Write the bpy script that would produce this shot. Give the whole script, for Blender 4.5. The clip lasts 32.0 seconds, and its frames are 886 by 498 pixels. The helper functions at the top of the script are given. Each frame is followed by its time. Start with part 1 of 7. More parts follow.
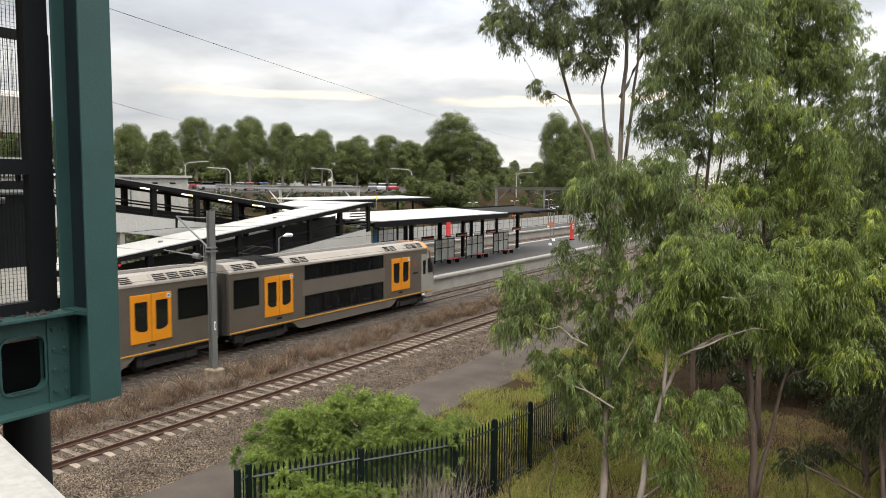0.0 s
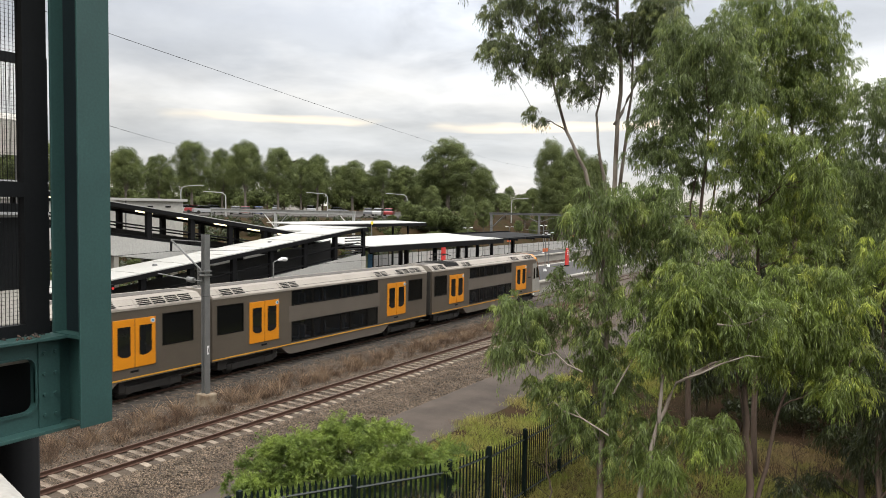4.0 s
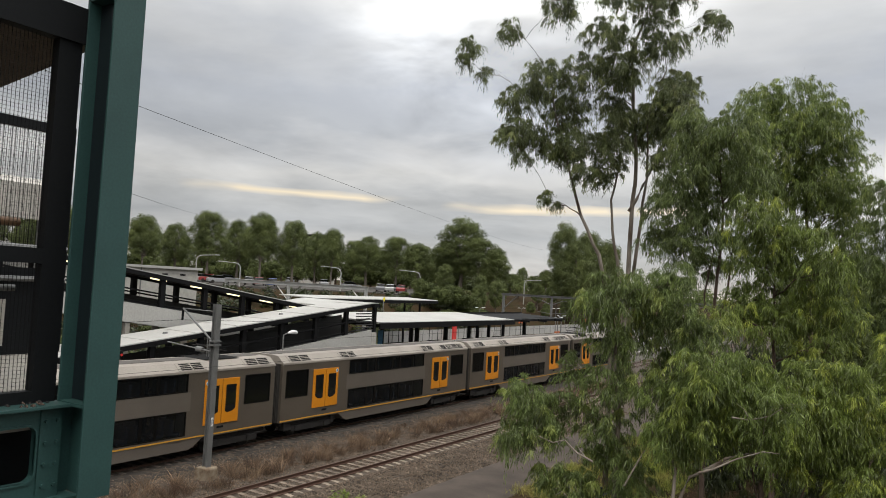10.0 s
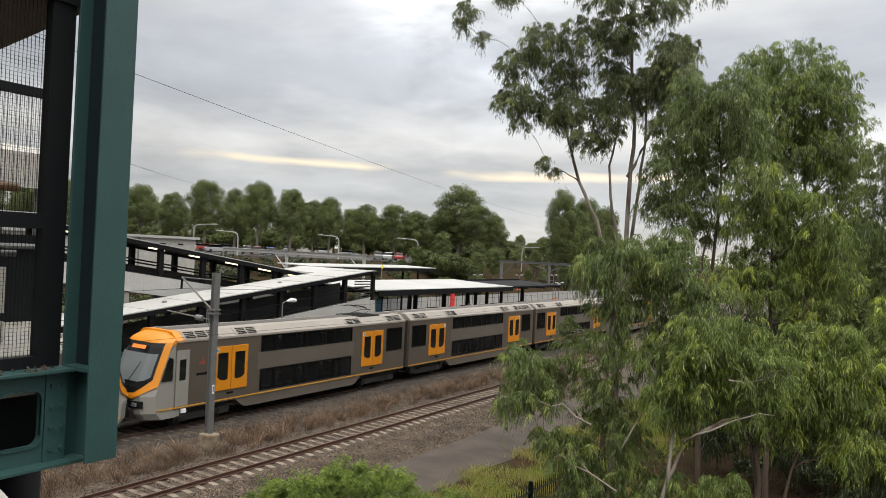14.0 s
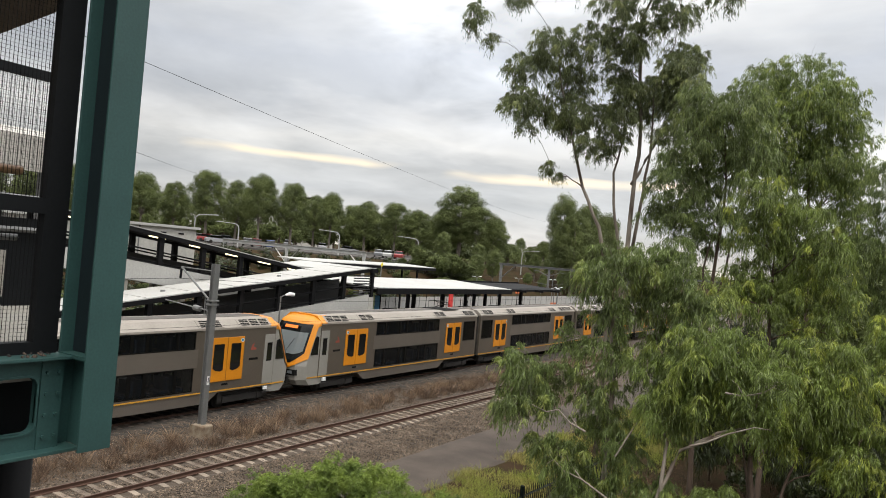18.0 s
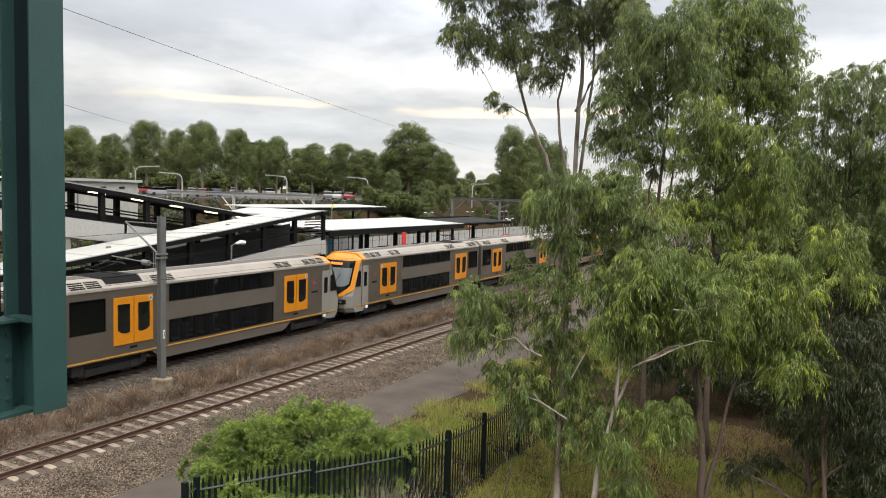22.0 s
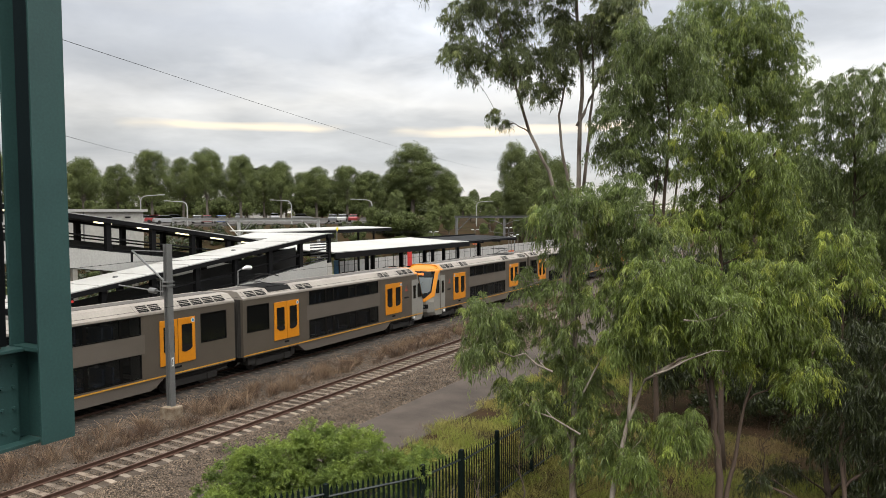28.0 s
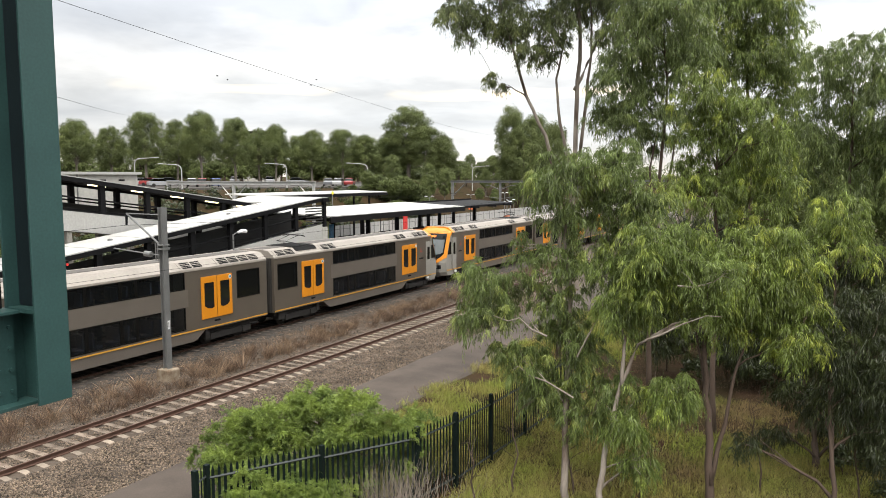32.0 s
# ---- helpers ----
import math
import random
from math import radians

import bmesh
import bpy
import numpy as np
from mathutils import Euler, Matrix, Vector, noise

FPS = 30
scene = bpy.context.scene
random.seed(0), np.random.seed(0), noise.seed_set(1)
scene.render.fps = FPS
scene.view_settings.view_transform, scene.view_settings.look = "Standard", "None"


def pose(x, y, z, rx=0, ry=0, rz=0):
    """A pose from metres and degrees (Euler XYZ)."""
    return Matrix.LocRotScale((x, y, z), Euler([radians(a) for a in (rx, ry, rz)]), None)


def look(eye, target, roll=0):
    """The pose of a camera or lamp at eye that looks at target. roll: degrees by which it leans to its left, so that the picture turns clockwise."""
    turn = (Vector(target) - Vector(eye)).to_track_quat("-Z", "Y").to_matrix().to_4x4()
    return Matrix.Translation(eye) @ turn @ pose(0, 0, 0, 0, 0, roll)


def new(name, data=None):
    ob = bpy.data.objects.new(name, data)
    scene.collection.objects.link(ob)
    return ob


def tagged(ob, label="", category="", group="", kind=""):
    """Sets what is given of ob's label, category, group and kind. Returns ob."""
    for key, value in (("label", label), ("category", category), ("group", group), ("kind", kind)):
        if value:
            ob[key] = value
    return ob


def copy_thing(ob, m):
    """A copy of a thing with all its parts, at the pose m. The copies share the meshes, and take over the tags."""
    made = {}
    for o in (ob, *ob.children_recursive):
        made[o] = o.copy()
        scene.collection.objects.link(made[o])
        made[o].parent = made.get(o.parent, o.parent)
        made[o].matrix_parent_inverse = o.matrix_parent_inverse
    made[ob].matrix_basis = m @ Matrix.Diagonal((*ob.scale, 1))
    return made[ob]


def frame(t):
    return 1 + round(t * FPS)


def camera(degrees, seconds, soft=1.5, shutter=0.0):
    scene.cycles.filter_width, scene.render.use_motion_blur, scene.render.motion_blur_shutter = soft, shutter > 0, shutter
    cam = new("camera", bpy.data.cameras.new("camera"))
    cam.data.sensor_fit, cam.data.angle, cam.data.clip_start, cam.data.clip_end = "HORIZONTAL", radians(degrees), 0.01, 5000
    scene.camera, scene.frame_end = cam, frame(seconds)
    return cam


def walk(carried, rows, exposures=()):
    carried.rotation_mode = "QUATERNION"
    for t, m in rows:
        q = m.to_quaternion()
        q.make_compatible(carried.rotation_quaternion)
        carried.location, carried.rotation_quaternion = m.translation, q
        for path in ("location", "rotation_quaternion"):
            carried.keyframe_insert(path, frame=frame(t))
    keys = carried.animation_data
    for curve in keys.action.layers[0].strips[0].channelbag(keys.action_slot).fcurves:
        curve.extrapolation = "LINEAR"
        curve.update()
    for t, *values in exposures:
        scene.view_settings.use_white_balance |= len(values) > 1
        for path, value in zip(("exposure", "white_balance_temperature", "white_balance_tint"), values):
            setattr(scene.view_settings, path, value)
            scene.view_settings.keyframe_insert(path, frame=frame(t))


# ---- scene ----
cam = camera(62.0, 32.0, soft=0.9, shutter=0.5)
# seconds, eye, yaw to the left of +y, pitch, roll
PATH = [
    (0, 0.047, -0.020, 9.003, 31.66, -5.16, 0.48),
    (0.5, 0.057, -0.019, 9.007, 31.99, -5.74, 0.31),
    (1, 0.058, -0.023, 9.006, 31.99, -5.29, 0.26),
    (1.5, 0.056, -0.027, 9.008, 31.43, -3.81, 0.75),
    (2, 0.051, -0.017, 9.003, 31.28, -4.23, 0.25),
    (2.5, 0.032, -0.007, 9.009, 30.87, -3.02, 1.06),
    (3, 0.055, -0.021, 9.008, 30.98, -3.27, 0.84),
    (3.5, 0.048, -0.017, 9.005, 31.23, -3.29, 0.70),
    (5.5, 0.022, -0.015, 8.999, 31.39, -2.34, 1.64),
    (6, 0.021, -0.005, 8.999, 31.70, -1.82, 1.56),
    (6.5, 0.033, -0.015, 9.005, 31.35, -1.04, 1.87),
    (7, 0.034, -0.010, 9.000, 31.06, -1.26, 1.49),
    (7.5, 0.033, -0.006, 9.002, 33.94, -0.91, 1.15),
    (8, 0.034, -0.004, 9.002, 36.27, -1.94, 0.85),
    (8.5, -0.006, -0.008, 9.011, 38.08, 1.53, 3.11),
    (9, -0.006, 0.019, 9.031, 37.68, 5.06, 2.08),
    (9.5, 0.009, -0.007, 9.039, 33.85, 3.60, 2.13),
    (10, 0.032, -0.010, 9.027, 32.47, 2.85, 3.10),
    (10.5, 0.046, -0.017, 9.037, 31.65, 2.80, 3.59),
    (11, 0.029, -0.034, 8.997, 30.58, 1.64, 3.48),
    (11.5, 0.028, -0.033, 8.992, 30.36, 0.48, 3.94),
    (12, 0.016, -0.026, 8.988, 30.47, -0.09, 3.91),
    (12.5, 0.010, -0.024, 8.989, 29.88, -1.29, 3.74),
    (13, 0.008, -0.021, 8.987, 30.42, -1.51, 4.41),
    (13.5, 0.007, -0.023, 8.996, 31.45, 0.52, 3.29),
    (14, 0.008, -0.019, 8.991, 32.16, 0.36, 2.68),
    (14.5, 0.012, -0.032, 8.993, 31.43, -0.20, 3.19),
    (16.5, 0.012, -0.008, 8.995, 32.49, -0.64, 1.32),
    (17, -0.024, -0.001, 8.994, 31.85, -1.31, 1.77),
    (17.5, -0.021, 0.005, 8.991, 32.02, -1.73, 2.52),
    (18, -0.059, 0.011, 8.997, 32.16, 0.37, 5.03),
    (18.5, -0.031, 0.012, 8.988, 31.20, -1.05, 4.21),
    (19, -0.026, 0.002, 8.992, 30.22, -3.86, 3.20),
    (19.5, -0.021, 0.002, 8.993, 30.04, -4.62, 2.55),
    (20, -0.018, -0.006, 8.998, 29.77, -3.88, 2.33),
    (20.5, -0.023, -0.006, 8.994, 29.59, -3.14, 2.50),
    (21, -0.006, -0.014, 9.007, 28.48, -3.66, 2.36),
    (21.5, -0.015, -0.002, 8.995, 28.50, -3.47, 2.33),
    (22, -0.006, -0.012, 9.000, 28.17, -4.32, 1.56),
    (22.5, -0.019, -0.003, 8.992, 29.12, -5.27, 1.02),
    (23, -0.028, 0.004, 8.997, 31.03, -2.44, 2.23),
    (23.5, -0.026, 0.001, 8.989, 31.12, -3.24, 1.91),
    (24, -0.024, 0.000, 8.995, 30.88, -3.64, 1.17),
    (24.5, -0.012, -0.005, 8.998, 29.62, -2.31, 0.66),
    (25, -0.008, -0.008, 8.998, 28.99, -2.15, 0.19),
    (25.5, -0.004, -0.013, 8.994, 29.36, -5.17, 0.12),
    (27.5, -0.018, 0.031, 8.987, 28.87, -3.29, -0.84),
    (28, -0.045, 0.035, 8.964, 28.63, -2.85, -0.39),
    (28.5, -0.036, 0.033, 8.970, 28.48, -2.85, 0.29),
    (29, -0.033, 0.025, 8.959, 28.44, -5.58, 0.96),
    (29.5, -0.035, 0.030, 8.966, 29.75, -7.51, 0.30),
    (30, -0.034, 0.033, 8.965, 29.20, -5.38, 0.42),
    (30.5, -0.031, 0.026, 8.970, 28.48, -5.59, 0.52),
    (31, -0.027, 0.030, 8.966, 28.11, -5.63, -0.06),
    (31.5, -0.036, 0.031, 8.966, 28.28, -5.89, -0.34),
    (32, -0.041, 0.036, 8.962, 28.30, -5.59, -0.07),
]
EXPOSURES = [(0.0, 0.0), (3.5, -0.05), (6.0, -0.25), (7.0, -0.3), (8.0, -0.35), (9.0, -0.68), (10.0, -0.62), (12.0, -0.35), (13.0, -0.2), (14.0, -0.36), (17.0, -0.3), (18.0, -0.25), (19.0, -0.3), (20.0, 0.08), (21.0, -0.05), (22.0, -0.05), (24.0, -0.1), (25.0, -0.25), (28.0, -0.2), (29.0, -0.25), (30.0, 0.28), (31.0, 0.25), (32.0, 0.2)]
walk(cam, [(t, pose(x, y, z, 0, 0, yaw) @ pose(0, 0, 0, 90 + pitch) @ pose(0, 0, 0, 0, 0, roll)) for t, x, y, z, yaw, pitch, roll in PATH], EXPOSURES)

# ---- sky and sun: late afternoon under broken grey cloud ----
SUN_ELEVATION, SUN_ROTATION = radians(56), radians(150)
world = bpy.data.worlds.new("overcast_sky")
scene.world = world
world.use_nodes = True
wn, wl = world.node_tree.nodes, world.node_tree.links
wn.clear()


def wnode(kind, **values):
    n = wn.new(kind)
    for key, value in values.items():
        n.inputs[key].default_value = value
    return n


def wmath(op, a, b=None):
    n = wn.new("ShaderNodeMath")
    n.operation = op
    for slot, v in ((0, a), (1, b)):
        if v is None:
            continue
        if isinstance(v, (int, float)):
            n.inputs[slot].default_value = v
        else:
            wl.new(v, n.inputs[slot])
    return n.outputs[0]


coord = wn.new("ShaderNodeTexCoord")
split = wn.new("ShaderNodeSeparateXYZ")
wl.new(coord.outputs["Generated"], split.inputs[0])
rise = wmath("ADD", wmath("MAXIMUM", split.outputs["Z"], 0.0), 0.16)
flat = wn.new("ShaderNodeCombineXYZ")
wl.new(wmath("DIVIDE", split.outputs["X"], rise), flat.inputs[0])
wl.new(wmath("DIVIDE", split.outputs["Y"], rise), flat.inputs[1])


def cloud(scale, detail, rough, offset):
    shift = wn.new("ShaderNodeVectorMath")
    shift.operation = "ADD"
    shift.inputs[1].default_value = offset
    wl.new(flat.outputs[0], shift.inputs[0])
    n = wnode("ShaderNodeTexNoise", Scale=scale, Detail=detail, Roughness=rough, Distortion=0.35)
    wl.new(shift.outputs[0], n.inputs["Vector"])
    return n.outputs["Fac"]


big, small = cloud(0.52, 6.0, 0.56, (5.7, 1.3, 0.0)), cloud(1.9, 5.0, 0.55, (0.0, 5.2, 1.0))
mixed = wmath("ADD", wmath("MULTIPLY", big, 0.62), wmath("MULTIPLY", small, 0.38))


def long_noise(scale, squeeze, detail, offset):
    """Noise drawn out along the horizon, as layered cloud is."""
    place = wn.new("ShaderNodeMapping")
    place.inputs["Scale"].default_value = (1.0, 1.0, squeeze)
    place.inputs["Location"].default_value = offset
    wl.new(coord.outputs["Generated"], place.inputs[0])
    n = wnode("ShaderNodeTexNoise", Scale=scale, Detail=detail, Roughness=0.55)
    wl.new(place.outputs[0], n.inputs["Vector"])
    return n.outputs["Fac"]


# layers of cloud by height over the horizon, their edges torn
waver = wmath("ADD", wmath("MULTIPLY", wmath("SUBTRACT", long_noise(2.4, 4.0, 5.0, (0.3, 1.7, 0.2)), 0.5), 0.20), wmath("MULTIPLY", wmath("SUBTRACT", long_noise(7.0, 3.0, 4.0, (2.3, 0.4, 0.9)), 0.5), 0.06))
layer_height = wmath("ADD", split.outputs["Z"], wmath("MULTIPLY", waver, wmath("MINIMUM", wmath("MULTIPLY", wmath("MAXIMUM", split.outputs["Z"], 0.0), 7.0), 1.0)))
shade = wn.new("ShaderNodeValToRGB")
LAYERS = [(0.0, (1.0, 0.93, 0.85)), (0.035, (0.88, 0.86, 0.84)), (0.075, (0.74, 0.75, 0.765)), (0.10, (0.86, 0.86, 0.855)), (0.135, (1.14, 1.12, 1.08)), (0.175, (0.98, 0.98, 0.98)), (0.215, (0.74, 0.76, 0.79)), (0.26, (0.68, 0.705, 0.75)), (0.31, (0.80, 0.81, 0.82)), (0.37, (0.96, 0.955, 0.93))]
while len(shade.color_ramp.elements) < len(LAYERS):
    shade.color_ramp.elements.new(0.5)
for element, (height, tone) in zip(shade.color_ramp.elements, LAYERS):
    element.position, element.color = height, (*tone, 1)
wl.new(layer_height, shade.inputs[0])
puffs = wn.new("ShaderNodeMapRange")
puffs.inputs[1].default_value, puffs.inputs[2].default_value = 0.38, 0.62
puffs.inputs[3].default_value, puffs.inputs[4].default_value = 0.80, 1.20
wl.new(mixed, puffs.inputs[0])
layered = wn.new("ShaderNodeMixRGB")
layered.blend_type = "MULTIPLY"
layered.inputs[0].default_value = 1.0
wl.new(shade.outputs[0], layered.inputs[1])
wl.new(puffs.outputs[0], layered.inputs[2])
sky = wn.new("ShaderNodeTexSky")
sky.sky_type, sky.sun_disc = "NISHITA", False
sky.sun_elevation, sky.sun_rotation = SUN_ELEVATION, SUN_ROTATION
blue = wn.new("ShaderNodeMixRGB")
blue.blend_type = "MULTIPLY"
blue.inputs[0].default_value = 1.0
blue.inputs[2].default_value = (0.12, 0.12, 0.12, 1)
wl.new(sky.outputs[0], blue.inputs[1])
over = wn.new("ShaderNodeMixRGB")
over.inputs[0].default_value = 0.9
wl.new(blue.outputs[0], over.inputs[1])
wl.new(layered.outputs[0], over.inputs[2])
# an overcast sky grows brighter towards the zenith
gain = wmath("ADD", wmath("MULTIPLY", wmath("POWER", wmath("MAXIMUM", wmath("SUBTRACT", split.outputs["Z"], 0.18), 0.0), 1.25), 3.7), 1.0)
# the cloud is brighter on the sun's side
gain = wmath("MULTIPLY", gain, wmath("ADD", wmath("MULTIPLY", split.outputs["X"], 0.22), 1.10))
# and darker away from the low sun behind the cloud
gain = wmath("MULTIPLY", gain, wmath("ADD", wmath("MULTIPLY", split.outputs["Y"], 0.20), 0.86))


def sky_patch(azimuth, elevation, inner, outer):
    """One inside a patch of sky, falling to nothing at its rim; azimuth to the left of +y."""
    dot = wn.new("ShaderNodeVectorMath")
    dot.operation = "DOT_PRODUCT"
    e, a = radians(elevation), radians(azimuth)
    dot.inputs[1].default_value = (-math.sin(a) * math.cos(e), math.cos(a) * math.cos(e), math.sin(e))
    wl.new(coord.outputs["Generated"], dot.inputs[0])
    fade = wn.new("ShaderNodeMapRange")
    fade.interpolation_type = "SMOOTHSTEP"
    fade.inputs[1].default_value, fade.inputs[2].default_value = math.cos(radians(outer)), math.cos(radians(inner))
    wl.new(dot.outputs["Value"], fade.inputs[0])
    return fade.outputs[0]


# thin bright cloud high over the line
thin = wmath("MULTIPLY", sky_patch(27, 25, 1, 17), wmath("MAXIMUM", wmath("SUBTRACT", wmath("MULTIPLY", small, 4.0), 1.5), 0.0))
gain = wmath("MULTIPLY", gain, wmath("ADD", wmath("MINIMUM", wmath("MULTIPLY", thin, 0.8), 0.9), 1.0))
# a low warm gap in the cloud, a torn streak above the trees
gap_noise = long_noise(5.0, 6.0, 3.0, (0.0, 0.0, 0.0))
tear = long_noise(3.2, 2.0, 3.0, (4.1, 0.7, 0.0))
level = wmath("SUBTRACT", split.outputs["Z"], wmath("ADD", 0.1105, wmath("MULTIPLY", wmath("SUBTRACT", gap_noise, 0.5), 0.022)))
gap = wmath("MAXIMUM", wmath("SUBTRACT", 1.0, wmath("DIVIDE", wmath("ABSOLUTE", level), 0.0075)), 0.0)
torn = wmath("MINIMUM", wmath("MULTIPLY", wmath("MAXIMUM", wmath("SUBTRACT", tear, 0.38), 0.0), 9.0), 1.0)
gap = wmath("MULTIPLY", wmath("MULTIPLY", gap, sky_patch(31, 6, 16, 25)), torn)
warm = wn.new("ShaderNodeMixRGB")
warm.inputs[2].default_value = (1.55, 1.34, 1.0, 1)
wl.new(gap, warm.inputs[0])
wl.new(over.outputs[0], warm.inputs[1])
back = wnode("ShaderNodeBackground")
wl.new(warm.outputs[0], back.inputs["Color"])
wl.new(gain, back.inputs["Strength"])
wl.new(back.outputs[0], wn.new("ShaderNodeOutputWorld").inputs["Surface"])

sun_data = bpy.data.lights.new("sun", "SUN")
sun_data.energy, sun_data.angle, sun_data.color = 2.5, radians(40), (1.0, 0.95, 0.86)
sun = new("sun", sun_data)
sun.matrix_world = look((0, 0, 60), (0 - math.sin(SUN_ROTATION), 0 - math.cos(SUN_ROTATION), 60 - math.tan(SUN_ELEVATION)))

# ---- materials ----
def material(name, color, color2=None, rough=0.7, metal=0.0, scale=4.0, fine=40.0, bump=0.15, amount=0.5, island=0.0, per_object=0.0, coat=0.0, translucent=0.0, stretch=(1, 1, 1), spec=0.5):
    """A surface with colour variation at two scales, grain and fine relief."""
    m = bpy.data.materials.new(name)
    m.use_nodes = True
    nodes, links = m.node_tree.nodes, m.node_tree.links
    b = nodes["Principled BSDF"]
    b.inputs["Roughness"].default_value, b.inputs["Metallic"].default_value = rough, metal
    b.inputs["Coat Weight"].default_value = coat
    b.inputs["Specular IOR Level"].default_value = spec
    tc = nodes.new("ShaderNodeTexCoord")
    mp = nodes.new("ShaderNodeMapping")
    mp.inputs["Scale"].default_value = stretch
    links.new(tc.outputs["Object"], mp.inputs[0])
    n1 = nodes.new("ShaderNodeTexNoise")
    n1.inputs["Scale"].default_value, n1.inputs["Detail"].default_value = scale, 6.0
    n2 = nodes.new("ShaderNodeTexNoise")
    n2.inputs["Scale"].default_value, n2.inputs["Detail"].default_value = fine, 3.0
    links.new(mp.outputs[0], n1.inputs["Vector"])
    links.new(mp.outputs[0], n2.inputs["Vector"])
    color2 = color2 or tuple(c * 0.7 for c in color)
    ramp = nodes.new("ShaderNodeMapRange")
    ramp.inputs[1].default_value, ramp.inputs[2].default_value = 0.35, 0.68
    links.new(n1.outputs["Fac"], ramp.inputs[0])
    mix = nodes.new("ShaderNodeMixRGB")
    mix.inputs[1].default_value, mix.inputs[2].default_value = (*color, 1), (*color2, 1)
    fac = nodes.new("ShaderNodeMath")
    fac.operation = "MULTIPLY"
    fac.inputs[1].default_value = amount
    links.new(ramp.outputs[0], fac.inputs[0])
    links.new(fac.outputs[0], mix.inputs[0])
    grain = nodes.new("ShaderNodeMixRGB")
    grain.blend_type = "MULTIPLY"
    grain.inputs[0].default_value = 0.45
    links.new(mix.outputs[0], grain.inputs[1])
    tone = nodes.new("ShaderNodeMapRange")
    tone.inputs[1].default_value, tone.inputs[2].default_value = 0.3, 0.7
    tone.inputs[3].default_value, tone.inputs[4].default_value = 0.7, 1.15
    links.new(n2.outputs["Fac"], tone.inputs[0])
    links.new(tone.outputs[0], grain.inputs[2])
    out = grain.outputs[0]
    for strength, kind in ((island, "island"), (per_object, "object")):
        if strength:
            src = nodes.new("ShaderNodeNewGeometry").outputs["Random Per Island"] if kind == "island" else nodes.new("ShaderNodeObjectInfo").outputs["Random"]
            r = nodes.new("ShaderNodeMapRange")
            r.inputs[3].default_value, r.inputs[4].default_value = 1.0 - strength, 1.0 + strength
            links.new(src, r.inputs[0])
            v = nodes.new("ShaderNodeMixRGB")
            v.blend_type = "MULTIPLY"
            v.inputs[0].default_value = 1.0
            links.new(out, v.inputs[1])
            links.new(r.outputs[0], v.inputs[2])
            out = v.outputs[0]
    links.new(out, b.inputs["Base Color"])
    if bump:
        bp = nodes.new("ShaderNodeBump")
        bp.inputs["Strength"].default_value, bp.inputs["Distance"].default_value = bump, 0.02
        links.new(n2.outputs["Fac"], bp.inputs["Height"])
        links.new(bp.outputs[0], b.inputs["Normal"])
    if translucent:
        t = nodes.new("ShaderNodeBsdfTranslucent")
        links.new(out, t.inputs["Color"])
        ms = nodes.new("ShaderNodeMixShader")
        ms.inputs[0].default_value = translucent
        links.new(b.outputs[0], ms.inputs[1])
        links.new(t.outputs[0], ms.inputs[2])
        links.new(ms.outputs[0], nodes["Material Output"].inputs["Surface"])
    return m


def glowing(name, color, strength):
    m = bpy.data.materials.new(name)
    m.use_nodes = True
    b = m.node_tree.nodes["Principled BSDF"]
    b.inputs["Base Color"].default_value = (*color, 1)
    b.inputs["Emission Color"].default_value = (*color, 1)
    b.inputs["Emission Strength"].default_value = strength
    return m


GREEN_PAINT = material("dark_green_paint", (0.027, 0.070, 0.066), (0.020, 0.052, 0.050), rough=0.5, scale=3, fine=60, bump=0.03, amount=0.6, spec=0.35)
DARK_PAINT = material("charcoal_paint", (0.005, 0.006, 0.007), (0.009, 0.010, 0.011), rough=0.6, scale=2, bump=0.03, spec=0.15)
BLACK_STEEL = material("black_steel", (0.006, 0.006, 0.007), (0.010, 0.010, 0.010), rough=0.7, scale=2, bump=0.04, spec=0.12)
WHITE_ROOF = material("white_roof_sheet", (0.43, 0.425, 0.405), (0.33, 0.32, 0.30), rough=0.6, scale=0.35, fine=9, bump=0.03, amount=0.55)
WHITE_WALL = material("off_white_wall", (0.42, 0.405, 0.37), (0.34, 0.325, 0.295), rough=0.75, scale=0.6, fine=3, bump=0.04)
WHITE_CAP = material("white_coping_paint", (0.33, 0.315, 0.29), (0.27, 0.255, 0.23), rough=0.6, scale=6, fine=90, bump=0.04)
CONCRETE = material("pale_concrete", (0.32, 0.30, 0.265), (0.22, 0.205, 0.18), rough=0.9, scale=1.2, fine=30, bump=0.25)
SLEEPER = material("concrete_sleeper", (0.275, 0.225, 0.175), (0.095, 0.066, 0.047), rough=0.9, scale=2.2, fine=26, bump=0.3, amount=0.95, per_object=0.25)
RUST_RAIL = material("rusty_rail", (0.086, 0.043, 0.028), (0.052, 0.027, 0.019), rough=0.75, metal=0.2, scale=5, fine=40, bump=0.1)
RAIL_TOP = material("worn_rail_head", (0.115, 0.068, 0.050), (0.08, 0.048, 0.036), rough=0.55, metal=0.3, scale=5, fine=60, bump=0.02)
GALV = material("galvanised_steel", (0.185, 0.187, 0.185), (0.13, 0.132, 0.13), rough=0.5, metal=0.35, scale=3, fine=25, bump=0.04)
PALE_STEEL = material("pale_galvanised_steel", (0.42, 0.42, 0.41), (0.34, 0.34, 0.33), rough=0.5, metal=0.2, scale=3, fine=25, bump=0.03)
ASPHALT = material("worn_asphalt", (0.084, 0.067, 0.055), (0.046, 0.036, 0.030), rough=0.95, scale=0.5, fine=25, bump=0.2, amount=0.9, spec=0.3)
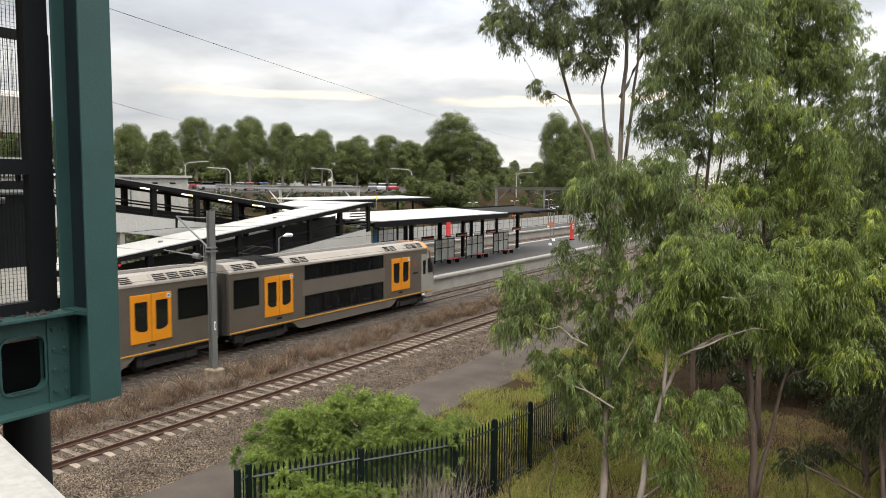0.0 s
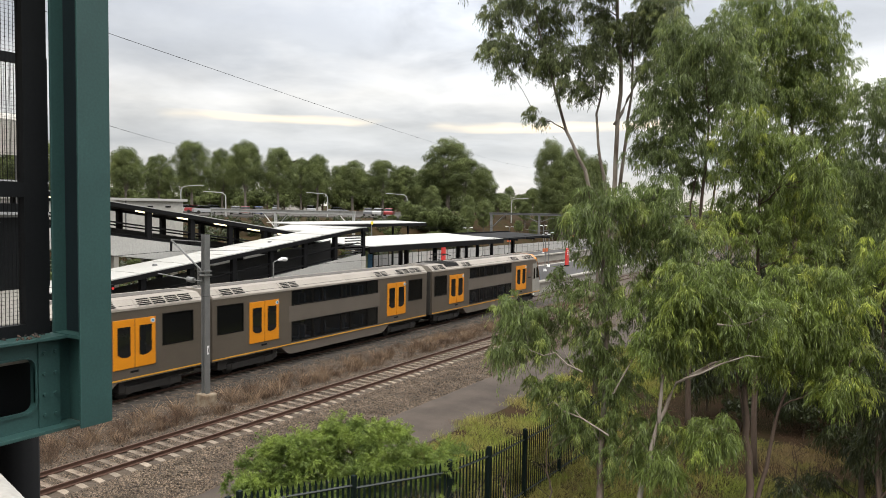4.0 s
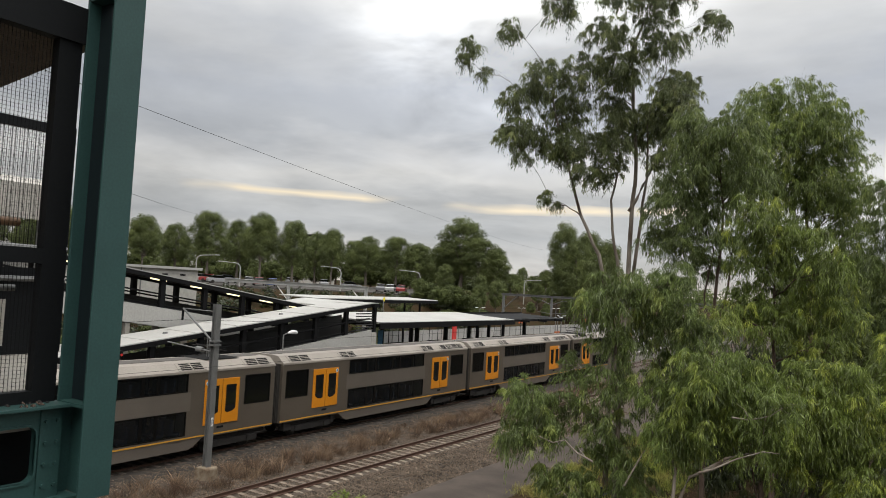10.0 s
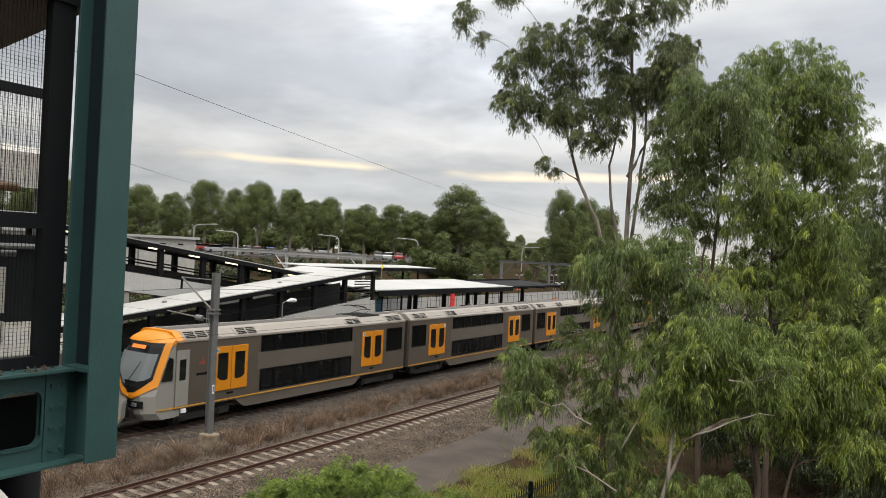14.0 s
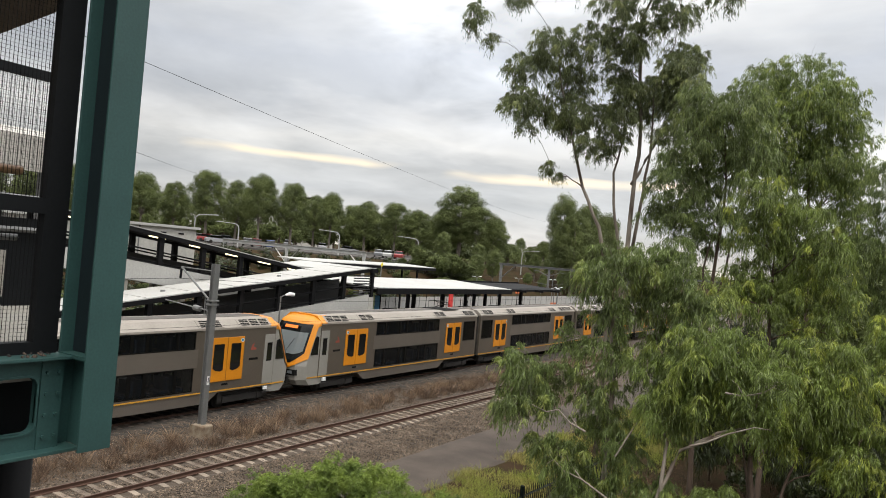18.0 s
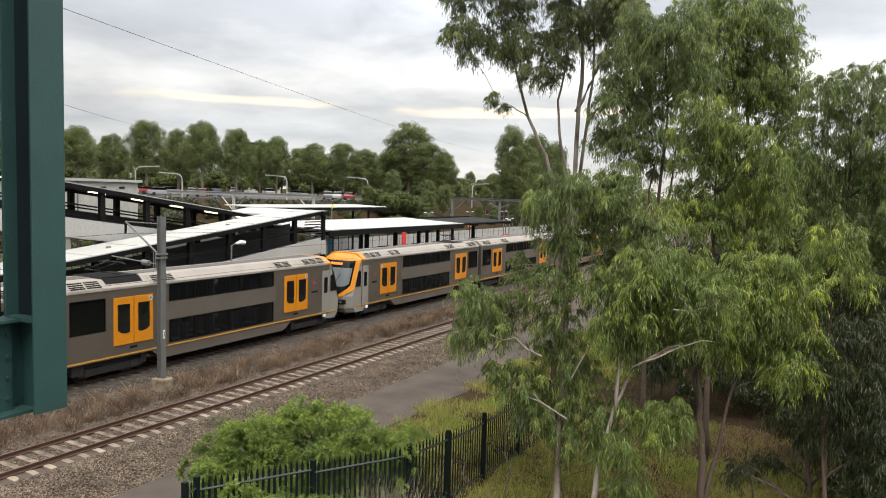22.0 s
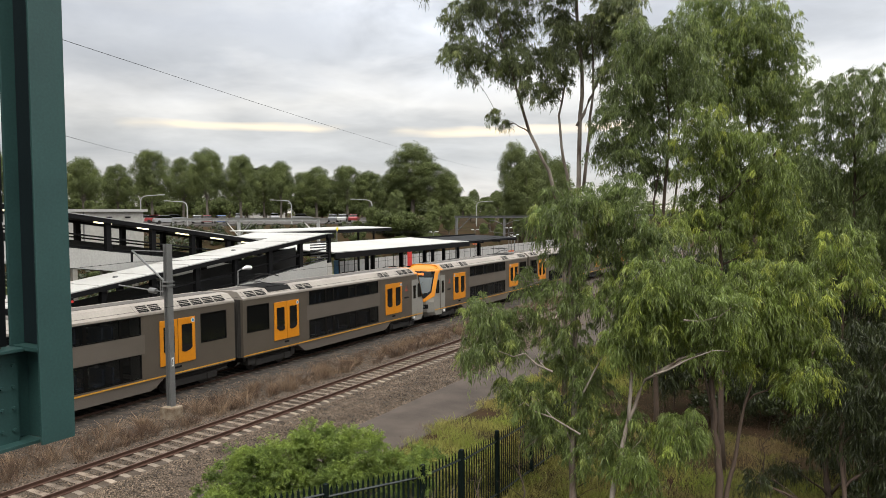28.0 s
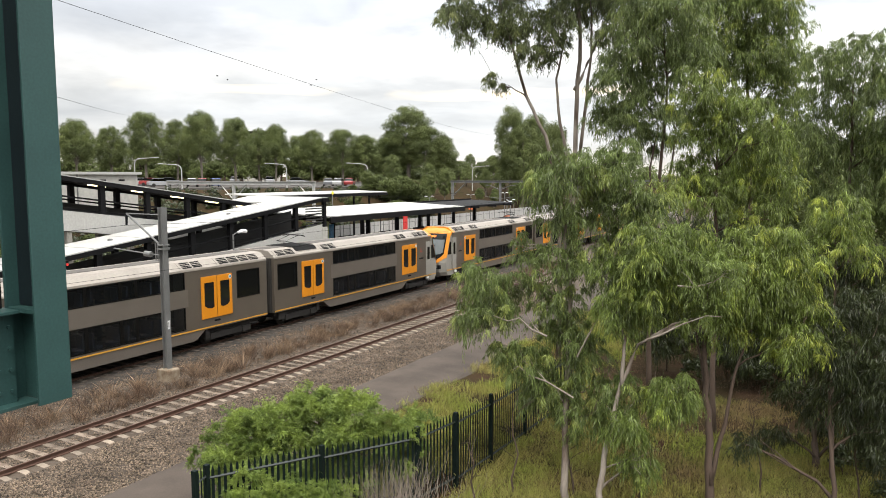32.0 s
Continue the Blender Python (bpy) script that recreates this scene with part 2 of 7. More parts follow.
CAR_PARK = material("grey_car_park_asphalt", (0.105, 0.098, 0.092), (0.06, 0.056, 0.052), rough=0.95, scale=0.3, fine=5, bump=0.1, spec=0.1)
DARK_ASPHALT = material("platform_asphalt", (0.050, 0.047, 0.047), (0.035, 0.033, 0.033), rough=0.9, scale=0.6, fine=20, bump=0.1)
BALLAST = material("ballast_bed", (0.074, 0.054, 0.038), (0.038, 0.027, 0.019), rough=0.95, scale=0.7, fine=14, bump=0.9, amount=0.8)
UNDER_TRAIN_BALLAST = material("under_train_ballast", (0.038, 0.031, 0.025), (0.022, 0.018, 0.015), rough=0.95, scale=0.8, fine=14, bump=0.9, amount=0.8)
STONE = material("ballast_stone", (0.148, 0.110, 0.078), (0.060, 0.043, 0.030), rough=0.9, scale=1.2, fine=50, bump=0.2, amount=0.8, island=0.8)
# Soil and brown litter, darkened all over to carry the canopy's shade.
SOIL = material("shaded_grass_and_litter", (0.034, 0.029, 0.013), (0.048, 0.028, 0.017), rough=1.0, scale=0.8, fine=14, bump=0.8, amount=1.0, spec=0.05)
DRY_GRASS = material("dry_grass", (0.285, 0.195, 0.125), (0.095, 0.062, 0.040), rough=0.9, scale=1.1, fine=8, bump=0.0, amount=1.0, island=0.5, translucent=0.15)
BROWN_WEED = material("dead_brown_weed", (0.115, 0.070, 0.045), (0.060, 0.038, 0.026), rough=0.95, scale=1.5, fine=9, bump=0.0, amount=1.0, island=0.5, translucent=0.1)
STAINED_CONCRETE = material("rust_stained_concrete", (0.27, 0.225, 0.165), (0.115, 0.070, 0.040), rough=0.9, scale=2.6, fine=30, bump=0.3, amount=1.0)
# Duller copy of the green grass, with the trees' shade in its colour.
SHADE_GRASS = material("tree_shade_grass", (0.245, 0.260, 0.062), (0.300, 0.215, 0.105), rough=0.85, scale=0.4, fine=6, bump=0.0, amount=1.0, island=0.4, translucent=0.3)
LUSH_GRASS = material("green_grass", (0.270, 0.320, 0.060), (0.380, 0.315, 0.110), rough=0.8, scale=0.5, fine=6, bump=0.0, amount=0.9, island=0.4, translucent=0.4)
BARK = material("pale_gum_bark", (0.265, 0.23, 0.195), (0.075, 0.050, 0.036), rough=0.9, scale=2.2, fine=14, bump=0.4, amount=1.0, stretch=(1, 1, 0.25))
BROWN_BARK = material("brown_bark", (0.085, 0.058, 0.043), (0.045, 0.031, 0.024), rough=0.95, scale=2, fine=16, bump=0.5, stretch=(1, 1, 0.3))
PALE_TRUNK = material("grey_far_bark", (0.17, 0.145, 0.12), (0.09, 0.075, 0.06), rough=0.9, scale=2, fine=12, bump=0.3)
BLEACHED = material("bleached_wood", (0.25, 0.215, 0.18), (0.17, 0.14, 0.115), rough=0.85, scale=4, fine=20, bump=0.2)
TWIG = material("dead_twig", (0.29, 0.245, 0.20), (0.17, 0.135, 0.105), rough=0.9, scale=3, fine=20, bump=0.1, island=0.3)
def leaf_pair(name, old, young, translucent=0.28):
    """Older inner leaves and young shoots of one kind of tree. Their tones paint in shaded and lit tufts."""
    shades = []
    for word, c in (("leaf", old), ("lit_shoot", young)):
        shades.append(material(name + "_" + word, c, tuple(v * 0.42 for v in c), rough=0.42, scale=1.4, fine=5, bump=0.0, amount=0.9, island=0.5, translucent=translucent))
    return shades


LEAF = leaf_pair("grey_green_gum", (0.163, 0.218, 0.060), (0.280, 0.338, 0.085))
LEAF_GREY = leaf_pair("grey_gum", (0.160, 0.195, 0.072), (0.255, 0.295, 0.100))
LEAF_MID = leaf_pair("green_gum", (0.185, 0.248, 0.058), (0.305, 0.375, 0.074))
LEAF_BRIGHT = leaf_pair("young_gum", (0.185, 0.245, 0.050), (0.365, 0.425, 0.070))
LEAF_DARK = leaf_pair("old_gum", (0.175, 0.230, 0.070), (0.230, 0.290, 0.080), 0.35)
# Understorey leaves are darkened: the crown shade above them is in this colour.
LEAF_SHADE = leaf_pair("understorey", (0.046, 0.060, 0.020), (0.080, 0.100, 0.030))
LEAF_FAR = material("far_gum_leaf", (0.160, 0.190, 0.066), (0.078, 0.098, 0.040), rough=0.55, scale=0.30, fine=2, bump=0.0, amount=1.0, island=0.16, translucent=0.15, spec=0.15)
LEAF_OLIVE = material("olive_scrub_leaf", (0.100, 0.122, 0.040), (0.042, 0.053, 0.021), rough=0.55, scale=0.25, fine=2, bump=0.0, amount=1.0, island=0.12, translucent=0.12, spec=0.12)
WATTLE = material("feathery_wattle_leaf", (0.270, 0.350, 0.070), (0.110, 0.165, 0.038), rough=0.5, scale=1.6, fine=6, bump=0.0, amount=1.0, island=0.35, translucent=0.45)
TRAIN_GREY = material("train_grey_panel", (0.122, 0.102, 0.082), (0.100, 0.084, 0.068), rough=0.36, metal=0.25, scale=0.8, fine=30, bump=0.02, amount=0.6)
TRAIN_SILVER = material("train_silver_panel", (0.165, 0.143, 0.122), (0.135, 0.118, 0.100), rough=0.34, metal=0.3, scale=0.8, fine=30, bump=0.02, amount=0.6)
TRAIN_ROOF = material("train_pale_roof", (0.285, 0.254, 0.220), (0.21, 0.187, 0.162), rough=0.6, scale=0.7, fine=14, bump=0.03)
TRAIN_TOP = material("train_roof_walkway", (0.09, 0.08, 0.072), (0.06, 0.055, 0.05), rough=0.8, scale=1, bump=0.1)
TRAIN_PALE = material("train_cab_grey", (0.27, 0.26, 0.235), (0.23, 0.22, 0.20), rough=0.4, scale=1, bump=0.02)
ORANGE = material("orange_door_paint", (0.62, 0.225, 0.008), (0.56, 0.205, 0.008), rough=0.4, scale=1.5, bump=0.02)
YELLOW = material("yellow_stripe_paint", (0.58, 0.29, 0.03), (0.48, 0.24, 0.03), rough=0.45, scale=2, bump=0.02)
UNDER = material("grimy_underframe", (0.014, 0.012, 0.011), (0.024, 0.019, 0.016), rough=0.85, scale=3, bump=0.2)
VENT_DARK = material("vent_slot", (0.012, 0.012, 0.012), rough=0.85, bump=0.0, spec=0.1)
DARK_BANK = material("dark_bank_earth", (0.026, 0.023, 0.016), (0.013, 0.012, 0.010), rough=0.95, scale=0.5, fine=6, bump=0.5, amount=1.0, spec=0.05)
RED = material("red_panel", (0.62, 0.035, 0.03), rough=0.45, bump=0.02)
SIGN_ORANGE = material("orange_sign", (0.50, 0.11, 0.025), rough=0.5, bump=0.02)
SIGN_WHITE = material("white_sign", (0.8, 0.8, 0.8), rough=0.5, bump=0.02)
BLUE = material("blue_panel", (0.05, 0.22, 0.42), rough=0.45, bump=0.02)
YELLOW_SIGN = material("yellow_warning_sign", (0.75, 0.62, 0.03), rough=0.5, bump=0.02)
SEAT = material("blue_seat_fabric", (0.02, 0.03, 0.06), rough=0.9, bump=0.05)
LAMP_GLOW = glowing("warm_tube_light", (1.0, 0.83, 0.50), 3.0)


def glass_material(name, tint, rough=0.04, clear=0.275, body=0.55):
    m = bpy.data.materials.new(name)
    m.use_nodes = True
    b = m.node_tree.nodes["Principled BSDF"]
    b.inputs["Base Color"].default_value, b.inputs["Roughness"].default_value = (*tint, 1), rough
    b.inputs["Specular IOR Level"].default_value = 0.5
    tr = m.node_tree.nodes.new("ShaderNodeBsdfTransparent")
    tr.inputs["Color"].default_value = (clear, clear * 1.01, clear, 1)
    mx = m.node_tree.nodes.new("ShaderNodeMixShader")
    mx.inputs[0].default_value = body
    m.node_tree.links.new(tr.outputs[0], mx.inputs[1])
    m.node_tree.links.new(b.outputs[0], mx.inputs[2])
    m.node_tree.links.new(mx.outputs[0], m.node_tree.nodes["Material Output"].inputs["Surface"])
    return m


TRAIN_GLASS = glass_material("tinted_train_glass", (0.008, 0.009, 0.010))
SIDE_GLASS = glass_material("tinted_side_glass", (0.014, 0.015, 0.015), 0.05, 0.82, 0.30)
# The pale grey-blue base paints a sky reflection into the windscreen.
CLEAR_GLASS = glass_material("cab_glass", (0.26, 0.29, 0.30))


# ---- mesh tools ----
class Shape:
    """Collects boxes, prisms and tubes into one mesh."""

    def __init__(self):
        self.v, self.f = [], []

    def add(self, verts, faces):
        n = len(self.v)
        self.v.extend(tuple(p) for p in verts)
        self.f.extend(tuple(n + i for i in face) for face in faces)
        return self

    def box(self, x0, x1, y0, y1, z0, z1, m=None):
        vs = [(x, y, z) for z in (z0, z1) for x, y in ((x0, y0), (x1, y0), (x1, y1), (x0, y1))]
        if m is not None:
            vs = [m @ Vector(p) for p in vs]
        return self.add(vs, [(3, 2, 1, 0), (4, 5, 6, 7), (0, 1, 5, 4), (1, 2, 6, 5), (2, 3, 7, 6), (3, 0, 4, 7)])

    def prism(self, outline, axis, a, b):
        """An outline pulled along an axis: 'y' takes (x, z), 'x' takes (y, z), 'z' takes (x, y)."""
        n = len(outline)
        place = {"y": lambda p, q: (p[0], q, p[1]), "x": lambda p, q: (q, p[0], p[1]), "z": lambda p, q: (p[0], p[1], q)}[axis]
        vs = [place(p, a) for p in outline] + [place(p, b) for p in outline]
        return self.add(vs, [tuple(range(n)), tuple(range(2 * n - 1, n - 1, -1))] + [(i, i + n, (i + 1) % n + n, (i + 1) % n) for i in range(n)])

    def tube(self, points, radii, n=8):
        pts = [Vector(p) for p in points]
        radii = radii if isinstance(radii, (list, tuple)) else [radii] * len(pts)
        vs = []
        for i, p in enumerate(pts):
            d = (pts[min(i + 1, len(pts) - 1)] - pts[max(i - 1, 0)]).normalized()
            u = d.cross(Vector((0, 0, 1)) if abs(d.z) < 0.9 else Vector((1, 0, 0))).normalized()
            w = d.cross(u)
            vs += [p + radii[i] * (math.cos(a) * u + math.sin(a) * w) for a in (2 * math.pi * k / n for k in range(n))]
        fs = [(i * n + k, i * n + (k + 1) % n, (i + 1) * n + (k + 1) % n, (i + 1) * n + k) for i in range(len(pts) - 1) for k in range(n)]
        return self.add(vs, fs + [tuple(range(n - 1, -1, -1)), tuple((len(pts) - 1) * n + k for k in range(n))])

    def rod(self, a, b, half, m=None):
        """A square bar from a to b."""
        return self.tube([a, b], half, 4)

    def mesh(self, name):
        me = bpy.data.meshes.new(name)
        me.from_pydata(self.v, [], self.f)
        bm = bmesh.new()
        bm.from_mesh(me)
        bmesh.ops.recalc_face_normals(bm, faces=bm.faces)
        bm.to_mesh(me)
        bm.free()
        return me


def part(name, shape, mat, parent=None, label="", bevel=0.0, smooth=False, at=None):
    me = shape.mesh(name) if isinstance(shape, Shape) else shape
    if not me.materials:
        me.materials.append(mat)
    if smooth:
        me.polygons.foreach_set("use_smooth", [True] * len(me.polygons))
    ob = new(name, me)
    if parent is not None:
        ob.parent = parent
    if at is not None:
        ob.matrix_local = at
    if bevel:
        mod = ob.modifiers.new("bevel", "BEVEL")
        mod.width, mod.segments, mod.limit_method = bevel, 2, "ANGLE"
    return tagged(ob, label) if label else ob


def thing(name, label, category, at=None, group="", kind=""):
    ob = new(name)
    ob.empty_display_size = 0.2
    if at is not None:
        ob.matrix_world = at
    return tagged(ob, label, category, group, kind)


def quads_mesh(name, co):
    """A mesh of loose four-cornered faces from an array (n, 4, 3)."""
    n = len(co)
    me = bpy.data.meshes.new(name)
    me.vertices.add(4 * n)
    me.vertices.foreach_set("co", np.ascontiguousarray(co, dtype=np.float32).ravel())
    me.loops.add(4 * n)
    me.loops.foreach_set("vertex_index", np.arange(4 * n, dtype=np.int32))
    me.polygons.add(n)
    me.polygons.foreach_set("loop_start", np.arange(0, 4 * n, 4, dtype=np.int32))
    me.update(calc_edges=True)
    return me


def structure(ob, label, category):
    return tagged(ob, label, category, kind="structure")

# ---- ground, track bed, path, platforms ----
GX = [-900, -300, -120, -80, -72, -60, -57.5, -51, -43, -34, -21.3, -19.4, -15.8, -10.2, 0, 14, 40, 120, 900]
GZ = [9.0, 7.8, 7.3, 7.1, 6.2, 0.2, -0.25, -0.35, -0.35, -0.35, -0.35, -0.62, -0.64, -0.92, -1.0, -0.9, 0.2, 1.5, 4.0]


def bank_shift(x, y):
    """The foot of the bank swings away from the line towards the ramps."""
    if not -130 < x < -58:
        return 0.0
    near = min(1.0, max(0.0, (108 - y) / 36))
    return 13.0 * near * near * (3 - 2 * near) * min(1.0, (-58 - x) / 6, (x + 130) / 20)


def ground_height(x, y):
    return float(np.interp(x + bank_shift(x, y), GX, GZ)) + 0.06 * noise.noise((x * 0.35, y * 0.35, 0.0)) * (1.0 if -19 < x < 60 else 0.2)


xs = np.unique(np.r_[np.array(GX, float), np.arange(-20, 20, 0.8), np.arange(-80, -20, 4.0), 20, 25, 32, 60, 200])
ys = np.unique(np.r_[-900, -300, -120, -60, -30, np.arange(-16, 60, 0.9), np.arange(60, 260, 8.0), 300, 400, 600, 900, 1500])
gv = [(x, y, ground_height(x, y)) for y in ys for x in xs]
nx = len(xs)
gf = [(j * nx + i, j * nx + i + 1, (j + 1) * nx + i + 1, (j + 1) * nx + i) for j in range(len(ys) - 1) for i in range(nx - 1)]
ground_mesh = bpy.data.meshes.new("ground")
ground_mesh.from_pydata(gv, [], gf)
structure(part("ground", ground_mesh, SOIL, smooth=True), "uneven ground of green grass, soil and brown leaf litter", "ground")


def strip(name, mat, profile, y0, y1, step, wobble=0.0, rough=0.0, seed=0):
    """A sheet along y whose cross-section is a list of (x, z); its long edges wander by wobble."""
    rng = np.random.default_rng(seed)
    yy = np.arange(y0, y1 + step, step)
    px, pz = np.array([p[0] for p in profile]), np.array([p[1] for p in profile])
    vs = []
    for y in yy:
        for i in range(len(px)):
            edge = wobble * noise.noise((y * 0.45, i * 7.3, seed)) if i in (0, len(px) - 1) else 0.0
            vs.append((px[i] + edge, y, pz[i] + rough * rng.uniform(-1, 1)))
    k = len(px)
    fs = [(j * k + i, j * k + i + 1, (j + 1) * k + i + 1, (j + 1) * k + i) for j in range(len(yy) - 1) for i in range(k - 1)]
    me = bpy.data.meshes.new(name)
    me.from_pydata(vs, [], fs)
    return part(name, me, mat)


bed_x = np.arange(-32.6, -19.15, 0.22)
bed = [(float(x), float(np.interp(x, [-32.6, -29.5, -28.5, -27.5, -25.5, -24.6, -21.6, -20.6, -19.3], [-0.13, -0.12, -0.2, -0.27, -0.28, -0.21, -0.20, -0.28, -0.58]))) for x in bed_x]
structure(strip("ballast_bed", BALLAST, bed, -8, 74, 0.22, 0.18, 0.028, 1), "brown-grey crushed stone ballast under the tracks", "ballast")
structure(strip("ballast_bed_far", BALLAST, [(x, z) for x, z in bed[::4]], 73.9, 260, 2.0, 0.15, 0.02, 2), "brown-grey crushed stone ballast further along", "ballast")
structure(strip("ballast_bed_middle", BALLAST, [(-51.9, -0.14), (-50, -0.12), (-47, -0.14), (-44, -0.12), (-42.5, -0.14)], -8, 260, 2.0, 0.0, 0.03, 3), "rusty brown ballast between the platforms", "ballast")
# Dark strip: oil and grime, with the train's shade mixed into the colour.
dark_bed = [(x, z + 0.012) for x, z in bed if x < -28.2]
structure(strip("under_train_ballast", UNDER_TRAIN_BALLAST, dark_bed, -8, 74, 0.22, 0.3, 0.03, 5), "dark oily ballast, deepened by the shade below the train", "ballast")
path_profile = [(-19.45, -0.74), (-19.2, -0.565), (-18.5, -0.545), (-17.5, -0.535), (-16.5, -0.545), (-15.8, -0.58), (-15.45, -0.76)]
structure(strip("service_path", ASPHALT, path_profile, -8, 90, 0.5, 0.45, 0.004, 4), "worn grey asphalt service path beside the ballast", "path")

# loose stones on the ballast shoulders


def stones(name, count, x0, x1, y0, y1, size, seed):
    r = np.random.default_rng(seed)
    ps = np.c_[r.uniform(x0, x1, count), y0 + (y1 - y0) * r.random(count) ** 1.5]
    pz = np.interp(ps[:, 0], [p[0] for p in bed], [p[1] for p in bed])
    base = np.array([(1, 0, 0), (0, 1, 0), (-1, 0, 0), (0, -1, 0), (0, 0, 1), (0, 0, -1)], float)
    tris = [(0, 1, 4), (1, 2, 4), (2, 3, 4), (3, 0, 4), (1, 0, 5), (2, 1, 5), (3, 2, 5), (0, 3, 5)]
    vs = np.empty((count, 6, 3))
    s = size * r.uniform(0.6, 1.3, (count, 1, 1)) * r.uniform(0.6, 1.2, (count, 6, 1))
    a = r.uniform(0, 6.28, count)
    tilt = r.uniform(-0.7, 0.7, count)
    ca, sa, ct, st = np.cos(a), np.sin(a), np.cos(tilt), np.sin(tilt)
    b = base[None] * s
    x, y, z = b[..., 0], b[..., 1], b[..., 2] * 0.75
    y, z = y * ct[:, None] - z * st[:, None], y * st[:, None] + z * ct[:, None]
    vs[..., 0] = x * ca[:, None] - y * sa[:, None] + ps[:, :1]
    vs[..., 1] = x * sa[:, None] + y * ca[:, None] + ps[:, 1:]
    vs[..., 2] = z + pz[:, None] + size * 0.35
    me = bpy.data.meshes.new(name)
    faces = (np.array(tris)[None] + 6 * np.arange(count)[:, None, None]).reshape(-1, 3)
    me.vertices.add(6 * count)
    me.vertices.foreach_set("co", vs.astype(np.float32).ravel())
    me.loops.add(faces.size)
    me.loops.foreach_set("vertex_index", faces.astype(np.int32).ravel())
    me.polygons.add(len(faces))
    me.polygons.foreach_set("loop_start", np.arange(0, faces.size, 3, dtype=np.int32))
    me.update(calc_edges=True)
    return tagged(part(name, me, STONE), "loose brown-grey crushed stones on the ballast bed", "ballast stones", kind="stuff")


stones("ballast_stones", 42000, -21.75, -19.1, 9, 60, 0.042, 21)
stones("ballast_stones", 8000, -23.6, -22.6, 9, 60, 0.036, 22)
stones("ballast_stones", 20000, -28.9, -24.2, 9, 60, 0.040, 23)

# ---- tracks: rails and sleepers ----
def track(cx, label, y0, y1, rail_mat=RUST_RAIL):
    t = thing("railway_track", label, "railway track", kind="structure")
    for side in (-1, 1):
        x = cx + side * 0.7525
        prof = [(x - 0.07, -0.175), (x + 0.07, -0.175), (x + 0.07, -0.15), (x + 0.012, -0.125), (x + 0.012, -0.04), (x + 0.036, -0.032), (x + 0.036, -0.004), (x + 0.028, 0.0), (x - 0.028, 0.0), (x - 0.036, -0.004), (x - 0.036, -0.032), (x - 0.012, -0.04), (x - 0.012, -0.125), (x - 0.07, -0.15)]
        part("rail", Shape().prism(prof, "y", y0, y1), rail_mat, t)
        part("rail_head", Shape().box(x - 0.026, x + 0.026, y0, y1, 0.0, 0.003), RAIL_TOP, t)
    return t


def sleeper_mesh():
    s = Shape()
    o = [(-1.25, -0.40), (1.25, -0.40), (1.25, -0.195), (0.95, -0.168), (0.55, -0.168), (0.3, -0.18), (-0.3, -0.18), (-0.55, -0.168), (-0.95, -0.168), (-1.25, -0.195)]
    s.prism(o, "y", -0.11, 0.11)
    me = s.mesh("sleeper")
    me.materials.append(SLEEPER)
    return me


SLEEPER_MESH = sleeper_mesh()
near_track = track(-23.1, "single rusty railway track on pale concrete sleepers", -8, 230)
main_track = track(-30.62, "dark railway track beside the platform", -8, 230)
track(-45.2, "rusty track between the two platforms", -8, 230)
track(-49.4, "rusty track beside the further platform", -8, 230)

# ---- platforms ----
def platform(x0, x1, y0, y1, label):
    t = thing("platform", label, "platform", kind="structure")
    part("wall", Shape().box(x0 + 0.25, x1 - 0.25, y0, y1, -0.4, 0.86), CONCRETE, t)
    part("paving", Shape().box(x0 + 0.7, x1 - 0.7, y0, y1, 0.86, 1.05), DARK_ASPHALT, t)
    for a, b in ((x0, x0 + 0.697), (x1 - 0.697, x1)):
        n = int((y1 - y0) / 3.0)
        for i in range(n):
            part("coping_slab", Shape().box(a, b, y0 + 3.0 * i + 0.01, y0 + 3.0 * i + 2.99, 0.862, 1.062 + 0.004 * (i % 2)), CONCRETE, t)
    return t


island = platform(-42.6, -32.75, 2, 176, "dark paved island platform with pale concrete coping")
far_platform = platform(-57.6, -52.0, 20, 176, "further paved platform with pale coping")

# ---- canopy over the island platform ----
canopy = thing("platform_canopy", "long white-roofed platform canopy on black steel columns", "canopy")
CY0, CY1 = 45.2, 68.0
roof = Shape()
roof.prism([(-34.1, 5.86), (-37.3, 5.98), (-41.2, 6.20), (-41.2, 6.30), (-37.3, 6.09), (-34.1, 5.97)], "y", CY0, CY1)
part("roof_sheet", roof, WHITE_ROOF, canopy)
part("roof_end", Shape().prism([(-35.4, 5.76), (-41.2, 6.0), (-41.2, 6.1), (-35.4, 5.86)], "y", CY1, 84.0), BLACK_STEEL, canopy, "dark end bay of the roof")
part("fascia", Shape().box(-34.14, -34.0, CY0, CY1, 5.48, 5.92), BLACK_STEEL, canopy)
part("fascia", Shape().box(-35.5, -35.36, CY1, 84.0, 5.62, 5.84), BLACK_STEEL, canopy)
part("fascia", Shape().box(-41.3, -41.2, CY0, 84.0, 5.75, 6.25), BLACK_STEEL, canopy)
for yy in np.arange(45.6, 81, 4.4):
    part("rafter", Shape().prism([(-34.3, 5.6), (-41.1, 5.6), (-41.1, 5.95), (-34.3, 5.8)], "y", yy - 0.06, yy + 0.06), BLACK_STEEL, canopy)
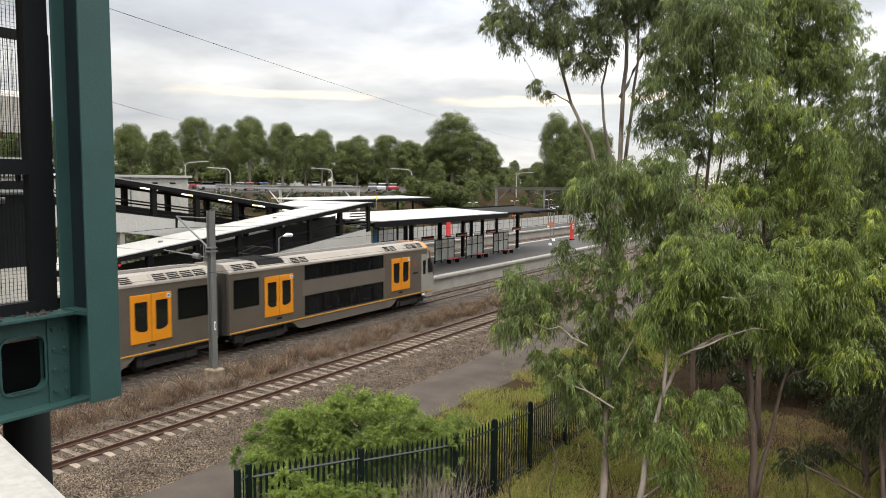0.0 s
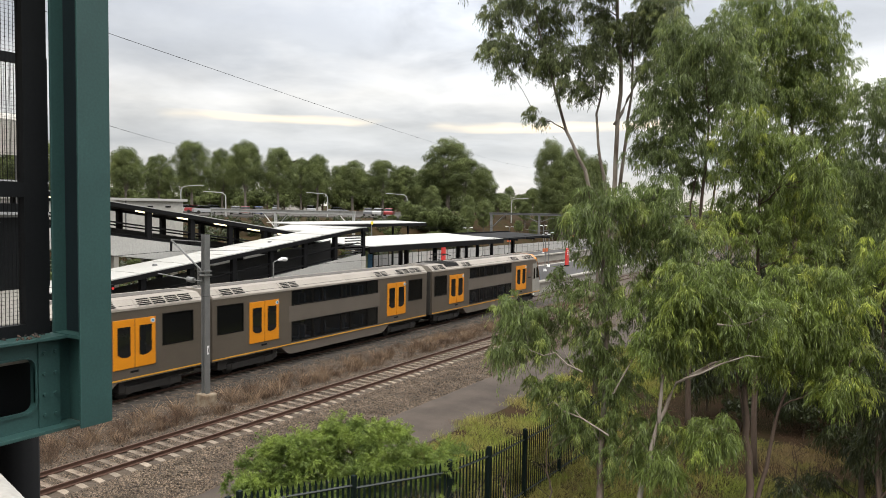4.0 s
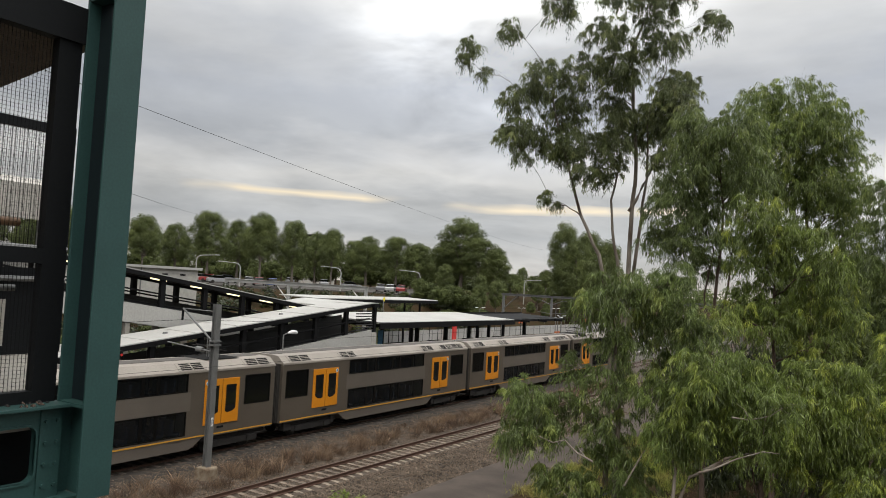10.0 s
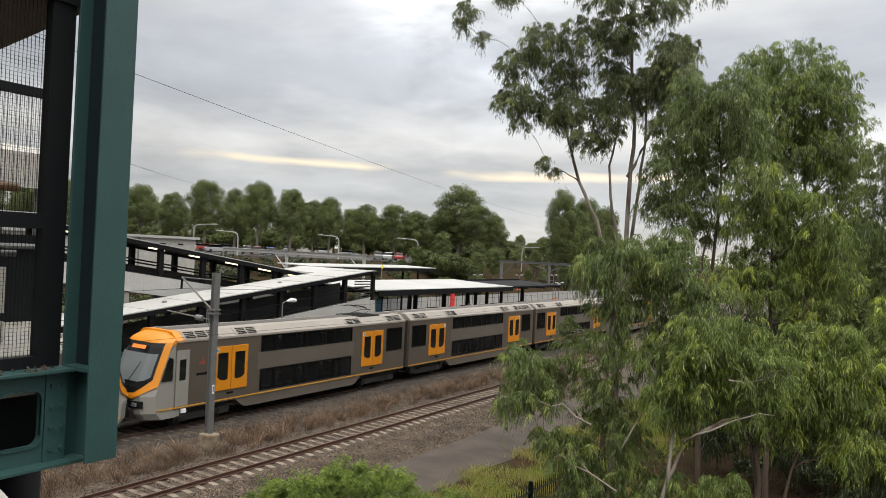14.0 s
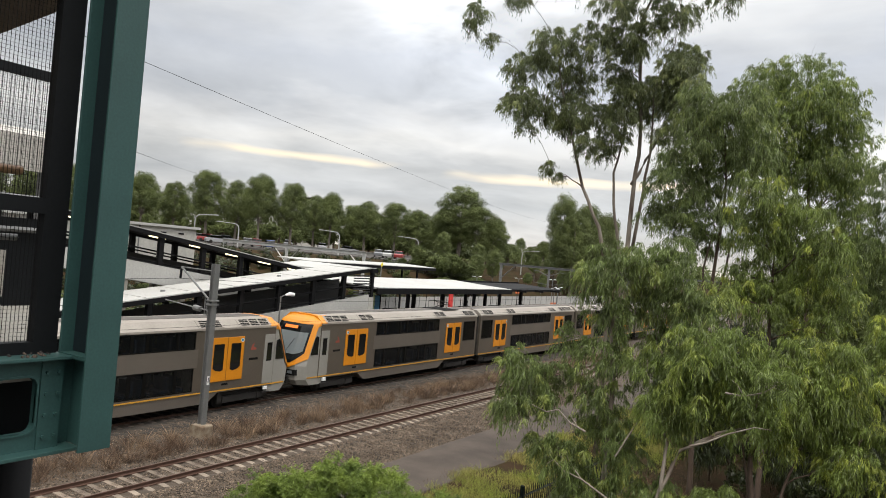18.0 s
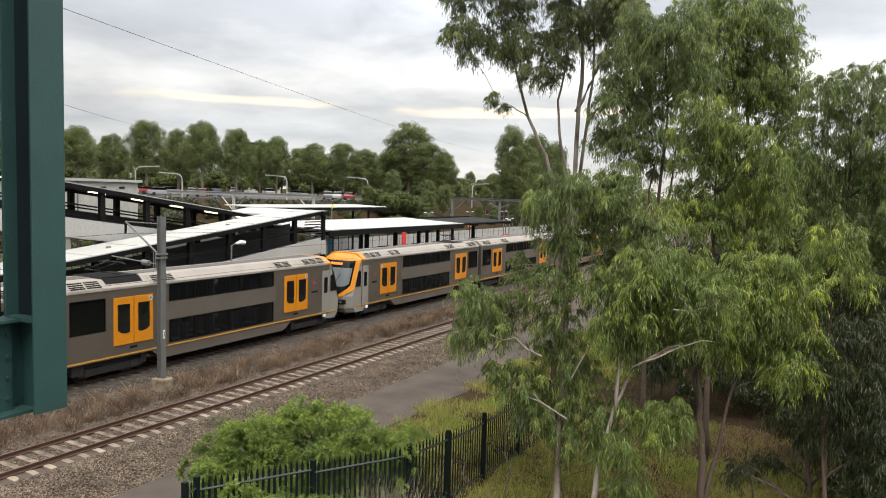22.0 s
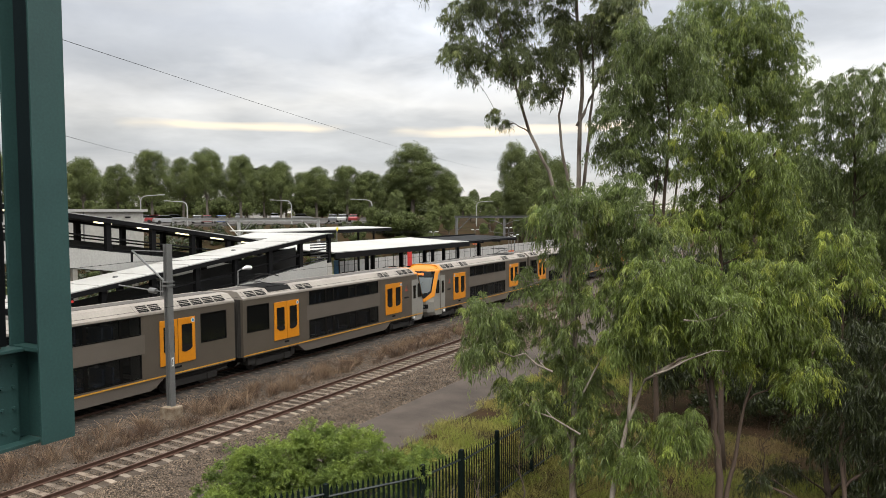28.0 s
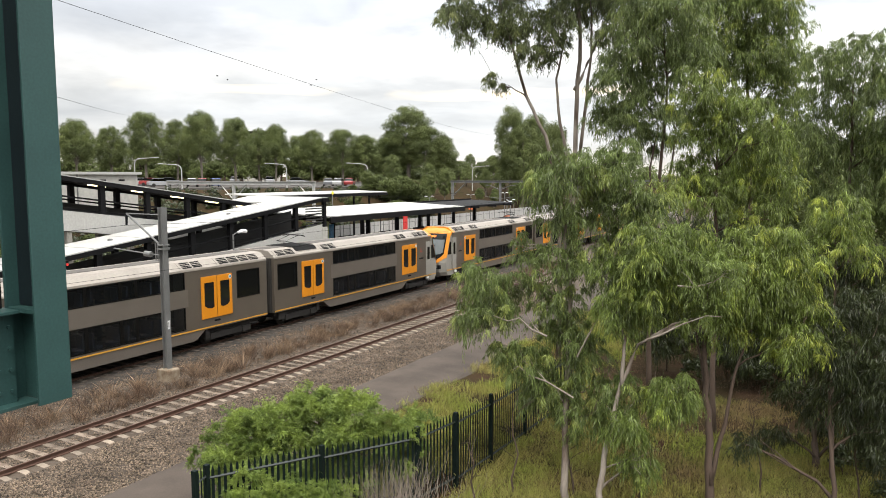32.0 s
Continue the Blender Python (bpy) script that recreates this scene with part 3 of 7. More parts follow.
for cx, spots in ((-39.3, (47.0, 52.5, 58.0, 63.2, 67.8, 72.1, 81.0)), (-41.0, (46.0, 53.0, 59.5, 65.8, 72.6, 78.8))):
    for yy in spots:
        col = part("column", Shape().box(cx - 0.15, cx + 0.15, yy - 0.15, yy + 0.15, 1.05, 5.75), BLACK_STEEL, canopy, bevel=0.015)
        part("base_plate", Shape().box(cx - 0.26, cx + 0.26, yy - 0.26, yy + 0.26, 1.05, 1.15), CONCRETE, col)
part("purlin", Shape().box(-37.1, -36.98, CY0, 80.4, 5.62, 5.78), BLACK_STEEL, canopy)
part("purlin", Shape().box(-39.96, -39.84, CY0, 80.4, 5.62, 5.78), BLACK_STEEL, canopy)

# glazed wind screens under the canopy
GLASS_PALE = glass_material("screen_glass", (0.60, 0.63, 0.60), 0.2, 0.85, 0.42)
for i, yy in enumerate(np.arange(48.5, 77, 6.1)):
    sc = thing("wind_screen", "framed glass wind screen on the platform", "screen", group="platform wind screens")
    for k in range(3):
        part("pane", Shape().box(-38.32, -38.29, yy + 1.2 * k + 0.04, yy + 1.2 * k + 1.16, 1.35, 3.3), GLASS_PALE, sc)
    for k in range(4):
        part("post", Shape().box(-38.36, -38.26, yy + 1.2 * k - 0.04, yy + 1.2 * k + 0.04, 1.05, 3.45), BLACK_STEEL, sc)
    for z in (1.3, 2.5, 3.36):
        part("rail", Shape().box(-38.35, -38.27, yy, yy + 3.6, z - 0.04, z + 0.04), BLACK_STEEL, sc)
    bench = thing("bench", "red slatted bench on the platform", "bench", group="platform benches")
    for k in range(4):
        part("slat", Shape().box(-37.6 + 0.14 * k, -37.5 + 0.14 * k, yy + 0.8, yy + 2.8, 1.46, 1.5), RED, bench)
    for k in (1.0, 2.6):
        part("leg", Shape().box(-37.55, -37.1, yy + k - 0.04, yy + k + 0.04, 1.05, 1.46), BLACK_STEEL, bench)
    sign = thing("hanging_sign", "dark hanging sign board with an orange band", "sign", group="hanging platform signs")
    part("board", Shape().box(-36.3, -36.2, yy + 0.6, yy + 2.6, 3.75, 4.1), BLACK_STEEL, sign)
    part("band", Shape().box(-36.195, -36.185, yy + 0.7, yy + 2.5, 3.82, 3.92), SIGN_ORANGE, sign)
    for k in (0.9, 2.3):
        part("hanger", Shape().box(-36.27, -36.23, yy + k - 0.02, yy + k + 0.02, 4.1, 5.62), BLACK_STEEL, sign)

MESH_GREY = material("dark_mesh_grey", (0.030, 0.030, 0.030), (0.018, 0.018, 0.018), rough=0.7, scale=1.2, fine=20, bump=0.1)
# ---- switchback ramp: roofed flights up to the footbridge ----
def roofed_flight(name, label, x0, x1, y0, y1, z_roof, panel_from, lights=False, post_step=3.2):
    """A sloping covered walkway; z_roof(y) is the roof's underside."""
    t = thing(name, label, "ramp")
    za, zb = z_roof(y0), z_roof(y1)
    slope = lambda dz, h: [(y0, za + dz), (y1, zb + dz), (y1, zb + dz + h), (y0, za + dz + h)]
    part("roof_sheet", Shape().prism(slope(0.0, 0.07), "x", x0, x1), WHITE_ROOF, t)
    for x in (x0, x1):
        part("roof_edge", Shape().prism(slope(-0.24, 0.25), "x", x - 0.07, x + 0.07), BLACK_STEEL, t)
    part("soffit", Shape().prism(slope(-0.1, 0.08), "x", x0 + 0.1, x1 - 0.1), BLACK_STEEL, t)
    part("deck", Shape().prism(slope(-2.95, 0.3), "x", x0 + 0.15, x1 - 0.15), CONCRETE, t)
    for x in (x0 + 0.2, x1 - 0.2):
        yy = y0 + 0.3
        while yy < y1:
            part("post", Shape().box(x - 0.13, x + 0.13, yy - 0.16, yy + 0.16, z_roof(yy) - 2.95, z_roof(yy) - 0.05), BLACK_STEEL, t)
            yy += post_step
        for dz in (-1.15, -1.85):
            part("rail", Shape().prism(slope(dz, 0.09), "x", x - 0.05, x + 0.05), BLACK_STEEL, t)
        part("handrail", Shape().prism(slope(-2.0, 0.045), "x", x - 0.14, x - 0.095), GALV, t, "thin steel handrail")
    part("rear_screen", Shape().prism(slope(-3.0, 1.7), "x", x0 + 0.32, x0 + 0.36), MESH_GREY, t, "dark mesh screen")
    p0 = max(y0, panel_from)
    zp = z_roof(p0)
    part("side_panel", Shape().prism([(p0, zp - 3.05), (y1, zb - 3.05), (y1, zb - 1.92), (p0, zp - 1.92)], "x", x1 + 0.03, x1 + 0.10), WHITE_ROOF, t, "off-white solid side panel")
    part("side_panel", Shape().prism(slope(-3.05, 1.1), "x", x0 - 0.10, x0 - 0.03), WHITE_WALL, t, "off-white solid side panel")
    if lights:
        yy = y0 + 1.2
        while yy < y1 - 1:
            part("tube_light", Shape().prism([(yy, z_roof(yy) - 0.27), (yy + 1.1, z_roof(yy + 1.1) - 0.27), (yy + 1.1, z_roof(yy + 1.1) - 0.2), (yy, z_roof(yy) - 0.2)], "x", x1 - 0.75, x1 - 0.6), LAMP_GLOW, t, "glowing warm tube light")
            yy += 3.0
    return t


low_roof = lambda y: 5.0 + 0.115 * (y - 23.3)
high_roof = lambda y: 9.05 - 0.136 * (y - 26.1)
lower = roofed_flight("lower_ramp_flight", "covered lower ramp with a white roof and dark steel posts", -37.2, -34.0, 9.0, 44.0, low_roof, 33.0)
upper = roofed_flight("upper_ramp_flight", "covered upper ramp with dark frames and tube lights", -41.2, -38.0, 6.0, 42.0, high_roof, 0.0, lights=True)
for yy in np.arange(10, 43, 4.1):
    part("trestle", Shape().box(-38.3, -38.0, yy - 0.15, yy + 0.15, 1.05, high_roof(yy) - 2.9), CONCRETE, upper)
    part("trestle", Shape().box(-41.2, -40.9, yy - 0.15, yy + 0.15, 1.05, high_roof(yy) - 2.9), CONCRETE, upper)
for yy in np.arange(18, 44, 4.1):
    part("trestle", Shape().box(-34.5, -34.2, yy - 0.15, yy + 0.15, 1.05, max(1.2, low_roof(yy) - 2.9)), BLACK_STEEL, lower)
part("mesh_side", Shape().prism([(12.0, 2.2), (44.0, 3.5), (44.0, low_roof(44) - 1.0), (12.0, low_roof(12) - 1.0)], "x", -36.9, -36.86), MESH_GREY, lower, "dark mesh side screen")

for yy in (16.5, 20.0, 23.5, 27.0, 36.0):
    part("roof_cap", Shape().tube([(-35.4, yy, low_roof(yy) + 0.05), (-35.4, yy, low_roof(yy) + 0.16)], [0.16, 0.12], 8), GALV, lower, "small round roof cap")
for yy in np.arange(13.0, 43.5, 3.0):
    part("sheet_seam", Shape().prism([(yy, low_roof(yy) + 0.068), (yy + 0.05, low_roof(yy + 0.05) + 0.068), (yy + 0.05, low_roof(yy + 0.05) + 0.10), (yy, low_roof(yy) + 0.10)], "x", -37.1, -34.1), WHITE_ROOF, lower)

landing = thing("ramp_landing", "white-roofed landing where the two ramp flights meet", "landing")
part("roof_sheet", Shape().prism([(41.6, 7.04), (44.0, 7.36), (44.0, 7.46), (41.6, 7.14)], "x", -41.2, -37.23), WHITE_ROOF, landing)
part("roof_sheet", Shape().box(-41.2, -33.9, 44.01, 44.7, 7.36, 7.46), WHITE_ROOF, landing)
part("roof_edge", Shape().box(-33.88, -33.75, 44.0, 44.7, 7.12, 7.42), BLACK_STEEL, landing)
part("deck", Shape().box(-41.0, -34.0, 44.0, 44.6, 4.3, 4.6), CONCRETE, landing)
part("side_panel", Shape().box(-33.96, -33.88, 44.01, 44.6, 4.2, 5.25), WHITE_WALL, landing, "off-white solid side panel")
for yy in (44.45,):
    part("post", Shape().box(-34.2, -33.95, yy - 0.13, yy + 0.13, 1.05, 7.4), BLACK_STEEL, landing)
    part("post", Shape().box(-41.1, -40.85, yy - 0.13, yy + 0.13, 1.05, 7.4), BLACK_STEEL, landing)
for z in (5.4, 5.6, 5.8, 6.0, 6.2, 6.4, 6.6, 6.8):
    part("louvre", Shape().box(-34.1, -34.05, 42.3, 44.3, z, z + 0.09), MESH_GREY, landing)
part("wall", Shape().box(-40.6, -34.6, 44.4, 44.6, 1.05, 4.3), WHITE_WALL, landing)

# flat canopy over the further platform
far_canopy = thing("further_canopy", "thin flat white canopy over the further platform", "canopy")
part("roof_sheet", Shape().prism([(-52.5, 6.95), (-57.5, 7.1), (-57.5, 7.2), (-52.5, 7.05)], "y", 58, 82), WHITE_ROOF, far_canopy)
part("fascia", Shape().box(-52.5, -52.4, 58, 82, 6.62, 6.97), BLACK_STEEL, far_canopy)
for yy in (60, 66, 72, 78, 81.5):
    part("column", Shape().box(-55.1, -54.9, yy - 0.1, yy + 0.1, 1.05, 7.0), BLACK_STEEL, far_canopy)

# pale fence behind the further platform
PALE_PANEL = material("pale_fence_panel", (0.40, 0.39, 0.37), (0.28, 0.27, 0.26), rough=0.6, scale=0.8, fine=6, bump=0.03)
pfence = thing("platform_fence", "pale metal panel fence along the further platform", "fence")
for i in range(42):
    y = 62 + 2.4 * i
    part("panel", Shape().box(-57.3, -57.26, y + 0.05, y + 2.35, 1.2, 2.7), PALE_PANEL, pfence)
    part("post", Shape().box(-57.34, -57.22, y - 0.04, y + 0.04, 1.05, 2.8), GALV, pfence)

# red panels and small platform signs
def ticket_post(x, y, h):
    t = thing("information_post", "tall red information panel with white marks on the platform", "information panel", pose(x, y, 1.05), group="red panels")
    part("panel", Shape().box(-0.12, 0.12, -0.45, 0.45, 0.15, h), RED, t, bevel=0.02)
    part("base", Shape().box(-0.2, 0.2, -0.5, 0.5, 0, 0.15), BLACK_STEEL, t)
    for k in range(3):
        part("mark", Shape().box(0.122, 0.128, -0.2, 0.2, h - 0.9 + 0.25 * k, h - 0.75 + 0.25 * k), SIGN_WHITE, t, "plain white mark")


ticket_post(-39.0, 98.0, 2.5)
ticket_post(-55.8, 92.0, 3.2)


def platform_lamp(x, y, h=4.6, sign=True):
    t = thing("platform_lamp", "slim platform lamp post with two white arms", "lamp post", pose(x, y, 1.05), group="platform lamps")
    part("pole", Shape().tube([(0, 0, 0), (0, 0, h)], [0.07, 0.05], 8), GALV, t)
    part("footing", Shape().tube([(0, 0, 0), (0, 0, 0.3)], [0.25, 0.18], 8), SIGN_WHITE, t)
    for s in (-1, 1):
        part("arm", Shape().tube([(0, 0, h - 0.1), (0, s * 0.5, h + 0.1), (0, s * 1.0, h + 0.12)], 0.03, 6), GALV, t)
        part("head", Shape().box(-0.14, 0.14, s * 1.0 - 0.3, s * 1.0 + 0.3, h + 0.06, h + 0.16), SIGN_WHITE, t, bevel=0.03)
    if sign:
        part("name_board", Shape().box(-0.04, 0.04, -0.8, 0.8, 2.5, 2.95), SIGN_ORANGE, t, "orange name board without legible words")


for x, y, s in ((-38, 88, True), (-40.5, 95, False), (-38, 108, True), (-40.5, 112, False), (-38, 124, True), (-54, 96, True), (-54, 110, True), (-54, 124, False), (-54, 138, True), (-38, 140, False)):
    platform_lamp(x, y, 4.6 if x > -50 else 4.9, s)

small = thing("station_lamp", "single-arm lamp with a white head by the ramp", "lamp post", pose(-33.4, 34.3, 1.05))
part("pole", Shape().tube([(0, 0, 0), (0, 0, 4.35)], 0.05, 8), GALV, small)
part("arm", Shape().tube([(0, 0, 4.3), (0, 0.25, 4.42), (0, 0.5, 4.42)], 0.03, 6), GALV, small)
part("head", Shape().tube([(0, 0.4, 4.44), (0, 0.75, 4.5), (0, 1.15, 4.46), (0, 1.25, 4.44)], [0.06, 0.13, 0.12, 0.03], 8), SIGN_WHITE, small)

kiosk = thing("ticket_machine", "pale green and blue ticket machines beside the ramp landing", "ticket machine")
part("cabinet", Shape().box(-37.2, -36.5, 47.65, 48.25, 1.05, 5.3), material("pale_green_panel", (0.42, 0.5, 0.25), rough=0.5), kiosk)
part("screen_panel", Shape().box(-37.2, -36.5, 48.28, 48.9, 1.05, 5.1), BLUE, kiosk)

# ---- overhead line mast beside the near track ----
mast = thing("line_mast", "grey steel overhead line mast on a concrete footing", "mast", pose(-26.75, 23.13, 0))
w = 0.138
h = 0.012
part("pole", Shape().prism([(-w, -w), (-w + 0.016, -w), (-w + 0.016, -h), (w - 0.016, -h), (w - 0.016, -w), (w, -w), (w, w), (w - 0.016, w), (w - 0.016, h), (-w + 0.016, h), (-w + 0.016, w), (-w, w)], "z", -0.1, 7.62), GALV, mast)
part("footing", Shape().prism([(-0.38, -0.6), (0.38, -0.6), (0.36, 0.20), (0.30, 0.27), (-0.30, 0.27), (-0.36, 0.20)], "y", -0.36, 0.36), STAINED_CONCRETE, mast, "stained concrete footing", bevel=0.03)
part("collar", Shape().box(-0.2, 0.2, -0.2, 0.2, 5.72, 5.80).box(-0.2, 0.2, -0.2, 0.2, 5.90, 5.96), GALV, mast)
part("top_tie", Shape().tube([(0, 0, 7.28), (-2.25, -0.05, 7.3)], 0.028, 6), GALV, mast)
part("strut", Shape().tube([(-0.1, 0, 5.85), (-2.3, -0.05, 7.3)], 0.045, 8), GALV, mast)
part("insulator", Shape().tube([(-2.3, -0.05, 7.22), (-2.32, -0.05, 6.75)], [0.06, 0.05], 8), DARK_PAINT, mast)
part("steady_arm", Shape().tube([(-0.1, 0, 5.45), (-1.0, -0.05, 5.5), (-3.2, -0.1, 5.65)], 0.03, 6), GALV, mast)
part("steady_insulator", Shape().tube([(-0.75, -0.03, 5.47), (-1.15, -0.05, 5.5)], [0.13, 0.13], 10), GALV, mast)
part("drop_bracket", Shape().box(-0.5, -0.46, -0.04, 0.0, 5.2, 6.1).box(-0.36, -0.32, -0.04, 0.0, 5.2, 6.0), GALV, mast)
part("number_plate", Shape().box(0.157, 0.161, -0.06, 0.06, 2.1, 2.5), SIGN_WHITE, mast, "small white plate with an unreadable dark bar")
part("number_bar", Shape().box(0.162, 0.164, -0.02, 0.02, 2.18, 2.42), BLACK_STEEL, mast)


def wire(name, label, points, radius):
    t = tagged(part(name, Shape().tube(points, radius, 5), BLACK_STEEL), label, "cable")
    return t


def sag(a, b, drop, n=14):
    a, b = Vector(a), Vector(b)
    return [a.lerp(b, i / n) - Vector((0, 0, drop * 4 * (i / n) * (1 - i / n))) for i in range(n + 1)]


wire("contact_wire", "thin overhead contact wire above the platform track", [(-30.6, y, 5.35) for y in (-60, 23, 80, 160, 230)], 0.009)
wire("catenary_wire", "thin sagging catenary wire above the platform track", sag((-29.1, -35, 6.9), (-29.1, 23, 6.75), 0.5) + sag((-29.1, 23.2, 6.75), (-30.4, 80, 6.9), 0.5)[1:], 0.010)
wire("contact_wire", "thin overhead contact wire above the rusty track", [(-23.1, y, 5.35) for y in (-60, 23, 80, 160, 230)], 0.006)
wire("power_cable", "thin dark power cable crossing the sky", sag((-15.0, 6.0, 13.2), (-60, 132, 17.0), 0.6, 20), 0.007)
wire("power_cable", "thin dark power cable with small insulators", sag((-36.0, 22.5, 13.5), (-165, 133.5, 25.0), 0.2, 20), 0.016)


signal = thing("signal_post", "slim grey signal post with a small red lamp", "signal", pose(-33.0, 22.64, 1.05))
part("pole", Shape().tube([(0, 0, 0), (0, 0, 3.9)], 0.04, 8), GALV, signal)
part("lamp_case", Shape().box(-0.12, 0.10, -0.1, 0.1, 3.5, 3.9), BLACK_STEEL, signal, bevel=0.02)
part("lamp", Shape().tube([(0.10, 0, 3.7), (0.13, 0, 3.7)], 0.07, 10), RED, signal, "red signal lens")

# ---- portal gantries across the tracks ----
def gantry(y, legs, x0, x1, z, label, beam=0.3, drops=(), mat=GALV):
    t = thing("portal_gantry", label, "gantry", group="overhead line gantries")
    # an I-beam: web between two flanges
    part("beam", Shape().box(x0, x1, y - 0.03, y + 0.03, z - beam, z).box(x0, x1, y - 0.2, y + 0.2, z - 0.06, z).box(x0, x1, y - 0.2, y + 0.2, z - beam - 0.06, z - beam), mat, t)
    for x in legs:
        part("leg", Shape().box(x - 0.18, x + 0.18, y - 0.15, y + 0.15, ground_height(x, y) - 0.2, z - beam), mat, t)
        for s in (-1, 1):
            if x0 < x + s * 2 < x1:
                part("brace", Shape().rod((x, y, z - beam - 2.3), (x + s * 2.6, y, z - beam), 0.09), mat, t)
    for x in drops:
        part("drop_mast", Shape().box(x - 0.16, x + 0.16, y - 0.1, y + 0.1, z - 3.4, z - beam), mat, t)
        for s in (-1, 1):
            part("cantilever", Shape().tube([(x, y, z - 1.5), (x + s * 1.9, y, z - 0.75), (x + s * 2.6, y, z - 0.8)], 0.05, 6), mat, t)
            part("stay", Shape().tube([(x, y, z - 2.9), (x + s * 2.6, y, z - 2.6)], 0.035, 6), mat, t)


gantry(80.0, (-91.0, -77.5, -63.0), -91.3, -62.7, 8.35, "grey steel portal gantry with braced legs", 0.44, mat=PALE_STEEL)
gantry(110.0, (-57.4, -27.0), -57.8, -26.0, 8.35, "slender grey portal gantry across the tracks", drops=(-48.7, -36.5))
gantry(150.0, (-57.4, -27.0), -57.8, -26.0, 8.3, "slender grey portal gantry further along the line", drops=(-48.7, -36.5))
for x in (-45.2, -49.4):
    wire("contact_wire", "thin overhead contact wire over the middle tracks", [(x, 20, 5.5), (x, 230, 5.5)], 0.012)
    wire("catenary_wire", "sagging catenary wire over the middle tracks", sag((x, 60, 7.0), (x, 110, 7.0), 0.5) + sag((x, 110, 7.0), (x, 150, 7.0), 0.5)[1:], 0.012)

# ---- low white building and raised car park ----
house = thing("white_building", "long low white building with a flat roof behind the ramps", "building")
part("wall", Shape().box(-86, -80.2, 30, 65.6, 2.0, 9.3), WHITE_WALL, house)
part("roof", Shape().box(-86.4, -79.8, 29.5, 66.0, 9.3, 9.62), WHITE_ROOF, house)
for y in (41, 49, 57):
    part("downpipe", Shape().box(-80.2, -80.1, y - 0.06, y + 0.06, 4.5, 9.3), GALV, house)
for y in (60.5, 63.2):
    part("vent", Shape().box(-80.2, -80.12, y - 0.4, y + 0.4, 8.5, 8.7), BLACK_STEEL, house)


# a long roof behind the gum trees
depot = thing("distant_building", "dark flat roof of a large building behind the gum trees", "building", pose(-156, 172, 8.0, 0, 0, -42))
part("wall", Shape().box(-9, 9, -5, 5, -1.0, 13.2), WHITE_WALL, depot)
part("roof", Shape().box(-9.6, 9.6, -5.6, 5.6, 13.2, 14.2), DARK_BANK, depot)


def street_lamp(x, y, ztop, turn=0.0):
    g = ground_height(x, y)
    t = thing("street_lamp", "grey car park lamp post with a curved outreach arm", "street lamp", pose(x, y, g, 0, 0, turn), group="car park lamps")
    h = ztop - g
    pts = [(0, 0, 0), (0, 0, h - 0.9), (-0.12, 0, h - 0.4), (-0.5, 0, h - 0.08), (-1.1, 0, h), (-3.0, 0, h + 0.12)]
    part("pole", Shape().tube(pts, [0.12, 0.09, 0.08, 0.07, 0.06, 0.05], 8), PALE_STEEL, t)
    part("head", Shape().box(-3.7, -2.95, -0.14, 0.14, h + 0.06, h + 0.2), PALE_STEEL, t, bevel=0.04)


for x, y, top, turn in ((-83.7, 99.0, 11.15, 28), (-72.0, 106.3, 11.2, 28), (-94.9, 77.2, 11.8, 208), (-92.6, 84.2, 10.95, 28), (-71.4, 146.2, 11.2, 208)):
    street_lamp(x, y, top, turn)

CAR_PAINTS = [material("car_paint", c, tuple(v * 0.9 for v in c), rough=0.3, coat=0.5, bump=0.0) for c in ((0.42, 0.42, 0.41), (0.05, 0.10, 0.30), (0.26, 0.03, 0.03), (0.03, 0.03, 0.035), (0.16, 0.165, 0.175), (0.30, 0.305, 0.315))]


def parked_car(paint, name_color):
    t = thing("parked_car", name_color + " car parked in the raised car park", "car", group="parked cars")
    body = Shape().prism([(-2.1, 0.3), (2.1, 0.3), (2.15, 0.6), (2.05, 0.85), (1.2, 0.95), (-1.9, 1.0), (-2.15, 0.8)], "y", -0.85, 0.85)
    part("body", body, paint, t, bevel=0.06)
    part("cabin", Shape().prism([(-1.75, 0.98), (1.15, 0.93), (0.45, 1.42), (-1.2, 1.45)], "y", -0.72, 0.72), TRAIN_GLASS, t)
    part("roof", Shape().prism([(-1.25, 1.43), (0.5, 1.40), (0.4, 1.48), (-1.1, 1.5)], "y", -0.7, 0.7), paint, t)
    for x in (-1.3, 1.3):
        for s in (-0.78, 0.78):
            part("wheel", Shape().tube([(x, s - 0.1, 0.32), (x, s + 0.1, 0.32)], 0.32, 10), UNDER, t)
    return t


first_cars = [parked_car(p, n) for p, n in zip(CAR_PAINTS, ("white", "blue", "red", "black", "grey", "silver"))]
def lot_height(away):
    """The car park rises gently away from the line."""
    return float(np.interp(away, [130, 136, 150, 174], [7.17, 7.18, 7.32, 7.85]))


# parked cars: bearing to the left of +y, distance, heading, which of the six
rng = random.Random(5)
SPOTS = ((50.5, 150, 40, 0), (49.8, 149, 40, 2), (49.2, 140, 60, 5), (48.5, 152, 50, 4), (47.0, 141, 130, 0), (46.3, 140, 130, 2), (45.4, 137, 150, 1), (44.0, 160, 130, 5), (41.5, 158, 130, 5), (39.4, 150, 40, 4), (37.1, 142, 120, 4), (36.3, 141, 120, 0), (35.5, 141, 120, 2), (33.4, 143, 120, 3), (32.8, 144, 120, 4), (52.0, 147, 40, 3), (53.2, 146, 40, 0), (54.4, 148, 40, 4))
used = set()
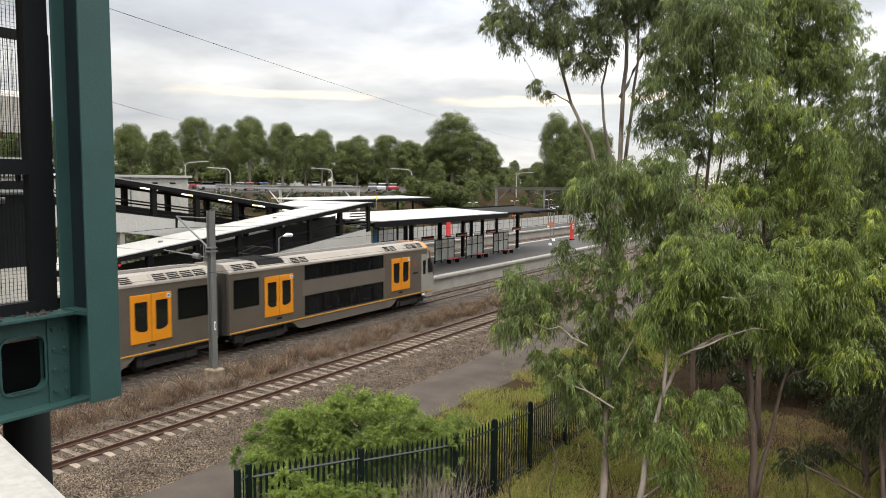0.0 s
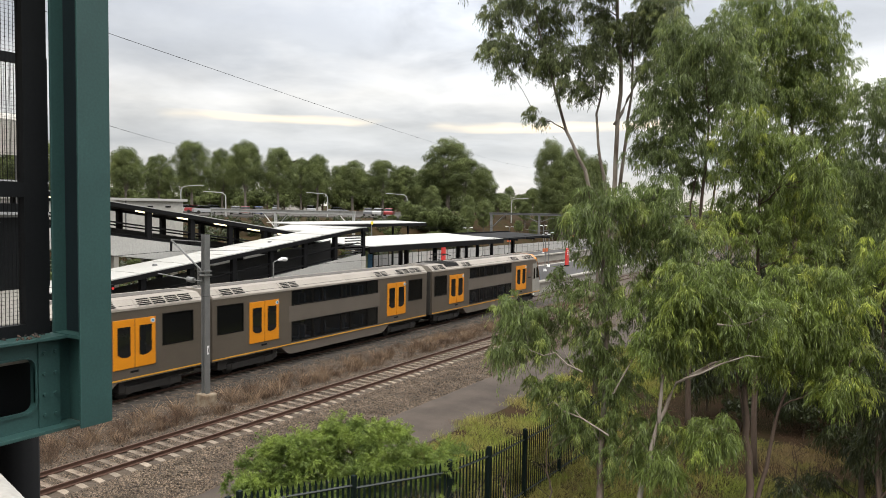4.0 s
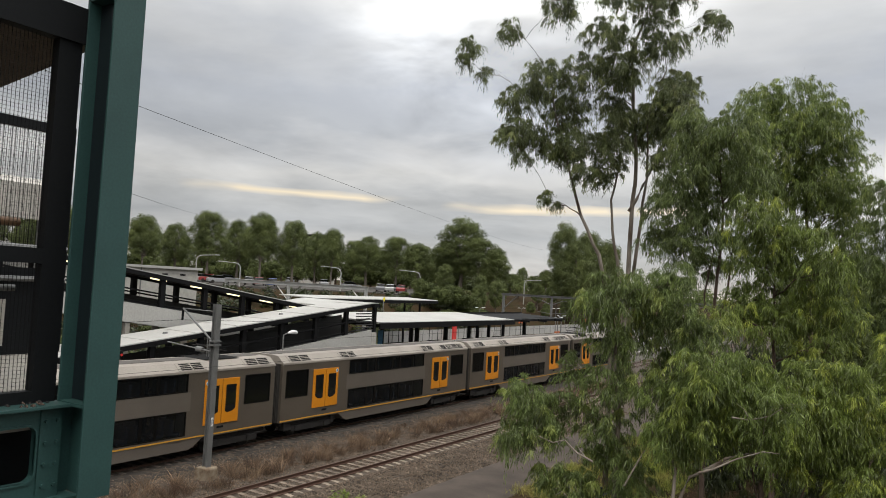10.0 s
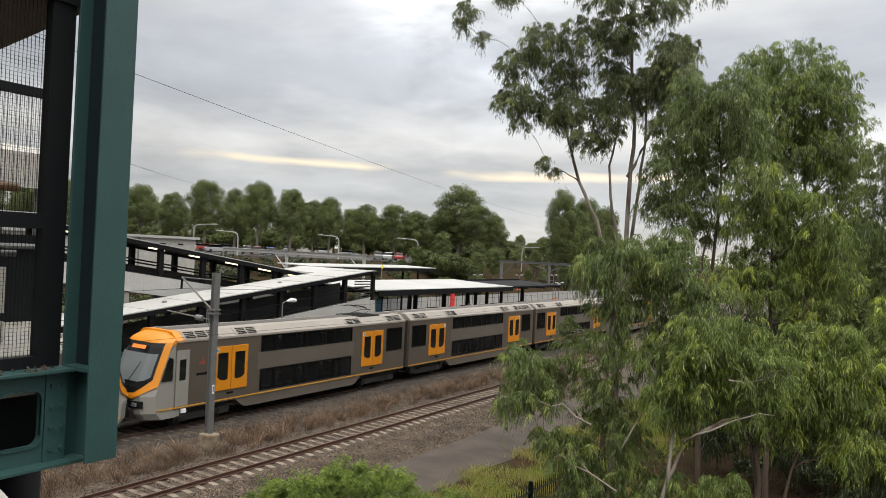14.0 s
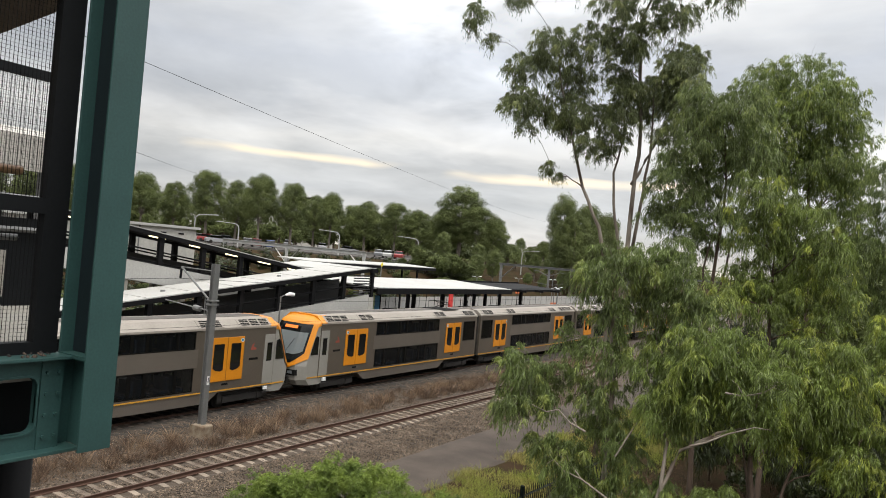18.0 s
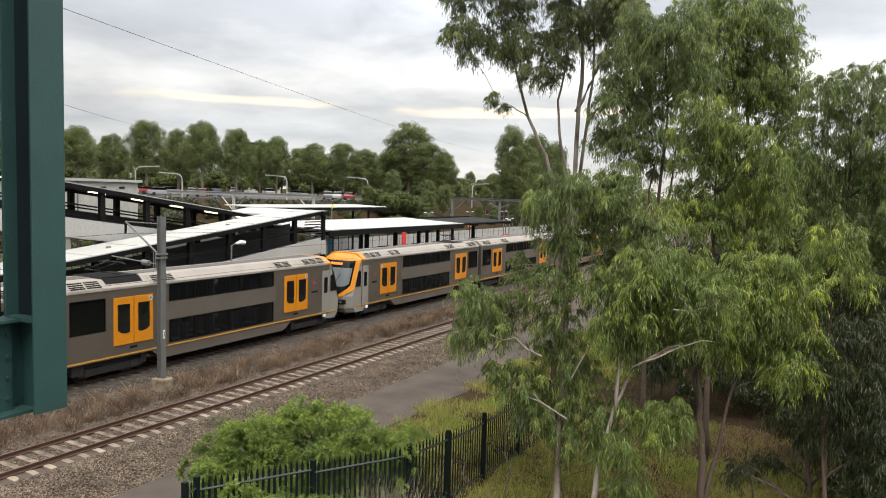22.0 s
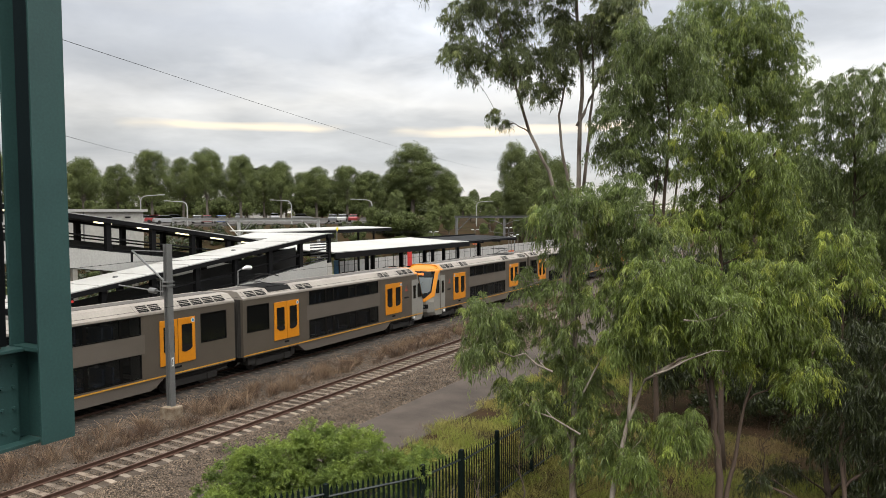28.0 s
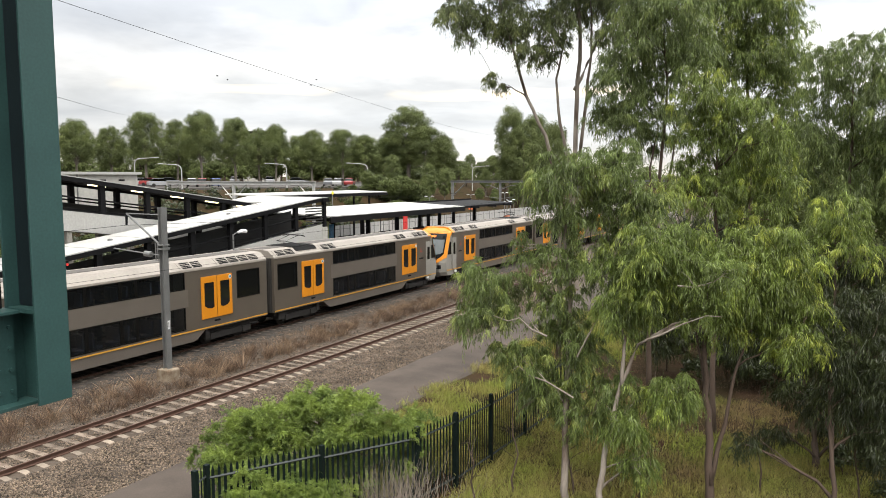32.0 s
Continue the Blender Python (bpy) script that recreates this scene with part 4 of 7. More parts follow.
for bearing, away, heading, kind in SPOTS:
    m = pose(-away * math.sin(radians(bearing)), away * math.cos(radians(bearing)), lot_height(away) + 0.03, 0, 0, heading + rng.uniform(-6, 6))
    if kind in used:
        copy_thing(first_cars[kind], m)
    else:
        first_cars[kind].matrix_basis = m
        used.add(kind)
lot = Shape()
for i in range(16):
    for d0, d1 in ((132, 136), (136, 150), (150, 174)):
        corner = lambda b, d: (-d * math.sin(radians(b)), d * math.cos(radians(b)), lot_height(d))
        b0, b1 = 32 + 2 * i, 34 + 2 * i
        lot.add([corner(b0, d0), corner(b1, d0), corner(b1, d1), corner(b0, d1)], [(0, 1, 2, 3)])
    lot.add([corner(b0, 132), corner(b1, 132), tuple(Vector(corner(b1, 132)) - Vector((0, 0, 1.2))), tuple(Vector(corner(b0, 132)) - Vector((0, 0, 1.2)))], [(0, 1, 2, 3)])
structure(part("car_park", lot, CAR_PARK), "worn grey asphalt of the raised car park", "car park")

sign = thing("warning_sign", "yellow diamond warning sign by the ramp landing", "sign", pose(-41.94, 56.0, 1.05))
part("pole", Shape().tube([(0, 0, 0), (0, 0, 6.3)], 0.04, 6), GALV, sign)
part("plate", Shape().prism([(0, 6.2), (0.22, 6.42), (0, 6.64), (-0.22, 6.42)], "x", 0.05, 0.07), YELLOW_SIGN, sign)

# ---- double-deck train: eight carriages in two sets ----
WINDOW = material("dark_train_window", (0.008, 0.009, 0.009), (0.014, 0.014, 0.014), rough=0.05, scale=1.5, fine=5, bump=0.0, spec=0.35)
INTERIOR = material("pale_train_lining", (0.34, 0.33, 0.30), (0.27, 0.26, 0.24), rough=0.6, scale=2, bump=0.0)
DECK_FLOOR = material("dark_train_floor", (0.05, 0.05, 0.055), rough=0.8, scale=3, bump=0.0)
GANGWAY = material("grey_gangway_rubber", (0.050, 0.046, 0.042), (0.03, 0.028, 0.026), rough=0.75, spec=0.2)
FRAME_BLACK = material("black_window_rubber", (0.004, 0.004, 0.004), rough=0.35, bump=0.0, spec=0.2)
CAR_PITCH, HALF, SIDE = 20.7, 10.05, 1.52


PANES = {1: (1.0,), 6: (1.0, 0.48, 1.0, 0.48, 1.0, 0.62)}


def window_band(parent, y0, y1, z0, z1, panes, s):
    """A black-framed row of tinted panes set in its opening on the side s."""
    x = s * SIDE
    a, b = sorted((x - s * 0.045, x + s * 0.012))
    rim = Shape().box(a, b, y0, y1, z0, z0 + 0.05).box(a, b, y0, y1, z1 - 0.05, z1)
    widths = PANES[panes]
    unit = (y1 - y0) / sum(widths)
    edges = [y0]
    for w in widths:
        edges.append(edges[-1] + unit * w)
    for k, e in enumerate(edges):
        half = 0.05 if k in (0, len(edges) - 1) else 0.075
        rim.box(a, b, max(y0, e - half), min(y1, e + half), z0 + 0.05, z1 - 0.05)
    part("window_frame", rim, FRAME_BLACK, parent)
    a, b = sorted((x - s * 0.022, x - s * 0.016))
    for i in range(panes):
        m = Matrix.Translation((x, 0, (z0 + z1) / 2)) @ Matrix.Rotation(radians(s * (0.5 * ((i * 7) % 3 - 1))), 4, "Y") @ Matrix.Translation((-x, 0, -(z0 + z1) / 2))
        part("pane", Shape().box(a, b, edges[i] + 0.05, edges[i + 1] - 0.05, z0 + 0.045, z1 - 0.045, m), SIDE_GLASS, parent)


def pierced_wall(y0, y1, z0, z1, openings, x0, x1):
    """A wall along y with rectangular openings (y0, y1, z0, z1) cut through it."""
    cy = sorted({y0, y1, *(o[0] for o in openings), *(o[1] for o in openings)})
    cz = sorted({z0, z1, *(o[2] for o in openings), *(o[3] for o in openings)})
    ny, nz = len(cy), len(cz)

    def solid(i, j):
        if not (0 <= i < ny - 1 and 0 <= j < nz - 1):
            return False
        return not any(o[0] <= cy[i] and cy[i + 1] <= o[1] and o[2] <= cz[j] and cz[j + 1] <= o[3] for o in openings)

    at = lambda i, j, k: (k * nz + j) * ny + i
    faces = []
    for i in range(ny - 1):
        for j in range(nz - 1):
            if not solid(i, j):
                continue
            ring = [(i, j), (i + 1, j), (i + 1, j + 1), (i, j + 1)]
            faces += [tuple(at(a, b, 0) for a, b in ring), tuple(at(a, b, 1) for a, b in reversed(ring))]
            for (a, b), (c, d), beside in zip(ring, ring[1:] + ring[:1], ((i, j - 1), (i + 1, j), (i, j + 1), (i - 1, j))):
                if not solid(*beside):
                    faces.append((at(a, b, 0), at(c, d, 0), at(c, d, 1), at(a, b, 1)))
    return Shape().add([(x, y, z) for x in (x0, x1) for z in cz for y in cy], faces)


SEAT_PAIR = Shape().box(-0.46, 0.46, -0.24, 0.24, 0.36, 0.48).box(-0.46, -0.01, 0.16, 0.27, 0.44, 1.12).box(0.01, 0.46, 0.16, 0.27, 0.44, 1.12).box(-0.06, 0.06, -0.1, 0.1, 0.0, 0.36).mesh("seat")


def door_pair(parent, yc, s):
    x = s * SIDE
    for k in (-1, 1):
        y0, y1 = sorted((yc + k * 0.02, yc + k * 1.1))
        a, b = sorted((x + s * 0.002, x + s * 0.045))
        leaf = part("door_leaf", Shape().box(a, b, y0, y1, 1.55, 3.78), ORANGE, parent, "orange sliding door leaf", bevel=0.012)
        m, w = (y0 + y1) / 2, 0.33
        o = [(m - w, 3.45), (m + w, 3.45), (m + w, 2.12 + 0.12 * (k > 0)), (m + 0.15, 2.06 + 0.05 * (k > 0)), (m - 0.15, 2.06 + 0.05 * (k < 0)), (m - w, 2.12 + 0.12 * (k < 0))]
        a, b = sorted((x + s * 0.044, x + s * 0.053))
        part("door_window", Shape().prism(o, "x", a, b), WINDOW, leaf)
    a, b = sorted((x + s * 0.044, x + s * 0.056))
    part("door_sticker", Shape().tube([(a, yc + 0.95, 3.6), (b, yc + 0.95, 3.6)], 0.11, 12), SIGN_WHITE, parent, "round white and blue sticker")
    a, b = sorted((x + s * 0.056, x + s * 0.058))
    part("door_sticker_centre", Shape().tube([(a, yc + 0.95, 3.6), (b, yc + 0.95, 3.6)], 0.075, 12), BLUE, parent)
    part("step_light", Shape().box(*sorted((x, x + s * 0.02)), yc - 0.2, yc + 0.2, 1.32, 1.42), VENT_DARK, parent)


def roof_vent(parent, y0, y1, s, cols):
    """A grille of dark slots on the slanting roof shoulder."""
    m = Matrix.Translation((s * 1.53, 0, 4.275)) @ Matrix.Rotation(radians(-s * 50.9), 4, "Y")
    part("vent_panel", Shape().box(-0.02, 0.02, y0 - 0.12, y1 + 0.12, 0.03, 0.56, m), TRAIN_ROOF, parent)
    slots = Shape()
    step = (y1 - y0) / cols
    for c in range(cols):
        for r in range(4):
            a = 0.07 + 0.118 * r
            slots.box(-0.028, 0.028, y0 + step * c + 0.05, y0 + step * (c + 1) - 0.05, a, a + 0.075, m)
    part("vent_grille", slots, VENT_DARK, parent)


def carriage(cab):
    t = thing("train_carriage", "grey double-deck train carriage with orange doors and dark windows" if not cab else "grey double-deck driving carriage with orange doors and an orange cab end", "train carriage", group="train carriages")
    y1, inner = (9.05, 9.75) if cab else (HALF, HALF)
    first, back, last = (-4.05, 0.0, 3.65) if cab else (-4.3, -0.3, 4.0)
    openings = [(first, last, 3.27, 4.15), (first, last, 1.2, 2.36), (-9.45 + back, -7.65 + back, 2.32, 3.84)]
    if not cab:
        openings.append((7.65, 9.45, 2.32, 3.84))
    for s in (-1, 1):
        part("side_wall", pierced_wall(-inner, y1, 0.98, 4.22, openings, *sorted((s * SIDE, s * (SIDE - 0.06)))), TRAIN_GREY, t)
    for y in (-inner, y1 - 0.06):
        part("end_wall", Shape().box(-SIDE + 0.061, SIDE - 0.061, y, y + 0.06, 0.98, 4.22), TRAIN_GREY, t)
    for y in (first - 0.35, last + 0.25):
        part("bulkhead", Shape().box(-1.45, -0.4, y, y + 0.05, 0.99, 4.2).box(0.4, 1.45, y, y + 0.05, 0.99, 4.2), INTERIOR, t, "pale inner partition")
    part("lower_floor", Shape().box(-1.45, 1.45, first - 0.3, last + 0.25, 0.98, 1.0), DECK_FLOOR, t)
    part("upper_floor", Shape().box(-1.45, 1.45, first - 0.3, last + 0.25, 2.70, 2.76), INTERIOR, t)
    part("entry_floor", Shape().box(-1.45, 1.45, -inner + 0.07, first - 0.36, 1.2, 1.26).box(-1.45, 1.45, last + 0.31, y1 - 0.07, 1.2, 1.26), DECK_FLOOR, t)
    for deck in (0.9, 2.76):
        for k in range(8):
            for x in (-0.98, 0.98):
                part("seat", SEAT_PAIR, SEAT, t, at=pose(x, first + 0.5 + 0.93 * k, deck, 0, 0, 180 if k % 2 else 0))
    part("roof", Shape().prism([(-SIDE - 0.015, 4.222), (SIDE + 0.015, 4.222), (SIDE + 0.015, 4.27), (1.08, 4.64), (0.55, 4.68), (-0.55, 4.68), (-1.08, 4.64), (-SIDE - 0.015, 4.27)], "y", -inner, y1), TRAIN_ROOF, t, "pale grey curved roof")
    part("roof_walkway", Shape().box(-0.5, 0.5, -inner + 0.2, y1 - 0.3, 4.682, 4.70), TRAIN_TOP, t)
    well = [(-5.1, 0.978), (-4.6, 0.62), (-4.3, 0.5), (4.5, 0.5), (4.8, 0.62), (5.3, 0.978)]
    part("lower_deck_well", Shape().prism(well, "x", -SIDE + 0.02, SIDE - 0.02), TRAIN_SILVER, t)
    for s in (-1, 1):
        x = s * SIDE
        a, b = sorted((x, x + s * 0.008))
        part("sill_stripe", Shape().box(a, b, -inner, y1, 1.04, 1.105), YELLOW, t, "thin yellow-orange stripe along the sill")
        part("gutter", Shape().box(*sorted((x, x + s * 0.03)), -inner, y1, 4.17, 4.222), TRAIN_ROOF, t)
        part("side_panel", Shape().box(*sorted((x, x + s * 0.005)), first - 0.2, last + 0.2, 2.365, 3.265), TRAIN_SILVER, t, "paler brushed panel between the window rows")
        window_band(t, first, last, 3.27, 4.15, 6, s)
        window_band(t, first, last, 1.2, 2.36, 6, s)
        window_band(t, -9.45 + back, -7.65 + back, 2.32, 3.84, 1, s)
        door_pair(t, -6.15 + back, s)
        if cab:
            door_pair(t, 5.68, s)
        else:
            door_pair(t, 6.15, s)
            window_band(t, 7.65, 9.45, 2.32, 3.84, 1, s)
        roof_vent(t, -9.4, -7.75, s, 2)
        roof_vent(t, -5.0, -3.6, s, 2)
        if cab:
            roof_vent(t, 3.9, 5.3, s, 2)
            roof_vent(t, 6.5, 8.55, s, 3)
        else:
            roof_vent(t, 3.9, 5.3, s, 2)
            roof_vent(t, 6.4, 9.5, s, 4)
    for yb in (-7.2, 7.2):
        bogie = part("bogie", Shape().box(-1.05, 1.05, yb - 1.6, yb + 1.6, 0.45, 0.7).box(-1.3, -1.1, yb - 1.7, yb + 1.7, 0.35, 0.68).box(1.1, 1.3, yb - 1.7, yb + 1.7, 0.35, 0.68), UNDER, t)
        for dy in (-1.2, 1.2):
            for s in (-1, 1):
                part("wheel", Shape().tube([(s * 0.68, yb + dy, 0.46), (s * 0.80, yb + dy, 0.46)], 0.455, 16), UNDER, bogie)
                part("axle_box", Shape().box(*sorted((s * 1.12, s * 1.36)), yb + dy - 0.2, yb + dy + 0.2, 0.35, 0.65), UNDER, bogie)
    for ya, yb in ((-inner + 0.3, -5.2), (5.4, y1 - 0.3)):
        part("underframe", Shape().box(-1.2, 1.2, ya, yb, 0.7, 0.97), UNDER, t)
    for ya, yb in ((-inner + 0.5, -inner + 1.1), (5.45, 5.75), (-5.6, -5.3)):
        part("equipment_case", Shape().box(0.9, 1.35, ya, yb, 0.45, 0.97), UNDER, t, bevel=0.03)
    # ribbed gangway at the plain ends
    ends = (-1,) if cab else (-1, 1)
    for e in ends:
        g = Shape().box(-1.28, 1.28, *sorted((e * inner, e * (inner + 0.24))), 1.05, 4.15)
        for k in range(3):
            yk = e * (inner + 0.04 + 0.075 * k)
            g.box(-1.36, 1.36, yk - 0.018, yk + 0.018, 1.0, 4.22)
        part("gangway", g, GANGWAY, t, "ribbed grey gangway bellows")
    part("coupler", Shape().box(-0.2, 0.2, y1, HALF + (0.75 if cab else 0.35), 0.75, 1.05), UNDER, t)
    if cab:
        # front line of the cab by height, with chamfered corners in plan
        heights = [(0.62, 10.40), (0.95, 10.68), (1.75, 10.76), (2.15, 10.62), (3.2, 10.24), (4.0, 9.94), (4.2, 9.84), (4.35, 9.69), (4.48, 9.46), (4.58, 9.20), (4.67, 8.85)]

        def front(z):
            return float(np.interp(z, [h[0] for h in heights], [h[1] for h in heights]))

        def half(z):
            return 1.50 if z < 4.27 else 1.50 - 1.1 * (z - 4.27)

        def outline(z, out):
            y, h = front(z) + out, half(z) + out * 0.5
            return [(-h, 8.7, z), (-h, y - 0.62, z), (-h * 0.72, y - 0.1, z), (-h * 0.5, y, z), (h * 0.5, y, z), (h * 0.72, y - 0.1, z), (h, y - 0.62, z), (h, 8.7, z)]

        shell = Shape()
        rings = [outline(z, -0.05) for z, _ in heights]
        n = 8
        shell.add([q for ring in rings for q in ring], [(i * n + k, i * n + (k + 1) % n, (i + 1) * n + (k + 1) % n, (i + 1) * n + k) for i in range(len(rings) - 1) for k in range(n)] + [tuple(range(n)), tuple(range((len(rings) - 1) * n, len(rings) * n))])
        part("cab_shell", shell, TRAIN_PALE, t, "pale grey cab end")

        def skin(us, lows, top, out, n=28):
            """A thin skin over the cab; us run round its outline, lows give the lower edge at each."""
            cols = []
            for u, low in zip(us, lows):
                col = []
                for i in range(n):
                    z = low + (top - low) * i / (n - 1)
                    o, k = outline(z, out), min(6, int(u))
                    col.append(Vector(o[k]).lerp(Vector(o[k + 1]), u - k))
                cols.append(col)
            return Shape().add([q for col in cols for q in col], [(c * n + i, (c + 1) * n + i, (c + 1) * n + i + 1, c * n + i + 1) for c in range(len(cols) - 1) for i in range(n - 1)])

        part("cab_front", skin((1, 2, 3, 3.5, 4, 5, 6), (2.2, 1.86, 1.68, 1.6, 1.68, 1.86, 2.2), 4.665, 0.02), ORANGE, t, "orange cab surround")
        for us in ((0, 1), (6, 7)):
            part("cab_shoulder", skin(us, (4.23, 4.0) if us[0] == 0 else (4.0, 4.23), 4.665, 0.02), ORANGE, t)
        part("windscreen_frame", skin((1.5, 2, 3, 3.5, 4, 5, 5.5), (2.5, 2.2, 1.95, 1.86, 1.95, 2.2, 2.5), 4.17, 0.034), WINDOW, t, "black windscreen surround")
        part("windscreen", skin((1.68, 2, 3, 4, 5, 5.32), (2.62, 2.5, 2.42, 2.42, 2.5, 2.62), 3.68, 0.046), CLEAR_GLASS, t, "slanting cab windscreen")
        part("sun_blind", skin((3.65, 4, 4.7), (2.7, 2.7, 2.75), 3.35, 0.040), SIGN_WHITE, t, "pale blind behind the windscreen")
        part("wiper", Shape().rod((-0.1, front(2.4) + 0.07, 2.4), (-0.55, front(3.3) + 0.07, 3.3), 0.012), VENT_DARK, t)
        part("destination_text", Shape().add([(-0.5, front(3.86) + 0.05, 3.86), (0.5, front(3.86) + 0.05, 3.86), (0.5, front(4.02) + 0.05, 4.02), (-0.5, front(4.02) + 0.05, 4.02)], [(0, 1, 2, 3)]), glowing("amber_display", (0.9, 0.20, 0.03), 0.55), t, "amber display bar without legible words")
        part("lamp_cluster", skin((1.75, 2, 3, 4, 5, 5.25), (1.22,) * 6, 1.56, 0.02), VENT_DARK, t, "dark lamp cluster")
        part("bumper", Shape().box(-0.7, 0.7, 10.5, 10.8, 0.75, 1.1), UNDER, t)
        for x in (-0.95, 0.65):
            part("headlight", Shape().box(x, x + 0.3, 10.65, 10.765, 1.3, 1.48), CLEAR_GLASS, t, bevel=0.02)
        part("cab_roof_band", Shape().prism([(-1.54, 4.224), (1.54, 4.224), (1.54, 4.274), (1.085, 4.648), (0.55, 4.688), (-0.55, 4.688), (-1.085, 4.648), (-1.54, 4.274)], "y", 8.6, 9.07), ORANGE, t, "orange roof band over the cab")
        for s in (-1, 1):
            a, b = sorted((s * 1.495, s * 1.53))
            door = part("cab_door", Shape().box(a, b, 8.28, 9.03, 1.12, 3.8), TRAIN_PALE, t, "pale grey cab door", bevel=0.02)
            a, b = sorted((s * 1.529, s * 1.538))
            part("cab_door_window", Shape().prism([(8.48, 2.35), (8.85, 2.35), (8.85, 3.35), (8.48, 3.35)], "x", a, b), WINDOW, door)
            part("cab_step", Shape().box(a - 0.1, b, 8.40, 8.90, 0.62, 0.68), UNDER, door)
            part("cab_step", Shape().box(a - 0.1, b, 8.45, 8.70, 0.80, 0.98), SIGN_WHITE, door, "small white step plate")
            a, b = sorted((s * 1.49, s * 1.512))
            part("cab_side_window", Shape().prism([(9.2, 2.4), (9.82, 2.4), (9.5, 3.38), (9.4, 3.5), (9.2, 3.42)], "x", a, b), WINDOW, t)
            part("sill_stripe", Shape().box(*sorted((s * 1.49, s * 1.506)), 9.05, 9.98, 1.04, 1.105), YELLOW, t)
            a, b = sorted((s * SIDE, s * (SIDE + 0.004)))
            part("emblem", Shape().prism([(7.3, 3.02), (7.7, 3.02), (7.67, 3.14), (7.47, 3.16), (7.55, 3.42), (7.4, 3.3)], "x", a, b), material("faded_red_emblem", (0.30, 0.07, 0.045), rough=0.5, bump=0.0), t, "small plain red emblem")
            part("fleet_number_bar", Shape().box(a, b, 7.2, 7.85, 2.48, 2.60), FRAME_BLACK, t)
        # pantograph at the inner end; flat dark plates stand in for its shaded recess
        bay = Matrix.Translation((1.53, 0, 4.275)) @ Matrix.Rotation(radians(-50.9), 4, "Y")
        part("bay_shade", Shape().box(-0.03, 0.03, -7.5, -5.5, 0.25, 0.62, bay), VENT_DARK, t, "dark plate giving the shade of a roof recess")
        part("well_shade", Shape().box(-1.0, 1.0, -7.6, -5.4, 4.70, 4.715), VENT_DARK, t)
        panto = Shape().tube([(-0.55, -6.0, 4.7), (-0.35, -7.3, 5.0), (-0.35, -6.1, 5.28)], 0.03, 6).tube([(0.55, -6.0, 4.7), (0.35, -7.3, 5.0), (0.35, -6.1, 5.28)], 0.03, 6)
        panto.tube([(-0.9, -6.1, 5.24), (-0.6, -6.1, 5.3), (0.6, -6.1, 5.3), (0.9, -6.1, 5.24)], 0.035, 6).tube([(-0.35, -7.3, 5.0), (0.35, -7.3, 5.0)], 0.025, 6)
        part("pantograph", panto, UNDER, t, "folded dark pantograph")
    return t


TRACK_X = -30.62
cab_car, plain_car = carriage(True), carriage(False)
# centre of each carriage at the start, and which way its cab faces
CARS = [(36.0, True, 0), (15.42, False, 0), (-5.28, False, 0), (-25.68, True, 180), (-47.55, True, 0), (-68.0, False, 0), (-88.7, False, 0), (-109.4, True, 180)]
carriages = []
for centre, cab, turn in CARS:
    source = cab_car if cab else plain_car
    m = pose(TRACK_X, centre, 0, 0, 0, turn)
    if source not in [c for c, _, _ in carriages]:
        source.matrix_basis = m
        car = source
    else:
        car = copy_thing(source, m)
    carriages.append((car, centre, turn))

# ---- footbridge end: green column, beam, mesh screens ----
WEB_SHADE = material("column_web_shade", (0.010, 0.016, 0.019), (0.007, 0.011, 0.013), rough=0.35, scale=3, bump=0.02, spec=0.35)
bridge = thing("footbridge", "dark green steel footbridge end with black mesh screens", "footbridge")
part("column_flange", Shape().box(-4.52, -4.50, 2.865, 3.095, 7.50, 12.2), GREEN_PAINT, bridge, bevel=0.004)
part("column_web", Shape().box(-4.80, -4.52, 2.972, 2.988, 7.50, 12.2), GREEN_PAINT, bridge)
part("column_flange", Shape().box(-4.82, -4.80, 2.865, 3.095, 7.50, 12.2), GREEN_PAINT, bridge, bevel=0.004)
# Blue-black sheet over the web paints in the shade between the flanges.
part("web_shade_sheet", Shape().box(-4.798, -4.524, 2.955, 2.969, 8.125, 10.855), WEB_SHADE, bridge, "dark glossy sheet that gives the column web its shade")
part("stiffener", Shape().box(-4.80, -4.52, 2.87, 2.97, 8.095, 8.12), GREEN_PAINT, bridge)
part("stiffener", Shape().box(-4.80, -4.52, 2.87, 2.97, 10.86, 10.885), GREEN_PAINT, bridge)
# edge beam with a rounded rectangular hole
def rounded(y0, y1, z0, z1, r, n=5):
    out = []
    for cy, cz, a0 in ((y1 - r, z0 + r, -90), (y1 - r, z1 - r, 0), (y0 + r, z1 - r, 90), (y0 + r, z0 + r, 180)):
        out += [(cy + r * math.cos(radians(a0 + 90 * k / n)), cz + r * math.sin(radians(a0 + 90 * k / n))) for k in range(n + 1)]
    return out


beam = Shape()
holes = [(2.42 + 0.0 - 0.62 * k, 2.70 - 0.62 * k) for k in range(6)]
z0, z1, h0, h1 = 7.50, 8.09, 7.615, 7.975
edge = 2.86
for a, b in holes:
    beam.box(-4.766, -4.750, b, edge, z0, z1)
    beam.box(-4.766, -4.750, a, b, z0, h0).box(-4.766, -4.750, a, b, h1, z1)
    for cy, cz, sy, sz in ((a, h0, 1, 1), (b, h0, -1, 1), (a, h1, 1, -1), (b, h1, -1, -1)):
        r = 0.06
        fan = [(cy, cz)] + [(cy + sy * r * (1 - math.sin(t)), cz + sz * r * (1 - math.cos(t))) for t in (math.pi / 2 * k / 4 for k in range(5))]
        beam.prism(fan, "x", -4.766, -4.750)
    edge = a
beam.box(-4.766, -4.750, edge - 0.4, edge, z0, z1)
part("edge_beam", beam, GREEN_PAINT, bridge)
